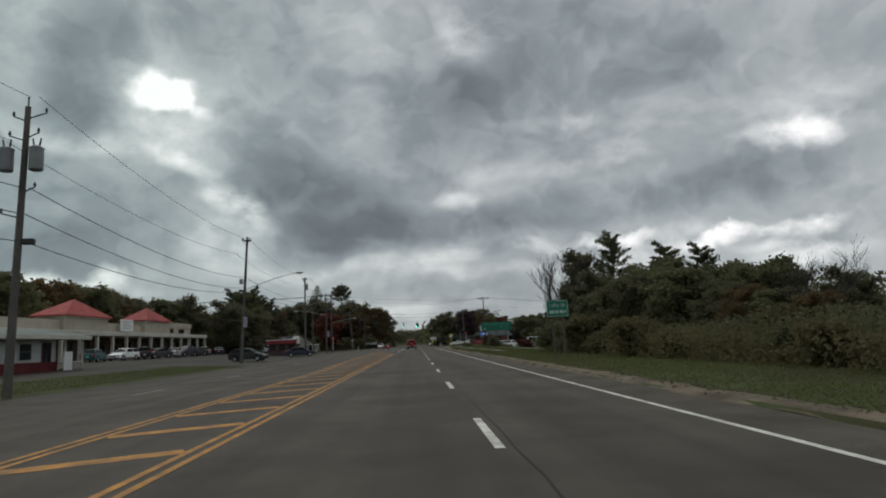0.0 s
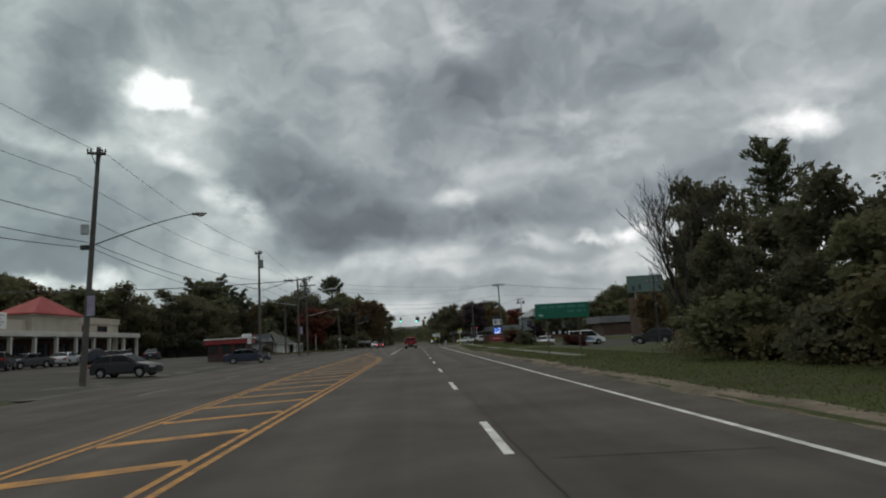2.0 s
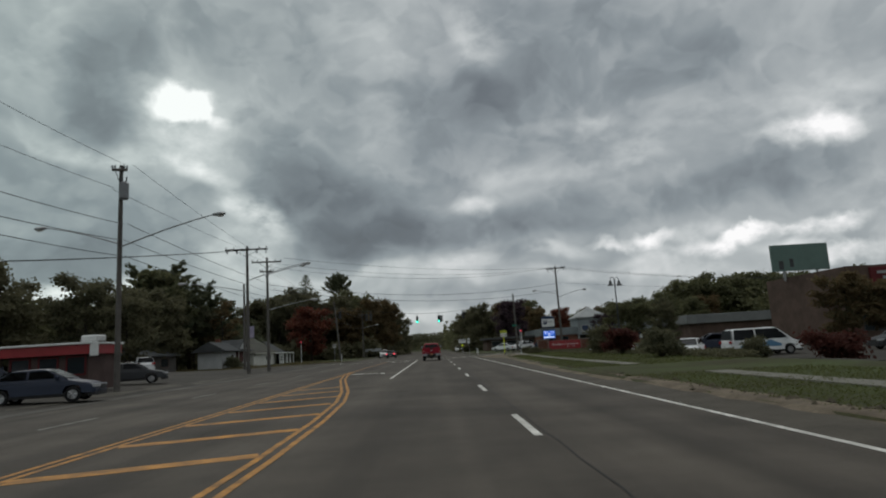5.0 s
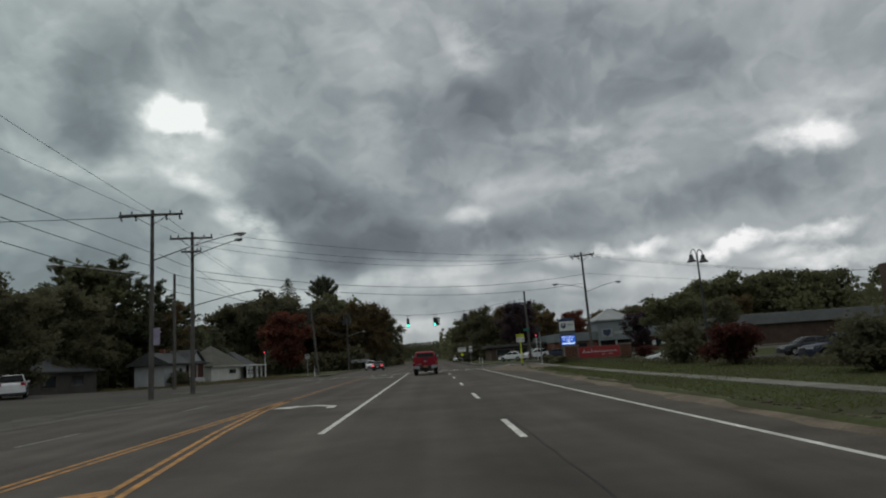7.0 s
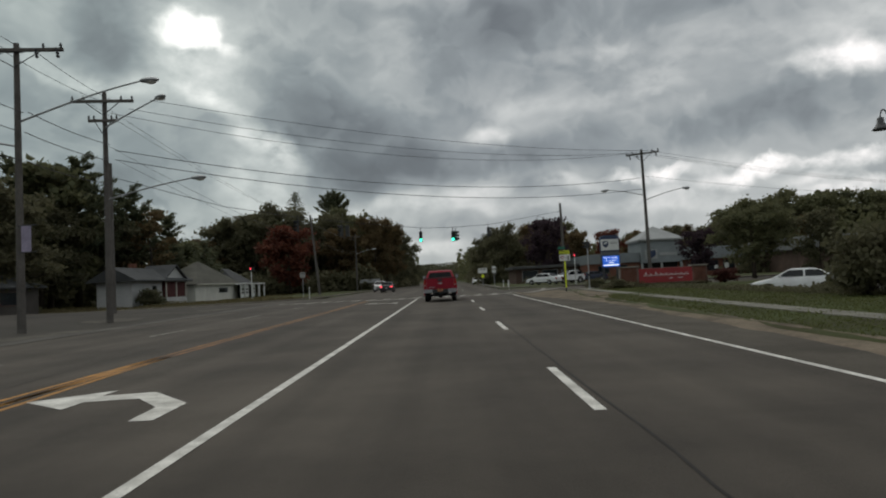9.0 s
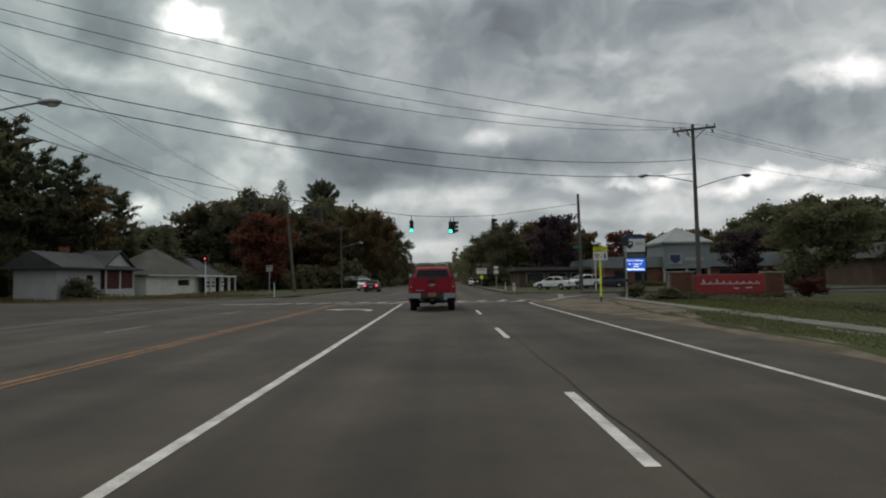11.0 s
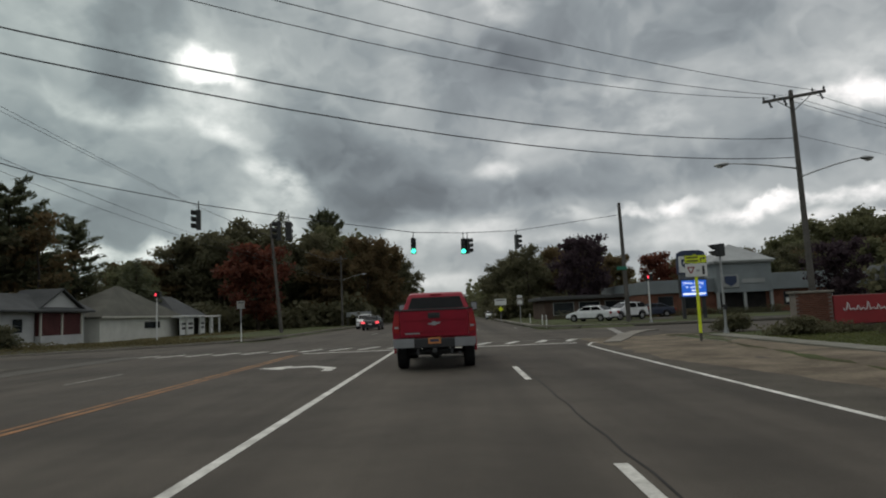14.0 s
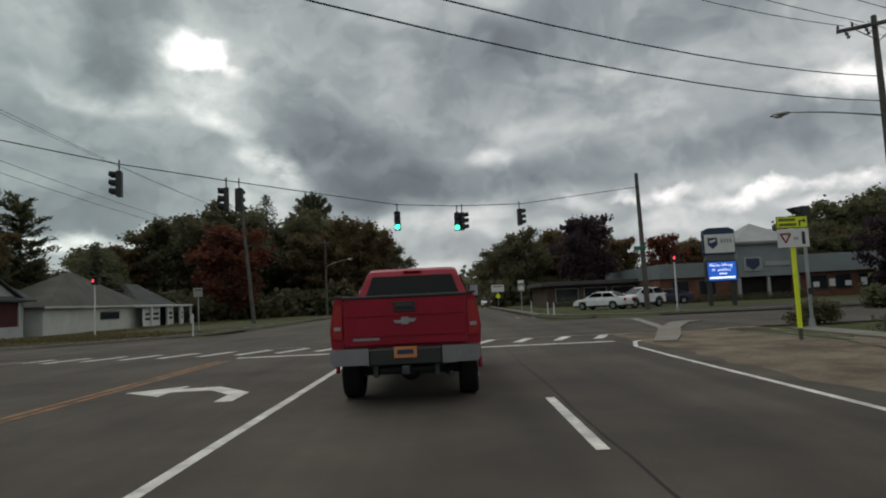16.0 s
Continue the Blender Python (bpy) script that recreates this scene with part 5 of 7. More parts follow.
p = utility_pole(*PB, 12.6, "wooden utility pole with two street lamp arms", lean=(0.004, 0), cross=((12.3, 0.4, 15),))
street_arm(p, 7.9, (5.8, -1.6, 9.1))
street_arm(p, 8.1, (-4.6, 0.8, 9.4))
transformer(p, 0.35, -0.3, 10.6)
p = utility_pole(*P1, 11.9, "wooden utility pole with a wide wooden crossarm", cross=((11.55, 1.95, 6), ))
cutouts(p, 11.55, 1.95, 6, 0.0, (-0.9, -0.45, 0.5, 0.92))
street_arm(p, 8.6, (5.4, -0.5, 9.9))
street_arm(p, 7.6, (-5.6, -0.5, 8.6))
p = utility_pole(*P2, 11.7, "wooden utility pole with crossarm and street lamp", cross=((11.2, 1.5, 8), (10.2, 0.7, 8)))
street_arm(p, 9.9, (4.2, -3.4, 10.2))
street_arm(p, 6.2, (4.6, -0.5, 7.0))
p = utility_pole(*PC, 10.2, "shorter wooden pole at the edge of the lot")
p = utility_pole(*PR, 12.0, "wooden utility pole with crossarm and two street lamps", lean=(-0.01, 0), cross=((11.6, 1.42, -30),))
cutouts(p, 11.6, 1.42, -30, -0.01, (-0.82, -0.34, 0.78))
street_arm(p, 7.5, (3.65, 0.8, 8.5))
street_arm(p, 7.9, (-2.7, 2.2, 8.8))
p = utility_pole(*PS, 9.9, "plain wooden signal pole without a crossarm", lean=(-0.015, 0), r=0.2)
part("street_name_plate", bx(-0.75, 0.1, -0.24, -0.21, 4.3, 4.6), SIGNGREEN, p, "small green street name plate")
p = utility_pole(-18.5, 196.0, 11.5, "leaning wooden signal pole", lean=(-0.085, 0), r=0.2)
p = utility_pole(-17.4, 226.5, 10.8, "wooden utility pole by the far woods", cross=((10.3, 1.0, 5),))
street_arm(p, 7.0, (3.2, -0.4, 7.8))
p = utility_pole(-12.5, 262.0, 9.0, "far wooden pole with a street lamp")
street_arm(p, 7.6, (2.6, -0.3, 8.3))
for x, y in ((-17, -14), ):
    utility_pole(x, y, 11.5, "weathered wooden utility pole", cross=())

# wires along the west side
levels = ((11.7, 12.6, 12.6, 11.6, 11.3), (9.9, 11.0, 11.3, 11.6, 11.3), (8.0, 8.6, 9.2, 9.0, 9.0), (7.0, 7.5, 8.3, 8.2, 8.2), (5.9, 7.2, 7.4, 7.0, 7.0))
chain = ((-17, -14), P0, PA, PB, P1, P2)
for k, lv in enumerate(levels):
    hs = (lv[0], *lv)
    for i in range(5):
        (xa, ya), (xb, yb) = chain[i], chain[i + 1]
        off = (0.7, -0.5, 0.45, 0.25, 0.3)[k]
        wire((xa + off, ya, hs[i] + rise(xa)), (xb + off * 0.5, yb, hs[i + 1] + rise(xb)), 0.75 if i < 3 else 0.12, 0.012 if k < 2 else 0.018)
for k, (z0, z1) in enumerate(((11.3, 10.0), (11.3, 9.8), (9.0, 7.6), (8.2, 7.2))):
    wire((P2[0] - 0.8 + 0.5 * k, P2[1], z0), (-18.4 + 0.3 * k, 196, z1), 0.8, 0.010)
    wire((-18.4 + 0.3 * k, 196, z1), (-17.4, 226.5, z1), 0.4, 0.018)
# wires across the road to the eastern pole
for x0, y0, z0, dx, z1, sag in ((-17.4, 137.2, 11.0, -1.15, 11.75, 1.4), (-16.6, 137.6, 11.3, -0.5, 11.75, 1.1), (-15.9, 138.6, 12.0, 0.9, 11.75, 0.8)):
    wire((x0, y0, z0), (PR[0] + dx, PR[1] - 0.2 - 0.42 * dx, z1), sag, 0.014, "thin overhead wire across the road")
wire((P2[0], P2[1] + 0.9, 9.0), (PR[0] - 0.1, PR[1], 9.5), 1.35, 0.020, "thick overhead cable across the road")
wire((P2[0], P2[1] + 0.9, 8.5), (PR[0] - 0.1, PR[1], 8.5), 1.35, 0.020, "thick overhead cable across the road")
for k in range(4):
    wire((PR[0] + (-1.1, -0.4, 0.9, 0.1)[k], PR[1], (11.8, 11.8, 11.8, 9.6)[k]), (78 + k, 196, 11.0 - 1.2 * (k == 3)), 0.9, 0.012)
    wire((P1[0] - 1.5 + 0.9 * k, P1[1], 11.6), (-70, 108 + k, 11.5), 1.0, 0.015)

# traffic signals on their span wire
SPAN_A, SPAN_B = Vector((PC[0], PC[1] + 3.6, 8.9)), Vector((PS[0] - 0.1, PS[1], 8.6))
tagged(part("span_wire", tube(bmesh.new(), [(-22.9, 147.7, 9.6), (-18, 155.5, 8.2), (-13.4, 161.2, 7.65), (-10.0, 163.8, 7.3), (-2.7, 171.2, 6.92), (0.75, 173.0, 6.95), (4.9, 175.8, 7.3), (14.0, 181.1, 8.9)], 0.022, 6), WIRE), "steel span wire carrying the signals", "wire")
LIT_G = mat("lens_green_lit", (0.1, 0.8, 0.6), 0.3, 0, 0.05, 3, 20, 0, glow=(0.05, 1.0, 0.62, 2.6))
LIT_R = mat("lens_red_lit", (0.8, 0.05, 0.05), 0.3, 0, 0.05, 3, 20, 0, glow=(1.0, 0.06, 0.10, 1.5))
DIM = mat("lens_dark", (0.03, 0.03, 0.03), 0.3, 0, 0.1, 3, 20, 0)
HOUSING = mat("signal_housing", (0.022, 0.024, 0.024), 0.55, 0, 0.25, 3, 20, 0.1)


def signal_head(x, y, z, turn, lit=None, drop=0.45, label="black three-lens traffic signal on the span wire", parent=None):
    """Three lenses facing -y before it is turned."""
    t = parent or thing("traffic_signal", label, "traffic signal", pose(x, y, z, 0, 0, turn), group="span-wire signals")
    part("housing", bx(-0.17, 0.17, 0.0, 0.22, -0.53, 0.53, bevel=0.02), HOUSING, t)
    if drop:
        part("hanger", rd((0, 0.11, 0.5), (0, 0.11, 0.55 + drop), 0.03, None, 6), DARKSTEEL, t)
    for i, c in enumerate(("red", "amber", "green")):
        zc = 0.35 - 0.35 * i
        lens = bmesh.new()
        bmesh.ops.create_circle(lens, cap_ends=True, segments=18, radius=0.145)
        bmesh.ops.rotate(lens, matrix=Matrix.Rotation(radians(90), 3, "X"), verts=lens.verts[:])
        bmesh.ops.translate(lens, vec=(0, -0.012, zc), verts=lens.verts[:])
        part("lens", lens, LIT_G if lit == "green" and c == "green" else LIT_R if lit == "red" and c == "red" else DIM, t)
        vz = bmesh.new()
        ring = []
        for k in range(13):
            a = radians(-30 + 240 * k / 12)
            ring.append((vz.verts.new((0.165 * math.cos(a), 0, zc + 0.165 * math.sin(a))), vz.verts.new((0.165 * math.cos(a), -0.26, zc + 0.03 + 0.165 * math.sin(a)))))
        for a, b in zip(ring, ring[1:]):
            vz.faces.new((a[0], b[0], b[1], a[1]))
        bmesh.ops.solidify(vz, geom=vz.faces[:], thickness=0.008)
        part("visor", vz, HOUSING, t)
    return t


signal_head(-2.7, 171.2, 6.0, 0, "green")
signal_head(0.70, 172.8, 6.0, 0, "green")
signal_head(1.10, 172.9, 6.0, 105)
signal_head(4.83, 175.8, 6.45, 110, label="black traffic signal turned towards the side street")
signal_head(-9.9, 163.8, 6.4, -70, label="black traffic signal turned towards the side street")
signal_head(-9.3, 164.2, 6.4, 180)
signal_head(-13.4, 161.2, 6.8, -75, label="black traffic signal turned towards the side street")


def pedestrian_signal(x, y, h, label, head_turn=0, black=False):
    t = thing("pedestrian_signal", label, "pedestrian signal", pose(x, y, land(x, y)), group="pedestrian signals")
    part("post", rd((0, 0, 0), (0, 0, h - 0.45), 0.055, 0.05, 10), SIGNWHITE if not black else STEEL, t)
    part("base", rd((0, 0, 0), (0, 0, 0.25), 0.11, 0.08, 10), STEEL, t)
    if black:
        # seen from behind and the side: two stacked housings with deep visors towards the side street
        head = part("housing", bx(-0.12, 0.16, -0.19, 0.19, h - 0.52, h, bevel=0.02), HOUSING, t)
        part("bracket", rd((0, 0, h - 0.62), (0, 0, h - 0.45), 0.035, None, 8), STEEL, t)
        for z in (h - 0.50, h - 0.24):
            part("visor", pr([(-0.42, z + 0.20), (-0.12, z + 0.23), (-0.12, z + 0.02), (-0.22, z + 0.02)], -0.17, 0.17, "y"), HOUSING, head)
    else:
        head = part("housing", bx(-0.16, 0.30, -0.14, 0.14, h - 0.45, h, bevel=0.02), HOUSING, t)
        part("lens", bx(-0.13, 0.27, -0.155, -0.142, h - 0.4, h - 0.05), DIM, head)
        part("hand_symbol", bx(-0.09, 0.03, -0.165, -0.158, h - 0.30, h - 0.12, bevel=0.002), LIT_R, head, "lit red stop symbol")
        part("visor", bx(-0.16, 0.30, -0.34, -0.14, h - 0.02, h), HOUSING, head)
    return t


pedestrian_signal(-21.7, 174.5, 3.75, "white post with a pedestrian signal showing red")
pedestrian_signal(14.1, 175.3, 3.5, "white post with a pedestrian signal showing red")
t = pedestrian_signal(11.2, 155.4, 3.75, "grey post with a black pedestrian signal seen from behind", black=True)
part("push_button", bx(-0.07, 0.07, -0.12, -0.04, 1.0, 1.2, bevel=0.01), BLACKPL, t)

# ---- buildings ----
BEIGE = mat("beige_stucco", (0.37, 0.34, 0.28), 0.85, 0, 0.14, 0.5, 18, 0.2)
CREAM = mat("cream_trim", (0.48, 0.47, 0.42), 0.7, 0, 0.12, 0.8, 20, 0.1)
REDROOF = mat("red_shingle", (0.29, 0.068, 0.062), 0.8, 0, 0.22, 0.8, 14, 0.3, rand=0.12)
# brown with the shade already in it, for shopfronts and dim walls
SHADEWALL = mat("shaded_brown_wall", (0.10, 0.068, 0.055), 0.8, 0, 0.25, 0.8, 14, 0.2)
WHITEWALL = mat("white_siding", (0.42, 0.43, 0.43), 0.75, 0, 0.12, 0.7, 14, 0.1, rand=0.05)
BLOCKWALL = mat("white_painted_block", (0.54, 0.54, 0.50), 0.8, 0, 0.14, 0.6, 16, 0.2)
GREYROOF = mat("grey_shingle", (0.070, 0.074, 0.076), 0.9, 0, 0.22, 0.6, 16, 0.4, rand=0.14)
OLIVEROOF = mat("olive_grey_roofing", (0.092, 0.092, 0.078), 0.9, 0, 0.22, 0.6, 16, 0.4)
GREENROOF = mat("green_grey_roofing", (0.16, 0.19, 0.17), 0.85, 0, 0.2, 0.6, 16, 0.3)
MAROON = mat("maroon_paint", (0.11, 0.022, 0.024), 0.75, 0, 0.22, 1.0, 18, 0.2)
SHOPRED = mat("red_fascia", (0.26, 0.020, 0.024), 0.5, 0, 0.15, 1.0, 18, 0.05)
BRICK = mat("brown_brick", (0.15, 0.068, 0.048), 0.9, 0, 0.25, 1.4, 18, 0.4, rand=0.22)
MORTAR = mat("mortar", (0.22, 0.19, 0.17), 0.95, 0, 0.2, 2, 20, 0.3)
PHGREY = mat("grey_panel", (0.195, 0.215, 0.225), 0.7, 0, 0.12, 0.5, 14, 0.05, rand=0.06)
PALEGREY = mat("pale_grey_fascia", (0.30, 0.31, 0.31), 0.75, 0, 0.12, 0.5, 14, 0.05)
# near-black that stands in for shade inside openings
DARKGAP = mat("opening_shade", (0.02, 0.018, 0.017), 0.8, 0, 0.3, 1, 10, 0)
NAVY = mat("navy_enamel", (0.02, 0.035, 0.085), 0.4, 0, 0.12, 1, 14, 0)


def window(parent, face, a0, a1, z0, z1, at, frame_mat=None, sash=1, out=1):
    """A framed window in a wall: face 'x' lies in a plane of x = at, 'y' of y = at. out: which way it faces."""
    frame_mat = frame_mat or CREAM

    def b(u0, u1, w0, w1, d0, d1):
        lo, hi = sorted((at + out * d0, at + out * d1))
        return bx(lo, hi, u0, u1, w0, w1) if face == "x" else bx(u0, u1, lo, hi, w0, w1)
    f = bmesh.new()
    for u0, u1, w0, w1 in ((a0, a1, z0, z0 + 0.08), (a0, a1, z1 - 0.08, z1), (a0, a0 + 0.08, z0 + 0.08, z1 - 0.08), (a1 - 0.08, a1, z0 + 0.08, z1 - 0.08)):
        lo, hi = sorted((at, at + out * 0.06))
        box(f, *((lo, hi, u0, u1) if face == "x" else (u0, u1, lo, hi)), w0, w1)
    w = part("window", f, frame_mat, parent)
    n = sash
    for i in range(n):
        z = z0 + 0.08 + (z1 - z0 - 0.16) * i / n
        part("pane", b(a0 + 0.08, a1 - 0.08, z + (0.02 if i else 0), z + (z1 - z0 - 0.16) / n, 0.006, 0.02), GLASS, w)
    return w


def hip_roof(x0, x1, y0, y1, z, h, over=0.5, ridge=0.3):
    """A hipped roof with its eave slab."""
    bm = bmesh.new()
    x0, x1, y0, y1 = x0 - over, x1 + over, y0 - over, y1 + over
    cx, cy = (x0 + x1) / 2, (y0 + y1) / 2
    L = (y1 - y0) * ridge / 2
    base = [bm.verts.new(p) for p in ((x0, y0, z), (x1, y0, z), (x1, y1, z), (x0, y1, z))]
    low = [bm.verts.new((v.co.x, v.co.y, z - 0.15)) for v in base]
    a, b = bm.verts.new((cx, cy - L, z + h)), bm.verts.new((cx, cy + L, z + h))
    bm.faces.new((base[0], base[1], a))
    bm.faces.new((base[1], base[2], b, a))
    bm.faces.new((base[2], base[3], b))
    bm.faces.new((base[3], base[0], a, b))
    for i in range(4):
        bm.faces.new((low[i], low[(i + 1) % 4], base[(i + 1) % 4], base[i]))
    bm.faces.new(low[::-1])
    return bm


# shopping strip
G = 0.85
mall = thing("shopping_strip", "beige shopping strip with red hipped roofs and a white colonnade", "shop building")
part("wall", bx(-60, -43.7, 58, 128.5, G - 0.3, 6.2), BEIGE, mall)
part("parapet", bx(-44.0, -43.55, 116, 128.6, 6.15, 7.0), BEIGE, mall)
# the shade under the colonnade is put into this brown
part("shopfront", bx(-43.75, -43.6, 62, 126.5, G, 4.05), SHADEWALL, mall, "brown shopfronts darkened for the colonnade shade")
part("floor_slab", bx(-43.6, -40.2, 62, 128.3, G - 0.3, G + 0.12), CONCRETE, mall)
for y0, y1, top, apex in ((82.0, 93.4, 6.9, 2.3), (106.0, 116.2, 7.05, 2.25)):
    tw = part("tower", bx(-46.8, -43.2, y0, y1, 4.2, top), BEIGE, mall)
    r = part("roof", hip_roof(-46.8, -43.2, y0, y1, top, apex, 0.45, 0.04), REDROOF, tw, "red shingled hip roof")
    part("fascia", bx(-43.16, -43.02, y0 - 0.3, y1 + 0.3, top - 0.28, top - 0.02), CREAM, tw)
part("beam", bx(-41.0, -40.4, 62, 128.3, 4.15, 4.75, bevel=0.03), CREAM, mall, "long white colonnade beam")
part("colonnade_roof", bx(-43.6, -41.0, 62, 128.3, 4.5, 4.7), CREAM, mall)
y = 64.0
while y < 128.5:
    part("post", bx(-40.88, -40.52, y - 0.18, y + 0.18, G + 0.1, 4.15, bevel=0.02), CREAM, mall)
    y += 4.25
y = 65.0
while y < 124:
    window(mall, "x", y, y + 2.9, G + 0.5, 3.6, -43.6, MAROON)
    y += 4.25
window(mall, "x", 118.0, 119.6, 5.1, 5.9, -43.7, MAROON)
window(mall, "x", 122.2, 125.0, 5.1, 5.9, -43.7, MAROON)
part("sign_panel", bx(-43.1, -42.9, 97.0, 101.0, 5.1, 6.8, bevel=0.03), SIGNWHITE, mall, "pale blank shop sign panel")
for k in range(4):
    part("writing_bar", bx(-42.9, -42.885, 97.4, 100.6 - 0.5 * (k % 2), 6.42 - 0.34 * k, 6.56 - 0.34 * k), STEEL, mall)
part("low_wing", bx(-58, -44.5, 46, 62, G - 0.3, 4.4), mat("pale_green_siding", (0.34, 0.36, 0.31), 0.8, 0, 0.15, 0.6, 14, 0.1), mall, "low pale green wing")

# small white cottage shop by the verge
C = rise(-27)
cot = thing("cottage_shop", "small white cottage shop with a maroon base and porch", "shop building")
part("wall", bx(-33, -27.0, 38, 50.5, C - 0.2, 2.95), WHITEWALL, cot)
part("base", bx(-33.1, -26.9, 38, 50.6, C - 0.2, 1.2), MAROON, cot, "maroon painted base band")
part("roof", pr([(-26.2, 2.9), (-26.2, 3.12), (-30.5, 3.9), (-34.2, 3.12), (-34.2, 2.9)], 37.5, 54.0, "y"), GREENROOF, cot, "low grey-green roof")
part("fascia", bx(-26.2, -26.05, 37.5, 54.0, 2.82, 3.12), CREAM, cot)
part("porch_floor", bx(-33, -26.6, 50.5, 53.8, C - 0.2, C + 0.15), CONCRETE, cot)
for y in (51.0, 53.6):
    for x in (-26.6, -29.5, -32.6):
        part("porch_post", bx(x - 0.07, x + 0.07, y - 0.07, y + 0.07, C + 0.1, 2.9), CREAM, cot)
part("porch_rail", bx(-26.65, -26.58, 51.0, 53.6, 1.05, 1.15), CREAM, cot)
window(cot, "x", 45.8, 47.4, 1.3, 2.6, -27.0, CREAM, 2)
window(cot, "x", 40.5, 43.0, 1.3, 2.6, -27.0, CREAM, 2)
window(cot, "x", 48.6, 49.8, 0.55, 2.6, -27.0, MAROON, 1)
tagged(part("sign_board", bx(-26.4, -26.3, 50.4, 51.6, C, 1.9, bevel=0.02), SIGNWHITE), "white folding sign board by the porch", "sign")

# red-fronted kiosk in the lot
z0 = rise(-21)
KZ = 0.25
kio = thing("kiosk", "small kiosk with a red fascia and white roof edge", "shop building", pose(0, 0, KZ))
part("wall", bx(-23.3, -19.0, 105.3, 108.2, z0 - 0.2, 2.2), mat("dull_red_brick_paint", (0.085, 0.060, 0.055), 0.85, 0, 0.25, 0.8, 16, 0.2), kio)
part("fascia", bx(-23.55, -18.75, 104.95, 108.5, 1.98, 2.5), SHOPRED, kio, "red painted fascia")
part("roof_edge", bx(-23.65, -18.65, 104.85, 108.6, 2.5, 2.62, bevel=0.02), SIGNWHITE, kio)
part("end_panel", bx(-18.74, -18.3, 104.9, 105.0, 1.85, 2.62, bevel=0.01), SIGNWHITE, kio, "small white panel at the end of the fascia")
part("roof_unit", bx(-19.5, -18.6, 105.4, 106.4, 2.63, 3.0, bevel=0.06), SIGNWHITE, kio, "white lantern box on the roof")
for x in (-23.2, -21.7, -20.2):
    window(kio, "y", x, x + 1.1, 0.85, 1.9, 105.3, MAROON, 1, -1)

# white house with a gabled entry
h1 = thing("white_house", "low white house with a grey roof and gabled entry", "house")
part("wall", bx(-37.2, -33.5, 171.5, 185.6, -0.1, 2.95), WHITEWALL, h1)
g = part("roof", pr([(-32.7, 2.85), (-32.7, 3.0), (-35.4, 4.45), (-38.0, 3.0), (-38.0, 2.85)], 170.9, 186.0, "y"), GREYROOF, h1, "grey shingled roof")
part("gable", pr([(178.4, 2.9), (184.8, 2.9), (181.6, 4.65)], -36.4, -33.2, "x"), WHITEWALL, h1, "white gable over the entry")
part("gable_roof", pr([(178.0, 2.80), (178.0, 2.95), (181.6, 4.86), (185.2, 2.95), (185.2, 2.80), (181.6, 4.70)], -36.6, -32.9, "x"), GREYROOF, h1)
for z in [0.15 + 0.2 * k for k in range(14)]:
    part("siding_board", pr([(-33.5, z), (-33.47, z), (-33.49, z + 0.19), (-33.5, z + 0.19)], 171.5, 178.6, "y"), WHITEWALL, h1)
window(h1, "x", 176.0, 177.3, 1.2, 2.4, -33.46, WHITEWALL, 2)
part("chimney", bx(-36.0, -35.4, 176.0, 176.7, 3.7, 4.95), BRICK, h1)
# no hollow here: a panel whose dimmed maroon gives the porch its shade
porch = part("entry_recess", bx(-33.44, -33.1, 178.7, 184.5, 0.95, 2.78), mat("porch_shade_maroon", (0.070, 0.026, 0.026), 0.8, 0, 0.25, 1, 14, 0.1), h1, "maroon entry porch with its shade in the colour")
part("porch_parapet", bx(-33.44, -32.95, 178.7, 184.5, -0.1, 0.95), WHITEWALL, h1)
for y in (178.8, 181.6, 184.4):
    part("porch_post", bx(-33.1, -32.98, y - 0.07, y + 0.07, 0.95, 2.8), CREAM, h1)
# pale block building with a hip roof and small porch
h2 = thing("block_building", "low white block building with an olive hip roof", "house")
part("wall", bx(-38.6, -32.8, 186.9, 203.6, -0.1, 2.4), BLOCKWALL, h2)
part("roof", hip_roof(-38.6, -32.8, 186.9, 203.9, 2.42, 3.3, 0.35, 0.05), OLIVEROOF, h2, "olive-grey hip roof")
part("fascia", bx(-32.46, -32.4, 186.6, 204.2, 2.27, 2.44), CREAM, h2)
window(h2, "x", 195.4, 198.8, 1.15, 1.85, -32.8, BLACKINK)
part("side_roof", hip_roof(-39.5, -33.0, 203.8, 212.5, 2.35, 2.6, 0.3, 0.3), GREYROOF, h2, "darker grey roof over the porch wing")
# solid block; the porch's inner shade is its near-black colour
part("porch_wall", bx(-39.5, -33.4, 203.7, 212.6, -0.1, 2.2), DARKGAP, h2)
part("porch_beam", bx(-33.4, -31.2, 201.2, 213.2, 2.2, 2.42, bevel=0.02), SIGNWHITE, h2)
for y in (202.8, 206.6, 210.0, 213.0):
    part("porch_column", bx(-31.5, -31.3, y - 0.12, y + 0.12, 0, 2.2), SIGNWHITE, h2)
for y0, y1 in ((201.4, 205.2), (206.8, 208.6), (210.2, 211.4)):
    pn = part("price_panel", bx(-31.7, -31.6, y0, y1, 0.2, 2.15), SIGNWHITE, h2, "white panel with dark figures shown as bars")
    for z in (1.45, 0.95):
        part("writing_bar", bx(-31.6, -31.585, y0 + 0.4, y1 - 0.3, z - 0.14, z + 0.14), BLACKINK, pn)
# dim brown house behind the poles
h3 = thing("brown_house", "dim brown house half hidden behind the poles", "house")
part("wall", bx(-44, -36, 148, 160, 0.2, 2.6), mat("grey_brown_siding", (0.07, 0.064, 0.058), 0.85, 0, 0.2, 0.6, 14, 0.1), h3)
part("roof", hip_roof(-44, -36, 148, 160, 2.6, 2.0, 0.5, 0.4), GREYROOF, h3)
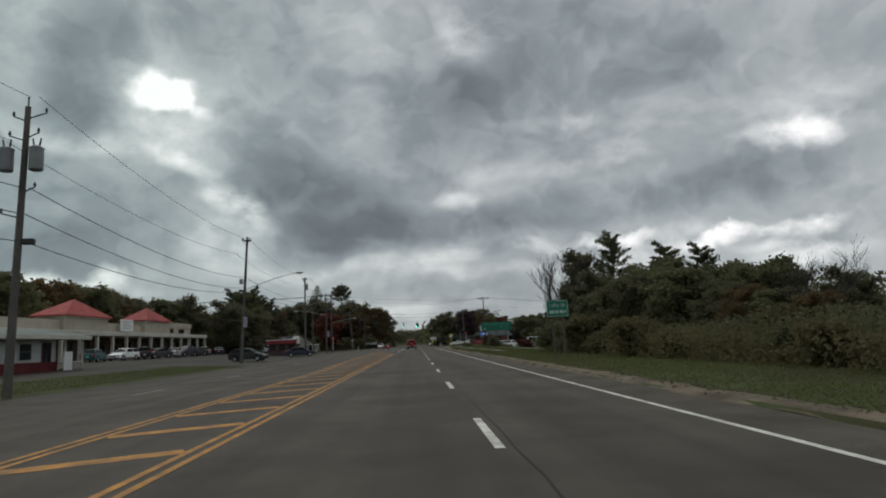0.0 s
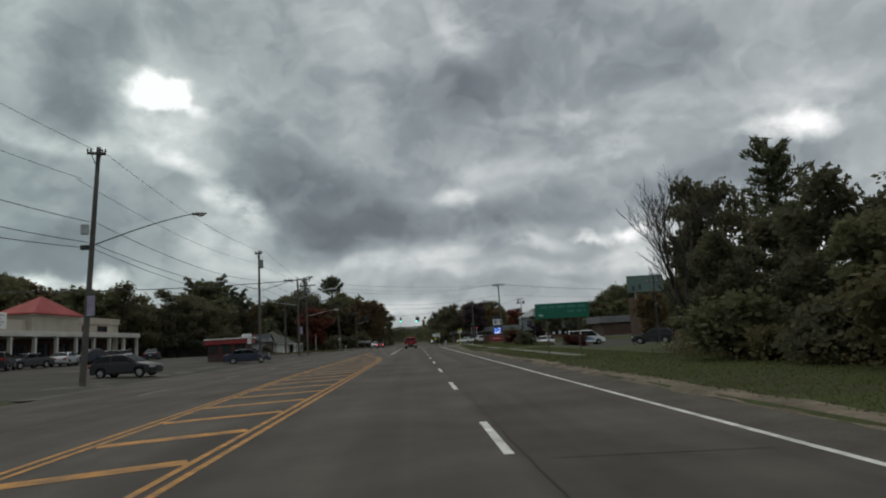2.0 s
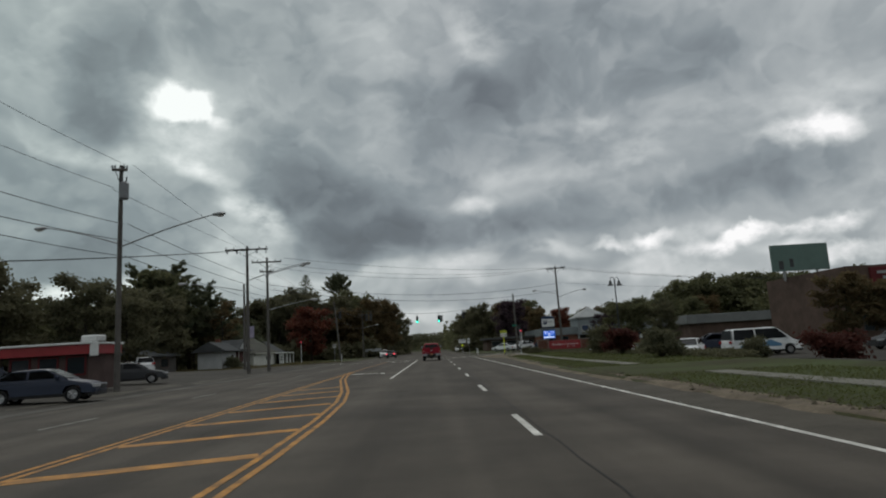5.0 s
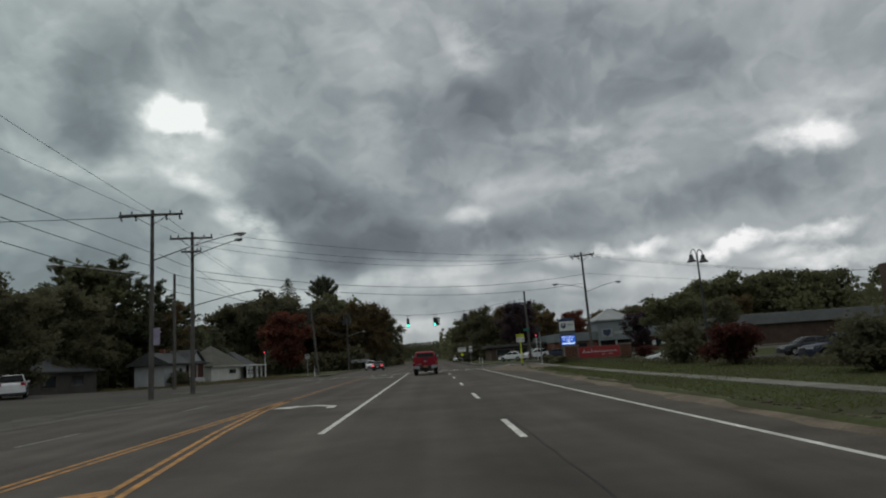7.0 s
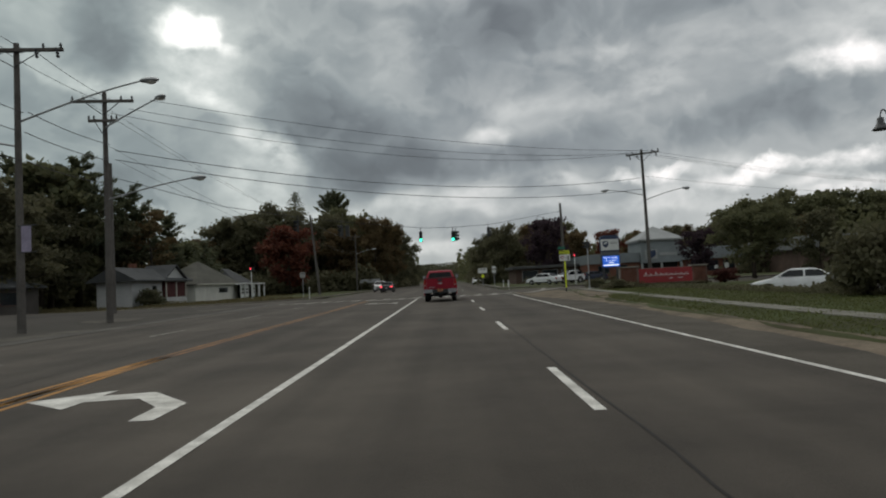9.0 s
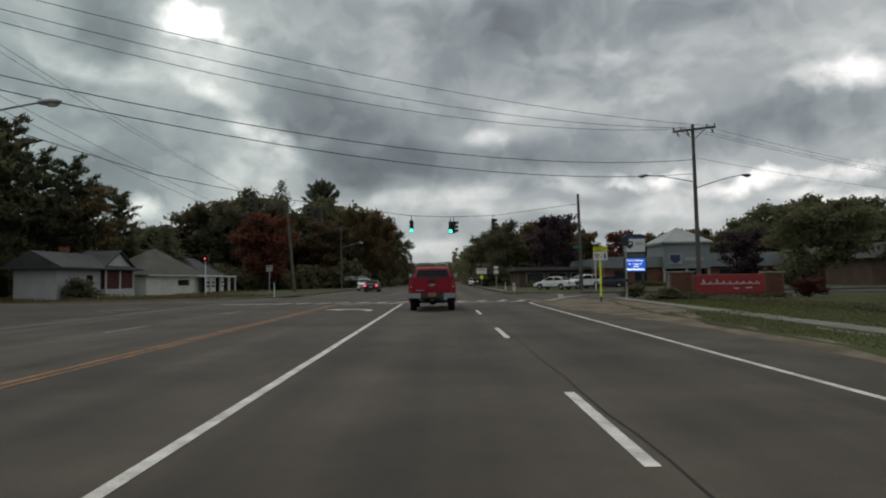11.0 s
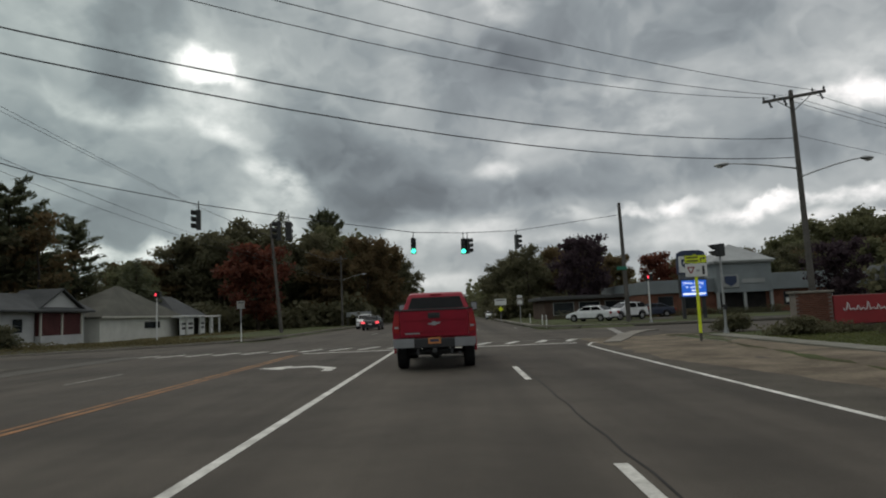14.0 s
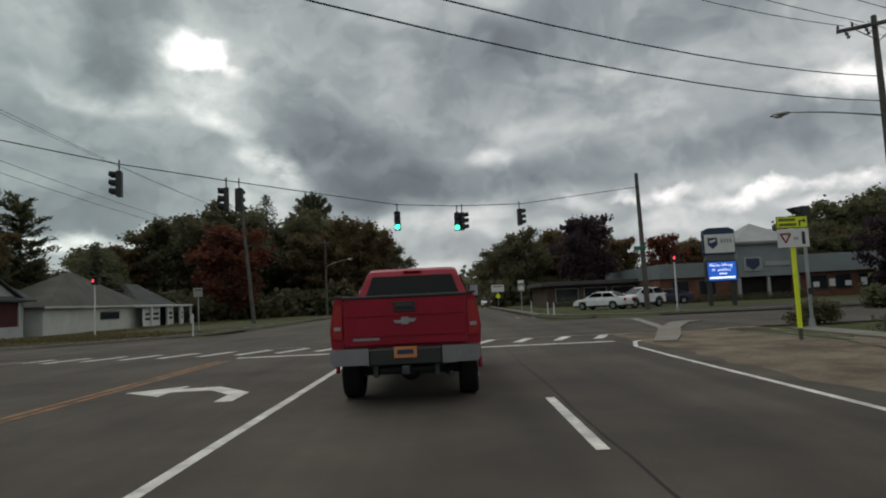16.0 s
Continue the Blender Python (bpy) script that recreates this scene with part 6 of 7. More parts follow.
window(h3, "x", 150, 152.4, 1.0, 2.2, -36.0, SHADEWALL)
window(h3, "x", 155, 157.4, 1.0, 2.2, -36.0, SHADEWALL)

# pharmacy
ph = thing("pharmacy_building", "grey and brick pharmacy with a square corner tower", "shop building")
part("wall", bx(21.3, 62, 200.2, 222, 0, 2.5), BRICK, ph, "brown brick lower wall")
part("upper_wall", bx(21.2, 28.8, 199.9, 222, 2.5, 3.95, bevel=0.02), PHGREY, ph)
part("fascia", bx(34.8, 62, 199.7, 222, 2.5, 4.3, bevel=0.02), PHGREY, ph)
tw = part("tower", bx(28.8, 34.8, 199.2, 206, 2.3, 5.75, bevel=0.02), PHGREY, ph, "square grey entrance tower")
part("tower_roof", hip_roof(28.8, 34.8, 199.2, 206, 5.8, 2.1, 0.35, 0.05), PALEGREY, tw, "pale metal hip roof")
part("cornice", bx(28.5, 35.1, 198.95, 206.2, 5.5, 5.75, bevel=0.03), PALEGREY, tw)
part("logo_plate", bx(29.35, 31.15, 199.10, 199.19, 2.85, 4.25, bevel=0.02), PALEGREY, tw, "pale square emblem plate")
part("logo_shield", pr([(29.6, 4.1), (30.9, 4.1), (30.9, 3.4), (30.25, 2.95), (29.6, 3.4)], 199.06, 199.10, "y"), NAVY, tw, "dark shield-shaped emblem")
part("writing_bar", bx(31.5, 34.0, 199.12, 199.19, 3.3, 3.75), PALEGREY, tw)
# flat near-black panel painted as the shade within the doorway
part("entrance", bx(29.3, 34.3, 199.9, 200.3, 0.05, 2.3), DARKGAP, ph)
for x in (22.5, 25.2, 36.4, 38.8, 41.2, 43.6, 46.0, 48.4, 51):
    window(ph, "y", x, x + 1.7, 0.7, 2.2, 200.2, DARKSTEEL, 1, -1)
for x in (28.9, 31.8, 34.7):
    part("column", bx(x - 0.14, x + 0.14, 199.3, 199.6, 0, 2.4), PALEGREY, ph)
for k in range(7):
    ob = part("notice", bx(36.6 + 1.6 * k, 37.2 + 1.6 * k, 200.10, 200.13, 1.0, 1.5 + 0.25 * (k % 2)), SIGNWHITE, ph, "white notice in the window")
# low grey shops behind the eastern lot
sh = thing("grey_shop_building", "long low shop building with a pale grey roof", "shop building")
part("wall", bx(45, 75, 183, 198, 0, 2.9), SHADEWALL, sh)
part("roof", bx(44.4, 75.6, 182.4, 198.6, 2.9, 4.5, bevel=0.05), mat("grey_mansard", (0.17, 0.175, 0.175), 0.8, 0, 0.15, 0.6, 14, 0.1), sh, "pale grey flat mansard roof")
rs = thing("brown_store", "brown brick store with a red sign band", "shop building")
part("wall", bx(38, 56, 128, 142, -0.6, 6.6), SHADEWALL, rs)
part("sign_band", bx(40.2, 47.5, 127.75, 128.0, 4.4, 6.4, bevel=0.03), MAROON, rs, "dull red sign band")
for k in range(3):
    part("writing_bar", bx(40.8 + 0.5 * k, 45.6 - 0.6 * k, 127.72, 127.75, 5.75 - 0.5 * k, 6.0 - 0.5 * k), PALEGREY, rs)
part("awning", pr([(127.0, 2.9), (128.0, 3.7), (128.0, 2.9)], 38.5, 55.5, "x"), OLIVEROOF, rs)
for x in (39, 42.4, 45.8, 49.2):
    window(rs, "y", x, x + 2.8, 0.6, 2.7, 128.0, DARKSTEEL, 1, -1)
# low dark shops across the far lot
fs = thing("far_store", "long low dark store across the far lot", "shop building")
part("wall", bx(11, 27.5, 208, 220, 0, 2.4), SHADEWALL, fs)
part("roof", bx(10.4, 28.1, 207.2, 220.5, 2.4, 2.85, bevel=0.04), mat("far_store_roof", (0.075, 0.075, 0.075), 0.85, 0, 0.2, 0.6, 14, 0.1), fs)
for x in (12, 15.2, 18.4, 21.6):
    window(fs, "y", x, x + 2.6, 0.5, 2.1, 208.0, PALEGREY, 1, -1)

# ---- vehicles ----
def paint(name, base, metal=0.25, rough=0.45):
    m = mat(name, base, rough, metal, 0.12, 1.5, 60, 0.0, coat=0.08)
    m.node_tree.nodes["Principled BSDF"].inputs["Specular IOR Level"].default_value = 0.3
    return m


P_RED = paint("red_car_paint", (0.25, 0.006, 0.021), 0.1)
P_WHITE = paint("white_car_paint", (0.66, 0.67, 0.68), 0.0)
P_BLACK = paint("black_car_paint", (0.010, 0.011, 0.013), 0.0)
P_GREY = paint("dark_grey_car_paint", (0.030, 0.032, 0.036), 0.2)
P_SILVER = paint("silver_car_paint", (0.38, 0.39, 0.40), 0.6)
P_BLUE = paint("dark_blue_car_paint", (0.014, 0.020, 0.040), 0.1)
P_TEAL = paint("teal_car_paint", (0.012, 0.075, 0.080), 0.3)


def wheel(parent, x, y, r, w=0.22):
    bm = bmesh.new()
    n = 20
    rings = []
    for dx, k in ((-w / 2, 0.62), (-w / 2, 0.93), (-w / 2 + 0.04, 1.0), (w / 2 - 0.04, 1.0), (w / 2, 0.93), (w / 2, 0.62)):
        rings.append([bm.verts.new((x + dx, y + r * k * math.cos(2 * math.pi * i / n), r + r * k * math.sin(2 * math.pi * i / n))) for i in range(n)])
    for a, b in zip(rings, rings[1:]):
        for i in range(n):
            bm.faces.new((a[i], a[(i + 1) % n], b[(i + 1) % n], b[i]))
    bmesh.ops.recalc_face_normals(bm, faces=bm.faces[:])
    t = part("wheel", bm, TYRE, parent, "black rubber tyre")
    side = 1 if x > 0 else -1
    bm = bmesh.new()
    xo = x + side * (w / 2 - 0.04)
    rod(bm, (x - side * w * 0.3, y, r), (xo, y, r), r * 0.63, r * 0.63, 18)
    for k in range(5):
        a = 2 * math.pi * k / 5
        d = Vector((0, math.cos(a), math.sin(a)))
        rod(bm, Vector((xo + side * 0.015, y, r)) + d * r * 0.1, Vector((xo + side * 0.01, y, r)) + d * r * 0.6, 0.035, 0.045, 5)
    part("rim", bm, RIM, t)
    return t


SHAPES = {
    # length, width, lower body outline (y from the tail to the nose, z), cabin outline, wheel radius, wheelbase centre and half
    "sedan": (4.7, 1.8, [(-2.35, 0.35), (-2.35, 0.75), (-2.25, 0.98), (-1.5, 1.02), (1.0, 0.98), (2.05, 0.78), (2.33, 0.62), (2.35, 0.35)],
              [(-1.75, 1.0), (-1.0, 1.42), (0.25, 1.45), (1.15, 0.97)], 0.32, 0.02, 1.36),
    "suv": (4.6, 1.85, [(-2.3, 0.42), (-2.3, 0.95), (-2.2, 1.06), (-1.5, 1.08), (1.0, 1.07), (1.95, 0.98), (2.26, 0.80), (2.3, 0.42)],
            [(-2.15, 1.06), (-1.70, 1.60), (-0.05, 1.66), (1.12, 1.06)], 0.36, 0.0, 1.34),
    "hatch": (4.2, 1.76, [(-2.1, 0.35), (-2.1, 0.85), (-1.98, 1.0), (-1.2, 1.02), (0.9, 0.98), (1.85, 0.78), (2.08, 0.6), (2.1, 0.35)],
              [(-1.95, 1.0), (-1.5, 1.44), (0.1, 1.48), (1.0, 0.97)], 0.31, 0.0, 1.28),
    "wagon": (4.75, 1.78, [(-2.37, 0.35), (-2.37, 0.85), (-2.3, 1.0), (-1.2, 1.02), (1.0, 0.98), (2.05, 0.8), (2.35, 0.62), (2.37, 0.35)],
              [(-2.2, 1.0), (-1.85, 1.48), (0.2, 1.52), (1.1, 0.97)], 0.33, 0.0, 1.36),
    "van": (5.0, 1.98, [(-2.5, 0.35), (-2.5, 1.05), (-2.45, 1.12), (1.2, 1.12), (1.8, 1.05), (2.4, 0.85), (2.5, 0.6), (2.5, 0.35)],
            [(-2.42, 1.1), (-2.25, 1.86), (0.75, 1.9), (1.75, 1.06)], 0.34, 0.0, 1.5),
}


def rounded(outline, first, last, r):
    """Takes the corners first..last of an outline off with two short chords each."""
    out = []
    n = len(outline)
    for i, q in enumerate(outline):
        if not first <= i <= last:
            out.append(q)
            continue
        b, a, c = Vector(q), Vector(outline[i - 1]), Vector(outline[(i + 1) % n])
        ra, rc = min(r, (a - b).length * 0.4), min(r, (c - b).length * 0.4)
        p0, p2 = b + (a - b).normalized() * ra, b + (c - b).normalized() * rc
        out += [tuple(p0), tuple(p0 * 0.25 + b * 0.5 + p2 * 0.25), tuple(p2)]
    return out


def loft(outline, half, inset, z_low, z_top, taper=0.0):
    """A body drawn out across the car: its flanks lean in by inset towards the top, its sides are rounded and it narrows by taper towards both ends."""
    bm = bmesh.new()
    long = max(abs(y) for y, _ in outline)
    cols = []
    for s, drop in ((-1.0, 1.0), (-0.97, 0.45), (-0.9, 0.16), (-0.7, 0.05), (0.0, 0.0), (0.7, 0.05), (0.9, 0.16), (0.97, 0.45), (1.0, 1.0)):
        col = []
        for y, z in outline:
            f = (z - z_low) / max(1e-6, z_top - z_low)
            x = s * (half - inset * max(0.0, f)) * (1 - taper * (abs(y) / long) ** 5)
            col.append(bm.verts.new((x, y * (1 - 0.035 * s * s * (abs(y) / long) ** 2), z - drop * 0.055 * (1 if f > 0.45 else -0.3))))
        cols.append(col)
    n = len(outline)
    for a, b in zip(cols, cols[1:]):
        for i in range(n):
            bm.faces.new((a[i], a[(i + 1) % n], b[(i + 1) % n], b[i]))
    bm.faces.new(cols[0])
    bm.faces.new(cols[-1][::-1])
    bmesh.ops.recalc_face_normals(bm, faces=bm.faces[:])
    return bm


def arches(outline, centres, r):
    """Cuts wheel arches into the sill of a lower-body outline (tail to nose along the top, so the sill runs back)."""
    z0 = outline[-1][1]
    sill = []
    for c in sorted(centres, reverse=True):
        sill.append((c + r, z0))
        for k in range(1, 8):
            a = math.pi * k / 8
            sill.append((c + r * math.cos(a), z0 + r * 1.12 * math.sin(a)))
        sill.append((c - r, z0))
    return outline + sill


def bow(half, end, out, z0, z1, s0, s1, over):
    """A panel that follows the rounded nose (out 1) or tail (out -1), between the shares s0 and s1 of the half width."""
    ss = [s0 + (s1 - s0) * k / 10 for k in range(11)]
    outer = [(half * 0.93 * q, out * (end + over - 0.17 * abs(q) ** 4)) for q in ss]
    inner = [(half * 0.90 * q, out * (end - 0.30 - 0.10 * abs(q) ** 4)) for q in reversed(ss)]
    return pr(outer + inner, z0, z1, "z")


def make_car(kind, colour, label, lit=False, nose_light=False):
    length, width, low, cab, wr, wc, wh = SHAPES[kind]
    t = thing("car", label, {"suv": "SUV", "van": "van", "sedan": "car", "hatch": "car", "wagon": "car"}[kind])
    half = width / 2
    part("body", loft(arches(rounded(low, 1, len(low) - 2, 0.14), (wc - wh, wc + wh), wr * 1.18), half, 0.07, 0.35, max(z for _, z in low), 0.10), colour, t, smooth="creased")
    part("sill", bx(-half + 0.07, half - 0.07, wc - wh, wc + wh, 0.24, 0.42, bevel=0.03), BLACKPL, t)
    zc0, zc1 = min(z for _, z in cab), max(z for _, z in cab)
    part("cabin", loft(rounded([(cab[0][0], zc0 - 0.12)] + cab + [(cab[-1][0], zc0 - 0.12)], 2, 3, 0.22), half - 0.08, 0.2, zc0, zc1), colour, t, smooth="creased")
    # glass, a little proud of the cabin
    (r0, z0), (r1, z1), (f1, z2), (f0, z3) = cab
    lean = 0.2
    for s in (-1, 1):
        def side(y, z):
            f = (z - zc0) / (zc1 - zc0)
            return (s * (half - 0.08 - lean * f + 0.012), y, z)
        top, bot = zc1 - 0.1, zc0 + 0.06

        def at(y0, y1, zz):
            return y0 + (y1 - y0) * (zz - zc0) / (zc1 - zc0)
        mid = (r1 + f1) / 2
        for ya0, ya1, yb0, yb1 in ((at(r0, r1, bot) + 0.16, at(r0, r1, top) + 0.12, mid - 0.05, mid - 0.05), (mid + 0.05, mid + 0.05, at(f0, f1, bot) - 0.16, at(f0, f1, top) - 0.10)):
            g = bmesh.new()
            g.faces.new([g.verts.new(side(*q)) for q in ((ya0, bot), (yb0, bot), (yb1, top), (ya1, top))])
            bmesh.ops.solidify(g, geom=g.faces[:], thickness=0.006)
            part("side_window", g, CARGLASS, t)
    for (ya, za), (yb, zb), nm, out in (((r0, zc0), (r1, zc1), "rear_window", -1), ((f0, zc0), (f1, zc1), "windscreen", 1)):
        g = bmesh.new()
        a, b = 0.08, 0.86
        ya1, za1, yb1, zb1 = ya + (yb - ya) * a, za + (zb - za) * a, ya + (yb - ya) * b, za + (zb - za) * b
        w0, w1 = half - 0.15, half - 0.31
        o = 0.018
        g.faces.new([g.verts.new(q) for q in ((-w0, ya1 + out * o, za1 + o), (w0, ya1 + out * o, za1 + o), (w1, yb1 + out * o, zb1 + o), (-w1, yb1 + out * o, zb1 + o))])
        bmesh.ops.solidify(g, geom=g.faces[:], thickness=0.006)
        part(nm, g, CARGLASS, t)
    for s in (-1, 1):
        for y in (wc - wh, wc + wh):
            wheel(t, s * (half - 0.12), y, wr)
        part("mirror", bx(s * (half + 0.02) - 0.09, s * (half + 0.02) + 0.09, f0 - 0.45, f0 - 0.33, zc0 + 0.02, zc0 + 0.16, bevel=0.02), colour, t)
        ztail = 0.78 if kind in ("sedan", "hatch", "wagon") else 0.98
        part("tail_light", bx(s * (half - 0.2) - 0.17, s * (half - 0.2) + 0.15, -length / 2 - 0.012, -length / 2 + 0.08, ztail - 0.1, ztail + 0.1, bevel=0.02), TAILLIT if lit else TAILRED, t)
    tall = kind in ("suv", "van")
    end = length / 2
    lamp = mat("headlamp_on", (0.7, 0.7, 0.65), 0.2, 0, 0.05, 3, 20, 0, glow=(1.0, 0.93, 0.75, 2.5)) if nose_light else HEADLAMP
    zl = 0.76 if tall else 0.58
    for s0, s1 in ((-0.97, -0.50), (0.50, 0.97)):
        part("headlight", bow(half, end, 1, zl, zl + 0.13, s0, s1, 0.022), lamp, t)
    part("grille", bow(half, end, 1, zl - 0.10, zl + 0.08, -0.46, 0.46, 0.016), BLACKPL, t)
    front = part("bumper", bow(half, end, 1, 0.36, zl - 0.12, -1, 1, 0.03), colour, t)
    part("air_intake", bow(half, end, 1, 0.40, zl - 0.20, -0.66, 0.66, 0.042), BLACKPL, front)
    part("valance", bow(half, end, 1, 0.23, 0.36, -0.97, 0.97, 0.022), BLACKPL, front)
    rear = part("bumper", bow(half, end, -1, 0.40, 0.60, -1, 1, 0.03), colour, t)
    part("valance", bow(half, end, -1, 0.25, 0.40, -0.97, 0.97, 0.02), BLACKPL, rear)
    if kind == "suv":
        for s in (-1, 1):
            for y in (wc - wh, wc + wh):
                part("arch_cladding", tube(bmesh.new(), [(s * (half - 0.015), y + wr * 1.2 * math.cos(math.pi * k / 10), 0.40 + wr * 1.25 * math.sin(math.pi * k / 10)) for k in range(11)], 0.035, 5), BLACKPL, t)
            part("roof_rail", tube(bmesh.new(), [(s * (half - 0.33), r1 + 0.1, zc1 - 0.03), (s * (half - 0.33), r1 + 0.3, zc1 + 0.035), (s * (half - 0.33), f1 - 0.3, zc1 + 0.035), (s * (half - 0.33), f1, zc1 - 0.03)], 0.018, 5), DARKSTEEL, t)
    part("plate", bx(-0.16, 0.16, -length / 2 - 0.04, -length / 2 - 0.028, 0.58, 0.68), SIGNWHITE, t)
    return t


CARS = {}


def car(kind, colour, x, y, turn, label, z=None, group="", **k):
    """turn: degrees; at 0 the nose points along +y."""
    key = (kind, colour.name, k.get("lit"), k.get("nose_light"))
    m = pose(x, y, rise(x) if z is None else z, 0, 0, turn)
    if key not in CARS:
        CARS[key] = make_car(kind, colour, label, **k)
        CARS[key].matrix_basis = m
        ob = CARS[key]
    else:
        ob = copy_thing(CARS[key], m)
    return tagged(ob, label, group=group)


# the red pickup that waits at the crossing
def make_pickup(x, y):
    """y is that of its rear bumper."""
    t = thing("pickup_truck", "red full-size pickup truck seen from behind, waiting in its lane", "pickup truck", pose(x, y, 0))
    H = 1.02
    bed = [(0.10, 0.62), (0.10, 1.46), (0.16, 1.50), (2.02, 1.50), (2.02, 0.62)]
    bm = bmesh.new()
    for s in (-1, 1):
        flank = [(s * 0.86, 0.70), (s * 0.98, 0.66), (s * (H + 0.01), 0.80), (s * (H + 0.03), 1.05), (s * H, 1.25), (s * 0.985, 1.44), (s * 0.95, 1.50), (s * 0.86, 1.50)]
        prism(bm, flank, 0.10, 2.05, "y")
    box(bm, -0.88, 0.88, 0.14, 2.05, 0.70, 0.86)
    box(bm, -0.88, 0.88, 1.98, 2.05, 0.86, 1.48)
    part("bed", bm, P_RED, t)
    for s in (-1, 1):
        part("bed_rail_cap", bx(s * 0.915 - 0.075, s * 0.915 + 0.075, 0.08, 2.05, 1.495, 1.525, bevel=0.01), BLACKPL, t)
    gate = bmesh.new()
    outline = [(-0.84, 0.84), (0.84, 0.84), (0.85, 1.40), (0.82, 1.475), (-0.82, 1.475), (-0.85, 1.40)]
    prism(gate, outline, 0.045, 0.13, "y")
    tg = part("tailgate", gate, P_RED, t, "red stamped tailgate")
    part("tailgate_cap", bx(-0.86, 0.86, 0.03, 0.15, 1.47, 1.515, bevel=0.012), BLACKPL, tg, "black plastic tailgate cap")
    part("handle_recess", bx(-0.15, 0.15, 0.030, 0.05, 1.28, 1.42, bevel=0.006), BLACKPL, tg)
    part("handle", bx(-0.11, 0.11, 0.012, 0.035, 1.33, 1.385, bevel=0.008), BLACKPL, tg)
    bow = pr([(-0.16, 1.165), (-0.05, 1.165), (-0.05, 1.205), (0.05, 1.205), (0.05, 1.185), (0.16, 1.185), (0.13, 1.135), (0.05, 1.135), (0.05, 1.105), (-0.05, 1.105), (-0.05, 1.125), (-0.13, 1.125)], 0.028, 0.045, "y")
    part("emblem", bow, CHROME, tg, "plain bright cross-shaped emblem")
    part("writing_bar", bx(-0.72, -0.36, 0.036, 0.046, 0.90, 0.935), CHROME, tg)
    crease = bmesh.new()
    box(crease, -0.80, 0.80, 0.030, 0.046, 1.235, 1.25)
    box(crease, -0.80, 0.80, 0.030, 0.046, 0.955, 0.968)
    part("pressing", crease, P_RED, tg)
    for s in (-1, 1):
        bm = pr([(s * 0.872, 0.92), (s * 1.005, 0.94), (s * 1.03, 1.10), (s * 1.0, 1.30), (s * 0.975, 1.40), (s * 0.872, 1.40)], 0.075, 0.32, "y")
        tl = part("tail_light", bm, TAILRED, t, "tall red tail light")
        part("reversing_lens", bx(s * 0.94 - 0.045, s * 0.94 + 0.045, 0.066, 0.076, 1.05, 1.10), RIM, tl)
    for s in (-1, 1):
        bump = bmesh.new()
        prism(bump, [(s * 0.50, 0.58), (s * 0.98, 0.58), (s * 1.02, 0.64), (s * 1.02, 0.80), (s * 0.50, 0.80)], -0.10, 0.10, "y")
        part("bumper_end", bump, CHROME, t, "chrome bumper corner")
    part("bumper_step", bx(-0.5, 0.5, -0.08, 0.10, 0.56, 0.79, bevel=0.02), BLACKPL, t)
    pl = part("plate", bx(-0.155, 0.155, -0.10, -0.082, 0.66, 0.81), mat("amber_plate", (0.52, 0.20, 0.06), 0.5, 0, 0.1, 3, 20, 0), t, "amber number plate with a dark bar")
    part("writing_bar", bx(-0.11, 0.11, -0.106, -0.10, 0.71, 0.77), NAVY, pl)
    hitch = bmesh.new()
    box(hitch, -0.055, 0.055, -0.16, 0.2, 0.44, 0.55, bevel=0.01)
    rod(hitch, (-0.45, 0.18, 0.48), (0.45, 0.18, 0.48), 0.045, None, 8)
    for s in (-1, 1):
        box(hitch, s * 0.42 - 0.03, s * 0.42 + 0.03, 0.0, 0.3, 0.40, 0.6)
    part("tow_hitch", hitch, DARKSTEEL, t)
    under = bmesh.new()
    bmesh.ops.create_uvsphere(under, u_segments=12, v_segments=8, radius=0.17)
    bmesh.ops.translate(under, vec=(0, 0.95, 0.40), verts=under.verts[:])
    rod(under, (-0.8, 0.95, 0.40), (0.8, 0.95, 0.40), 0.07, None, 8)
    box(under, -0.5, -0.38, 0.2, 5.2, 0.5, 0.62)
    box(under, 0.38, 0.5, 0.2, 5.2, 0.5, 0.62)
    part("rear_axle", under, DARKSTEEL, t)
    part("exhaust", rd((0.55, 0.3, 0.42), (0.62, -0.02, 0.41), 0.04, None, 8), DARKSTEEL, t)
    part("spare_tyre", rd((0, 0.7, 0.46), (0, 0.7, 0.62), 0.36, 0.36, 16), TYRE, t)
    # cab
    cab = bmesh.new()
    sect = [(2.10, 0.62), (2.10, 1.50), (2.26, 1.85), (2.34, 1.95), (2.55, 2.00), (3.9, 1.99), (4.75, 1.48), (4.75, 0.62)]
    cab_bm = loft(sect, 0.95, 0.18, 1.45, 2.00)
    cab.free()
    part("cab", cab_bm, P_RED, t)
    nose = loft([(4.70, 0.60), (4.70, 1.47), (5.75, 1.36), (5.88, 1.2), (5.9, 0.60)], 1.0, 0.05, 0.6, 1.47)
    part("bonnet", nose, P_RED, t)
    g = bmesh.new()
    g.faces.new([g.verts.new(q) for q in ((-0.79, 2.085, 1.54), (0.79, 2.085, 1.54), (0.68, 2.215, 1.86), (-0.68, 2.215, 1.86))])
    bmesh.ops.solidify(g, geom=g.faces[:], thickness=0.01)
    rw = part("rear_window", g, CARGLASS, t)
    for x in (-0.26, 0.26):
        part("window_bar", bx(x - 0.012, x + 0.012, 2.085, 2.10, 1.55, 1.57), BLACKPL, rw)
    part("brake_lamp", bx(-0.16, 0.16, 2.28, 2.34, 1.925, 1.955, bevel=0.008), TAILRED, t)
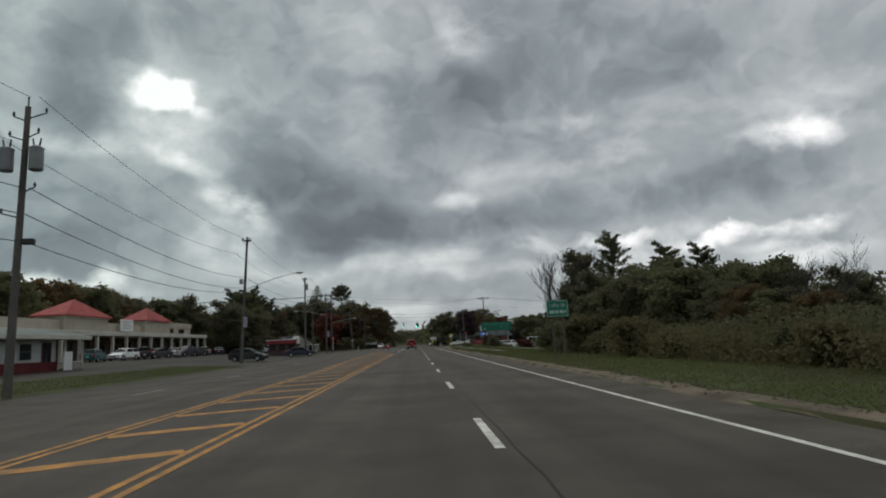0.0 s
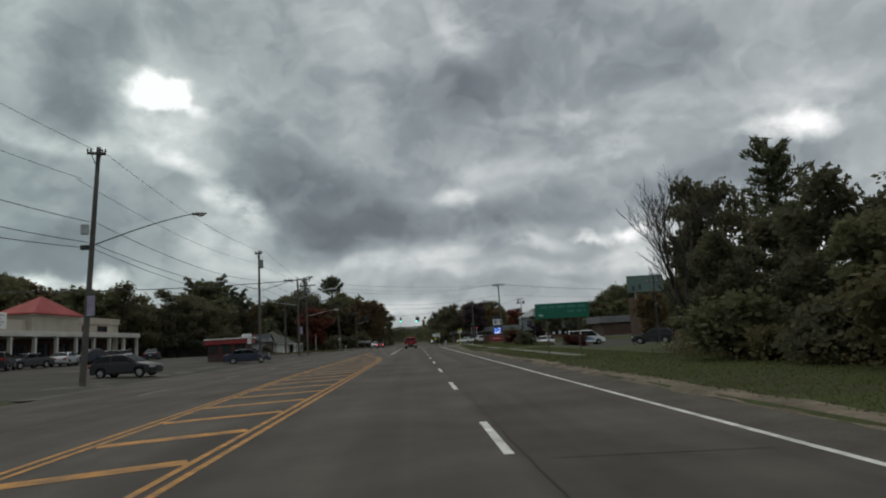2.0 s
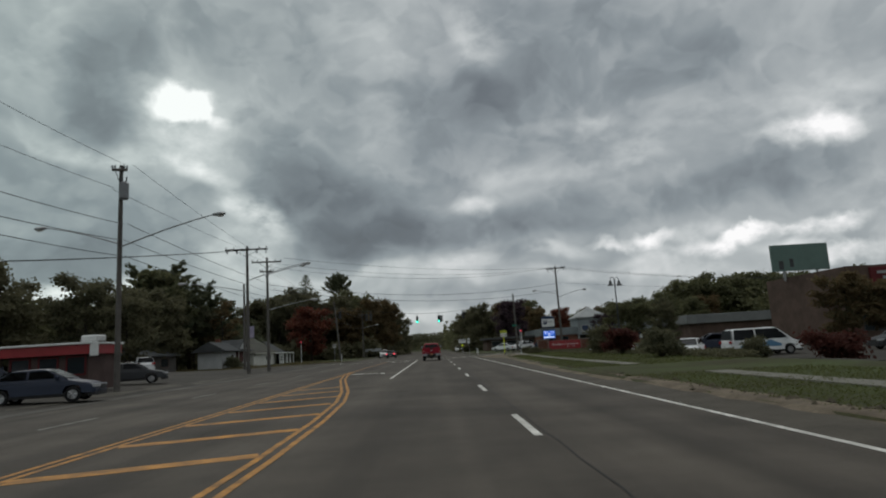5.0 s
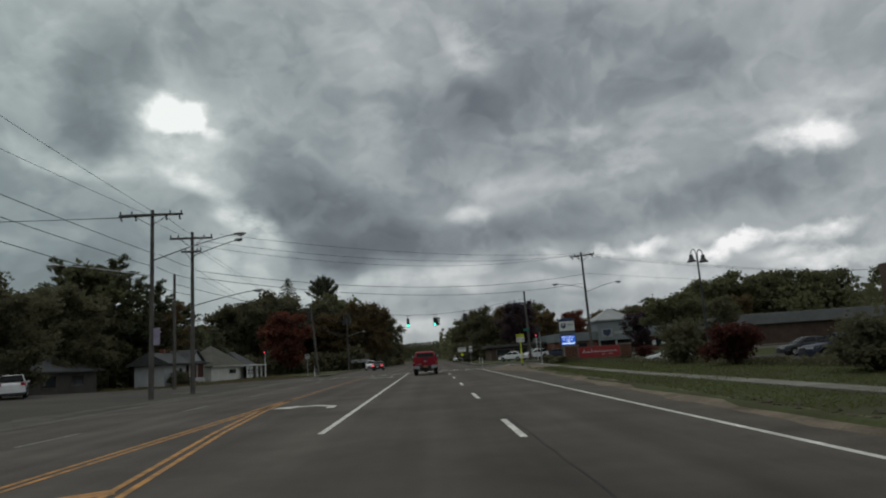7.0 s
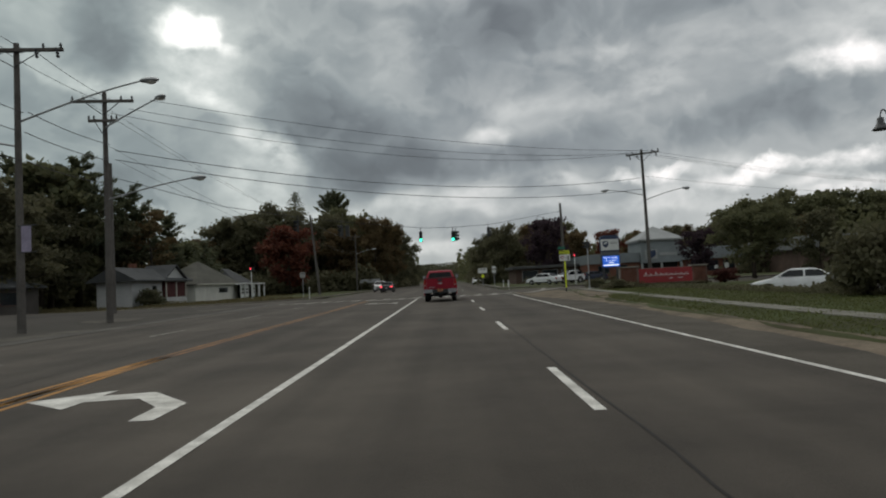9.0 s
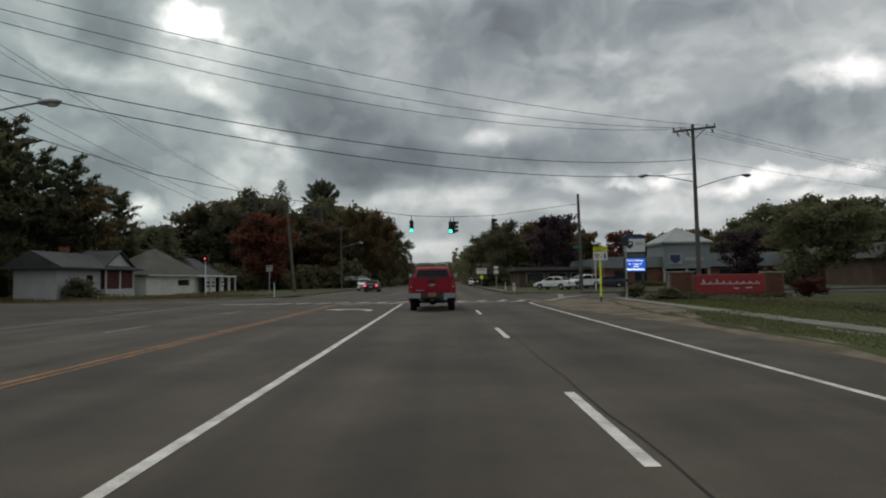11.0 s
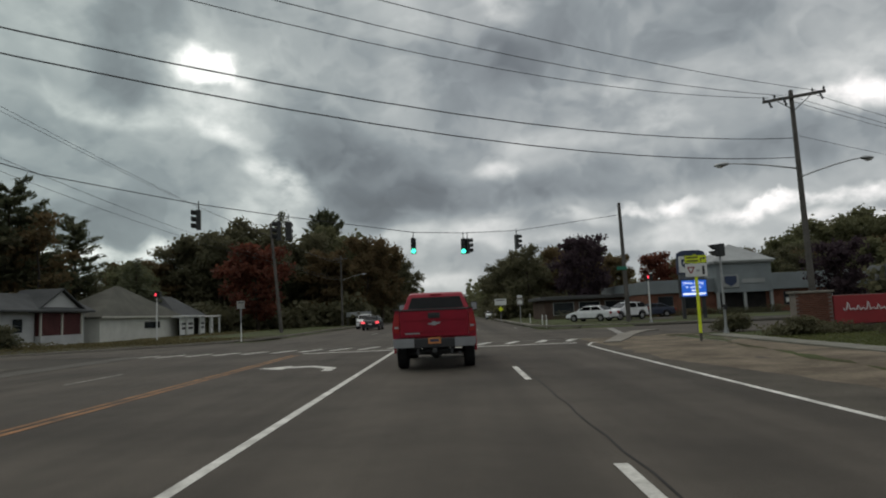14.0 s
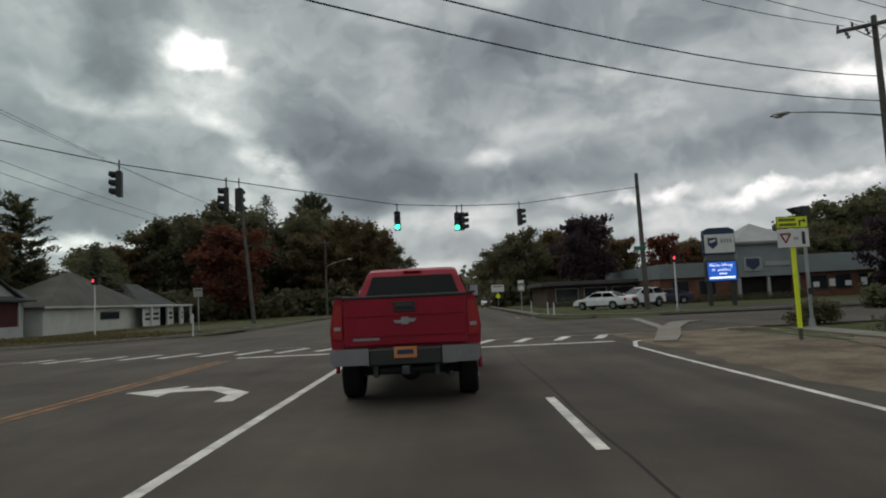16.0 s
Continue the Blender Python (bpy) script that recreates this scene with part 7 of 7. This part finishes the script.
    for s in (-1, 1):
        g = bmesh.new()
        g.faces.new([g.verts.new(q) for q in ((s * 0.955, 2.3, 1.5), (s * 0.955, 4.35, 1.5), (s * 0.83, 3.75, 1.87), (s * 0.83, 2.5, 1.87))])
        bmesh.ops.solidify(g, geom=g.faces[:], thickness=0.01)
        part("side_window", g, CARGLASS, t)
        m = part("mirror", bx(s * 1.13 - 0.10, s * 1.13 + 0.10, 4.25, 4.40, 1.45, 1.72, bevel=0.02), BLACKPL, t)
        part("mirror_glass", bx(s * 1.13 - 0.08, s * 1.13 + 0.08, 4.235, 4.249, 1.48, 1.69), CHROME, m)
        for y in (1.05, 4.85):
            wheel(t, s * 0.86, y, 0.40, 0.28)
        part("wheel_lip", tube(bmesh.new(), [(s * 1.03, 1.05 + 0.5 * math.cos(math.pi * k / 10), 0.42 + 0.5 * math.sin(math.pi * k / 10)) for k in range(11)], 0.03, 5), P_RED, t)
    return t


make_pickup(-0.60, 144.2)
car("suv", P_WHITE, -10.6, 203.0, 184, "white compact SUV coming towards the crossing", z=0.0)
car("sedan", P_GREY, -8.6, 194.5, 0, "dark grey car beyond the crossing with its tail lights lit", z=0.0, lit=True)
car("hatch", P_BLACK, -18.4, 73.6, -96, "black hatchback crossing the parking lot")
car("sedan", P_BLUE, -17.0, 98.0, -78, "dark blue sedan pulling across the lot")
car("sedan", P_GREY, -20.6, 113.5, -70, "dark grey sedan parked by the kiosk")
row = (("hatch", P_TEAL, 75.5, "teal car parked before the shops"), ("wagon", P_WHITE, 83.0, "white station wagon parked before the shops"), ("suv", P_BLACK, 89.5, "black SUV parked before the shops"),
       ("sedan", P_GREY, 93.5, "dark grey sedan parked before the shops"), ("sedan", P_SILVER, 100.0, "silver sedan parked before the shops"), ("suv", P_BLUE, 104.6, "dark blue SUV parked before the shops"),
       ("sedan", P_GREY, 109.2, "dark grey sedan parked before the shops"), ("hatch", P_SILVER, 113.6, "silver hatchback parked before the shops"), ("sedan", P_BLUE, 122.5, "blue sedan parked at the end of the shops"))
for i, (kind, col, y, label) in enumerate(row):
    car(kind, col, -36.3, y, (8, 172, 20, 160, 12, 165, 150, 30, 15)[i], label, group="cars before the shops")
car("suv", P_WHITE, -30.0, 136.5, 30, "white SUV parked at the dark end of the lot")
car("sedan", P_WHITE, 12.4, 187.5, 48, "white sedan in the far lot", z=0.06, group="far lot cars")
car("suv", P_WHITE, 15.8, 189.0, 118, "white car in the far lot", z=0.06, group="far lot cars")
car("sedan", P_BLUE, 20.4, 196.0, 90, "blue car in the far lot", z=0.06, group="far lot cars")
car("hatch", P_WHITE, 6.0, 240, 180, "small white car far up the road", z=0.0)
car("hatch", P_WHITE, 16.6, 112.5, 150, "white car parked behind the lawn", z=-0.42, group="east lot cars")
car("suv", P_BLACK, 26.5, 101, 60, "black SUV parked by the stores", z=-0.42, group="east lot cars")
car("sedan", P_GREY, 31, 112, 90, "dark grey sedan parked by the stores", z=-0.42, group="east lot cars")
car("sedan", P_GREY, 30.4, 141, 80, "dark grey sedan parked behind the bushes", z=-0.42, group="east lot cars")
car("suv", P_BLUE, 25.0, 128.5, 85, "dark blue car parked behind the bushes", z=-0.42, group="east lot cars")
car("sedan", P_WHITE, 18.6, 138.6, 62, "white car parked beside the sign wall", z=-0.42, group="east lot cars")
v = car("van", P_WHITE, 22.4, 114.3, -90, "white van with a blue pattern on its side", z=-0.42)
BLUEMARK = mat("blue_vehicle_graphic", (0.10, 0.22, 0.36), 0.45, 0, 0.2, 2, 20, 0)
part("graphic", pr([(-2.0, 0.62), (-1.2, 1.02), (-0.9, 0.7), (0.2, 1.05), (0.9, 0.75), (0.9, 0.6)], 0.985, 0.992, "x"), BLUEMARK, v, "blue wave pattern")

# ---- signs and street furniture ----
def plain_bars(parent, x0, x1, y, rows, material, sizes=None):
    """Unreadable writing as rows of plain bars on a face that looks towards -y."""
    rng = random.Random(int(x0 * 100))
    for z, h in rows:
        x = x0
        while x < x1 - 0.05:
            w = min(x1 - x, rng.uniform(0.18, 0.5) * (sizes or 1))
            part("writing_bar", bx(x, x + w, y - 0.006, y - 0.001, z - h / 2, z + h / 2), material, parent)
            x += w + 0.10 * (sizes or 1)


# two-line green guide sign at the thicket
t = thing("guide_sign", "green guide sign with white border on two posts", "road sign", pose(8.4, 35.9, 0.1))
for x in (-0.28, 0.30):
    part("post", bx(x - 0.04, x + 0.04, 0.02, 0.10, -0.1, 3.2), WOOD, t)
panel = part("panel", bx(-0.62, 0.62, -0.012, 0.012, 2.30, 3.24, bevel=0.008), SIGNGREEN, t)
bd = bmesh.new()
for a in ((-0.6, 0.6, 3.19, 3.215), (-0.6, 0.6, 2.325, 2.35), (-0.6, -0.575, 2.35, 3.19), (0.575, 0.6, 2.35, 3.19)):
    box(bd, a[0], a[1], -0.017, -0.013, a[2], a[3])
part("border", bd, SIGNLINE, panel)
lettering("lettering", "Lake St", 0.30, Matrix.Translation((0.0, -0.016, 2.95)) @ FACE_BACK, SIGNLINE, panel)
plain_bars(panel, -0.46, 0.48, -0.013, ((2.58, 0.17),), SIGNLINE, 0.6)

# long green sign
t = thing("long_green_sign", "long green sign panel with faint lettering on posts", "road sign", pose(9.05, 68.6, 0.08))
for x in (-0.95, 0.95):
    part("post", bx(x - 0.03, x + 0.03, 0.02, 0.08, -0.1, 3.0), WOOD, t)
panel = part("panel", bx(-1.62, 1.62, -0.02, 0.02, 2.16, 3.06, bevel=0.012), SIGNGREEN, t)
FAINT = mat("faint_green_lettering", (0.05, 0.22, 0.17), 0.5, 0, 0.2, 2, 20, 0)
plain_bars(panel, -1.3, 1.5, -0.021, ((2.84, 0.16),), FAINT, 1.2)
plain_bars(panel, 0.3, 1.4, -0.021, ((2.55, 0.14),), FAINT, 1.2)
part("emblem", pr([(-1.45, 2.36), (-1.2, 2.30), (-1.15, 2.38), (-1.35, 2.46)], -0.027, -0.021, "y"), SIGNLINE, panel)


def bell_lamp(x, y, h, turn):
    t = thing("bell_street_lamp", "black post lamp with two bell-shaped lanterns", "street lamp", pose(x, y, land(x, y), 0, 0, turn), group="bell lamps")
    part("post", rd((0, 0, 0), (0, 0, h - 0.5), 0.075, 0.05, 10), DARKSTEEL, t)
    part("base", rd((0, 0, 0), (0, 0, 0.5), 0.16, 0.10, 10), DARKSTEEL, t)
    for s in (-1, 1):
        arc = [(s * 0.04, 0, h - 0.75)] + [(s * (0.04 + 0.23 - 0.23 * math.cos(math.pi * k / 10)), 0, h - 0.35 + 0.33 * math.sin(math.pi * k / 10)) for k in range(11)]
        part("arm", tube(bmesh.new(), arc, 0.028, 6), DARKSTEEL, t)
        bm = bmesh.new()
        prof = ((0.07, -0.33), (0.11, -0.36), (0.12, -0.52), (0.16, -0.60), (0.24, -0.72), (0.30, -0.78), (0.28, -0.79))
        rings = [[bm.verts.new((s * 0.5 + r * math.cos(2 * math.pi * i / 16), r * math.sin(2 * math.pi * i / 16), h + z)) for i in range(16)] for r, z in prof]
        for a, b in zip(rings, rings[1:]):
            for i in range(16):
                bm.faces.new((a[i], a[(i + 1) % 16], b[(i + 1) % 16], b[i]))
        bm.faces.new(rings[0])
        bm.faces.new(rings[-1][::-1])
        bmesh.ops.recalc_face_normals(bm, faces=bm.faces[:])
        part("bell_lantern", bm, DARKSTEEL, t, smooth=True)
    return t


bell_lamp(23.9, 92.6, 7.2, 5)
bell_lamp(16.5, 127.6, 7.45, 25)

# panel on posts above the brown store
t = thing("billboard", "grey-green billboard panel on two steel posts", "billboard", pose(39.6, 137.6, 0))
part("panel", bx(-3.1, 3.1, -0.15, 0.15, 7.3, 10.15, bevel=0.03), mat("grey_green_panel", (0.10, 0.16, 0.14), 0.6, 0, 0.15, 0.6, 14, 0.05), t)
for x in (-1.8, 1.8):
    part("post", rd((x, 0.1, 6.3), (x, 0.1, 8), 0.14, None, 10), STEEL, t)
part("writing_bar", bx(-2.4, -1.9, -0.17, -0.15, 7.5, 8.4), DARKSTEEL, t)
part("writing_bar", bx(-1.2, -0.8, -0.17, -0.15, 7.7, 8.6), DARKSTEEL, t)

# brick sign wall with the red panel
w = thing("brick_sign_wall", "low brick sign wall with a red panel and white script", "sign wall", pose(0, 153.5, 0))
part("core", bx(13.35, 19.75, 0.06, 0.40, -0.1, 1.44), MORTAR, w)
part("pier", bx(13.2, 14.6, 0.03, 0.50, -0.1, 1.55), MORTAR, w)
part("pier", bx(18.75, 19.9, 0.03, 0.50, -0.1, 1.46), MORTAR, w)
for x0, x1, zt in ((13.12, 14.68, 1.55), (18.68, 19.98, 1.46)):
    part("cap", bx(x0, x1, -0.06, 0.58, zt, zt + 0.10, bevel=0.02), CONCRETE, w, "concrete pier cap")
brick_mesh = mesh_from(bx(-0.098, 0.098, -0.03, 0.03, -0.030, 0.030, bevel=0.006), "brick")
brick_mesh.materials.append(BRICK)
for x0, x1, zt in ((13.2, 14.6, 1.55), (18.75, 19.9, 1.46)):
    z, k = 0.06, 0
    while z < zt - 0.02:
        x = x0 + 0.1 + (0.105 if k % 2 else 0)
        while x < x1 - 0.08:
            b = new("brick", brick_mesh)
            b.parent = w
            b.location = (x, 0.02, z)
            x += 0.21
        z += 0.073
        k += 1
panel = part("panel", bx(14.62, 18.73, -0.02, 0.06, 0.32, 1.42, bevel=0.01), SHOPRED, w, "red enamel panel")
SCRIPT = mat("script_white", (0.62, 0.55, 0.55), 0.5, 0, 0.1, 2, 20, 0)
for k in range(9):
    x = 14.95 + k * 0.39
    tall = (0.36, 0.2, 0.36, 0.22, 0.2, 0.2, 0.2, 0.2, 0.2)[k]
    pts = [(x + 0.02, -0.03, 0.92), (x + 0.07, -0.03, 0.84), (x + 0.14, -0.03, 0.86), (x + 0.20, -0.03, 0.86 + tall * 0.8), (x + 0.24, -0.03, 0.86 + tall * 0.5), (x + 0.28, -0.03, 0.84), (x + 0.38, -0.03, 0.90)]
    part("script_stroke", tube(bmesh.new(), pts, 0.028, 5), SCRIPT, panel)
part("writing_bar", bx(16.9, 17.2, -0.028, -0.021, 0.58, 0.64), SCRIPT, panel)
part("writing_bar", bx(17.6, 18.0, -0.028, -0.021, 0.60, 0.66), SCRIPT, panel)

# pharmacy pylon
t = thing("pylon_sign", "tall pharmacy pylon sign with a bright blue display", "sign", pose(19.75, 182.0, 0.05))
for x in (-0.85, 0.85):
    part("post", bx(x - 0.12, x + 0.12, -0.12, 0.12, 0, 3.8), DARKSTEEL, t)
part("cabinet", bx(-1.15, 1.15, -0.2, 0.2, 3.72, 5.25, bevel=0.03), NAVY, t)
cap = [(-1.15, 5.25), (1.15, 5.25), (1.1, 5.5), (0.7, 5.68), (-0.7, 5.68), (-1.1, 5.5)]
part("cap", pr(cap, -0.2, 0.2, "y"), NAVY, t, "curved navy top")
pn = part("panel", bx(-1.08, 1.08, -0.235, -0.2, 3.85, 5.2), SIGNWHITE, t, "white panel with a dark shield")
part("logo_shield", pr([(-0.85, 4.95), (-0.15, 4.95), (-0.15, 4.45), (-0.5, 4.15), (-0.85, 4.45)], -0.25, -0.236, "y"), NAVY, pn)
part("logo_gleam", pr([(-0.72, 4.72), (-0.28, 4.85), (-0.28, 4.7), (-0.72, 4.55)], -0.258, -0.251, "y"), SIGNWHITE, pn)
for k in range(4):
    part("writing_bar", bx(0.08 + 0.22 * k, 0.22 + 0.22 * k, -0.245, -0.236, 4.55, 4.85), STEEL, pn)
part("middle_band", bx(-1.05, 1.05, -0.15, 0.15, 3.3, 3.72), mat("dark_slate_panel", (0.10, 0.11, 0.12), 0.5, 0, 0.1, 1, 14, 0), t)
cab = part("display_cabinet", bx(-1.1, 1.15, -0.22, 0.2, 1.75, 3.3, bevel=0.02), DARKSTEEL, t)
SCREEN = mat("display_blue", (0.02, 0.10, 0.4), 0.4, 0, 0.1, 1, 14, 0, glow=(0.012, 0.075, 0.40, 1.0))
GLOWTEXT = mat("display_white", (0.8, 0.85, 0.9), 0.4, 0, 0.02, 1, 14, 0, glow=(0.85, 0.92, 1.0, 1.0))
sc = part("display", bx(-0.98, 1.05, -0.24, -0.22, 1.85, 3.18), SCREEN, cab, "bright blue lit display")
for words, size, x, z in (("We're", 0.31, -0.48, 2.95), ("Hiring", 0.31, 0.42, 2.95), ("all", 0.26, -0.58, 2.62), ("positions", 0.26, 0.20, 2.62)):
    lettering("lettering", words, size, Matrix.Translation((x, -0.25, z)) @ FACE_BACK, GLOWTEXT, sc)
part("writing_bar", bx(-0.2, 0.35, -0.25, -0.241, 2.3, 2.38), GLOWTEXT, sc)
part("writing_bar", bx(-0.9, 0.95, -0.25, -0.241, 1.98, 2.12), GLOWTEXT, sc)

# turning-traffic sign on the fluorescent post
t = thing("turn_yield_sign", "fluorescent yellow-green sign over a white sign, on a matching post", "road sign", pose(8.58, 151.2, 0.1))
part("post", bx(-0.045, 0.045, 0.015, 0.085, 0.22, 3.0), FLUO, t, "fluorescent post sleeve")
part("post_foot", bx(-0.04, 0.04, 0.02, 0.08, -0.1, 0.22), WOOD, t)
top = part("warning_panel", bx(-0.39, 0.39, -0.012, 0.012, 2.68, 2.97, bevel=0.008), FLUO, t)
bd = bmesh.new()
for a in ((-0.385, 0.385, 2.955, 2.968), (-0.385, 0.385, 2.682, 2.695), (-0.385, -0.372, 2.695, 2.955), (0.372, 0.385, 2.695, 2.955)):
    box(bd, a[0], a[1], -0.017, -0.013, a[2], a[3])
part("border", bd, BLACKINK, top)
part("writing_bar", bx(-0.33, 0.08, -0.017, -0.013, 2.85, 2.92), mat("dull_ink", (0.12, 0.14, 0.02), 0.6, 0, 0.1, 3, 20, 0), top)
part("writing_bar", bx(-0.33, 0.10, -0.017, -0.013, 2.73, 2.80), mat("dull_ink", (0.12, 0.14, 0.02)), top)
part("turn_arrow_symbol", pr([(0.16, 2.72), (0.20, 2.72), (0.20, 2.83), (0.28, 2.83), (0.28, 2.79), (0.35, 2.85), (0.28, 2.91), (0.28, 2.87), (0.16, 2.87)], -0.018, -0.013, "y"), BLACKINK, top)
low = part("yield_panel", bx(-0.39, 0.39, -0.012, 0.012, 2.20, 2.66, bevel=0.008), SIGNWHITE, t, "white panel with a yield triangle")
tri = bmesh.new()
P3 = [(-0.31, 2.54), (-0.07, 2.54), (-0.19, 2.32)]
for a, b in ((0, 1), (1, 2), (2, 0)):
    tube(tri, [(P3[a][0], -0.016, P3[a][1]), (P3[b][0], -0.016, P3[b][1])], 0.02, 4)
part("triangle_symbol", tri, SHOPRED, low)
part("writing_bar", bx(0.0, 0.12, -0.017, -0.013, 2.38, 2.46), STEEL, low)
part("symbol_bar", bx(0.21, 0.29, -0.017, -0.013, 2.27, 2.58), BLACKINK, low)


def sign_on_post(x, y, h, w, hh, face, label, post=None, bars=0, turn=0):
    t = thing("road_sign", label, "road sign", pose(x, y, land(x, y), 0, 0, turn))
    part("post", bx(-0.035, 0.035, 0.015, 0.085, -0.1, h), post or STEEL, t)
    p = part("panel", bx(-w / 2, w / 2, -0.012, 0.012, h - hh, h, bevel=0.006), face, t)
    for k in range(bars):
        part("writing_bar", bx(-w * 0.35, w * 0.35, -0.018, -0.013, h - hh * (0.3 + 0.3 * k), h - hh * (0.18 + 0.3 * k)), BLACKINK, p)
    return t


BROWNISH = mat("grey_sign_back", (0.32, 0.31, 0.29), 0.6, 0.2, 0.15, 2, 20, 0)
sign_on_post(-17.0, 178.7, 3.0, 0.62, 0.62, BROWNISH, "grey square sign on a thin post", bars=1)
t = sign_on_post(5.95, 213.7, 3.1, 1.55, 0.85, SIGNWHITE, "white rectangular sign with dark writing", bars=1)
part("diamond", pr([(-0.35, 1.75), (0, 2.1), (0.35, 1.75), (0, 1.4)], -0.03, -0.012, "y"), FLUO, t)
t = sign_on_post(6.15, 190.0, 2.6, 0.62, 0.62, BROWNISH, "route marker sign with a small panel above")
part("marker", pr([(-0.2, 2.1), (0.2, 2.1), (0.24, 2.3), (0, 2.5), (-0.24, 2.3)], -0.03, -0.013, "y"), SIGNWHITE, t)
part("upper_panel", bx(-0.25, 0.25, -0.012, 0.012, 2.66, 2.92), SIGNWHITE, t)
t = thing("low_banner_sign", "long low pale sign before the far woods", "sign", pose(-15.4, 230, 0.1))
part("panel", bx(-2.0, 2.0, -0.05, 0.05, 1.35, 2.1, bevel=0.02), PALEGREY, t)
for x in (-1.8, 1.8):
    part("post", bx(x - 0.06, x + 0.06, -0.06, 0.06, -0.1, 1.4), WOOD, t)
# white delineator posts along the corners
for x, y, h in ((-15.0, 172.8, 1.2), (6.9, 178.0, 1.0), (7.4, 184.0, 1.0), (8.2, 200.0, 1.0)):
    t = thing("marker_post", "thin white marker post in the grass", "marker post", pose(x, y, land(x, y)), group="marker posts")
    part("post", rd((0, 0, -0.05), (0, 0, h), 0.05, 0.045, 8), SIGNWHITE, t)
    part("cap", rd((0, 0, h), (0, 0, h + 0.04), 0.05, 0.02, 8), SIGNWHITE, t)
# banners on the poles
for x, y, z in ((PA[0] + 0.55, PA[1] - 0.2, 4.1), (P1[0] + 0.5, P1[1] - 0.25, 3.8)):
    t = thing("pole_banner", "pale violet banner on a pole bracket", "banner", pose(x, y, z), group="pole banners")
    part("cloth", bx(-0.28, 0.12, -0.012, 0.012, -0.45, 0.6, bevel=0.006), mat("violet_banner", (0.30, 0.27, 0.36), 0.8, 0, 0.25, 2, 14, 0.1), t)
    part("bracket", rd((-0.5, 0.1, 0.62), (0.32, 0.0, 0.62), 0.02, None, 6), DARKSTEEL, t)
    part("bracket", rd((-0.5, 0.1, -0.47), (0.32, 0.0, -0.47), 0.02, None, 6), DARKSTEEL, t)
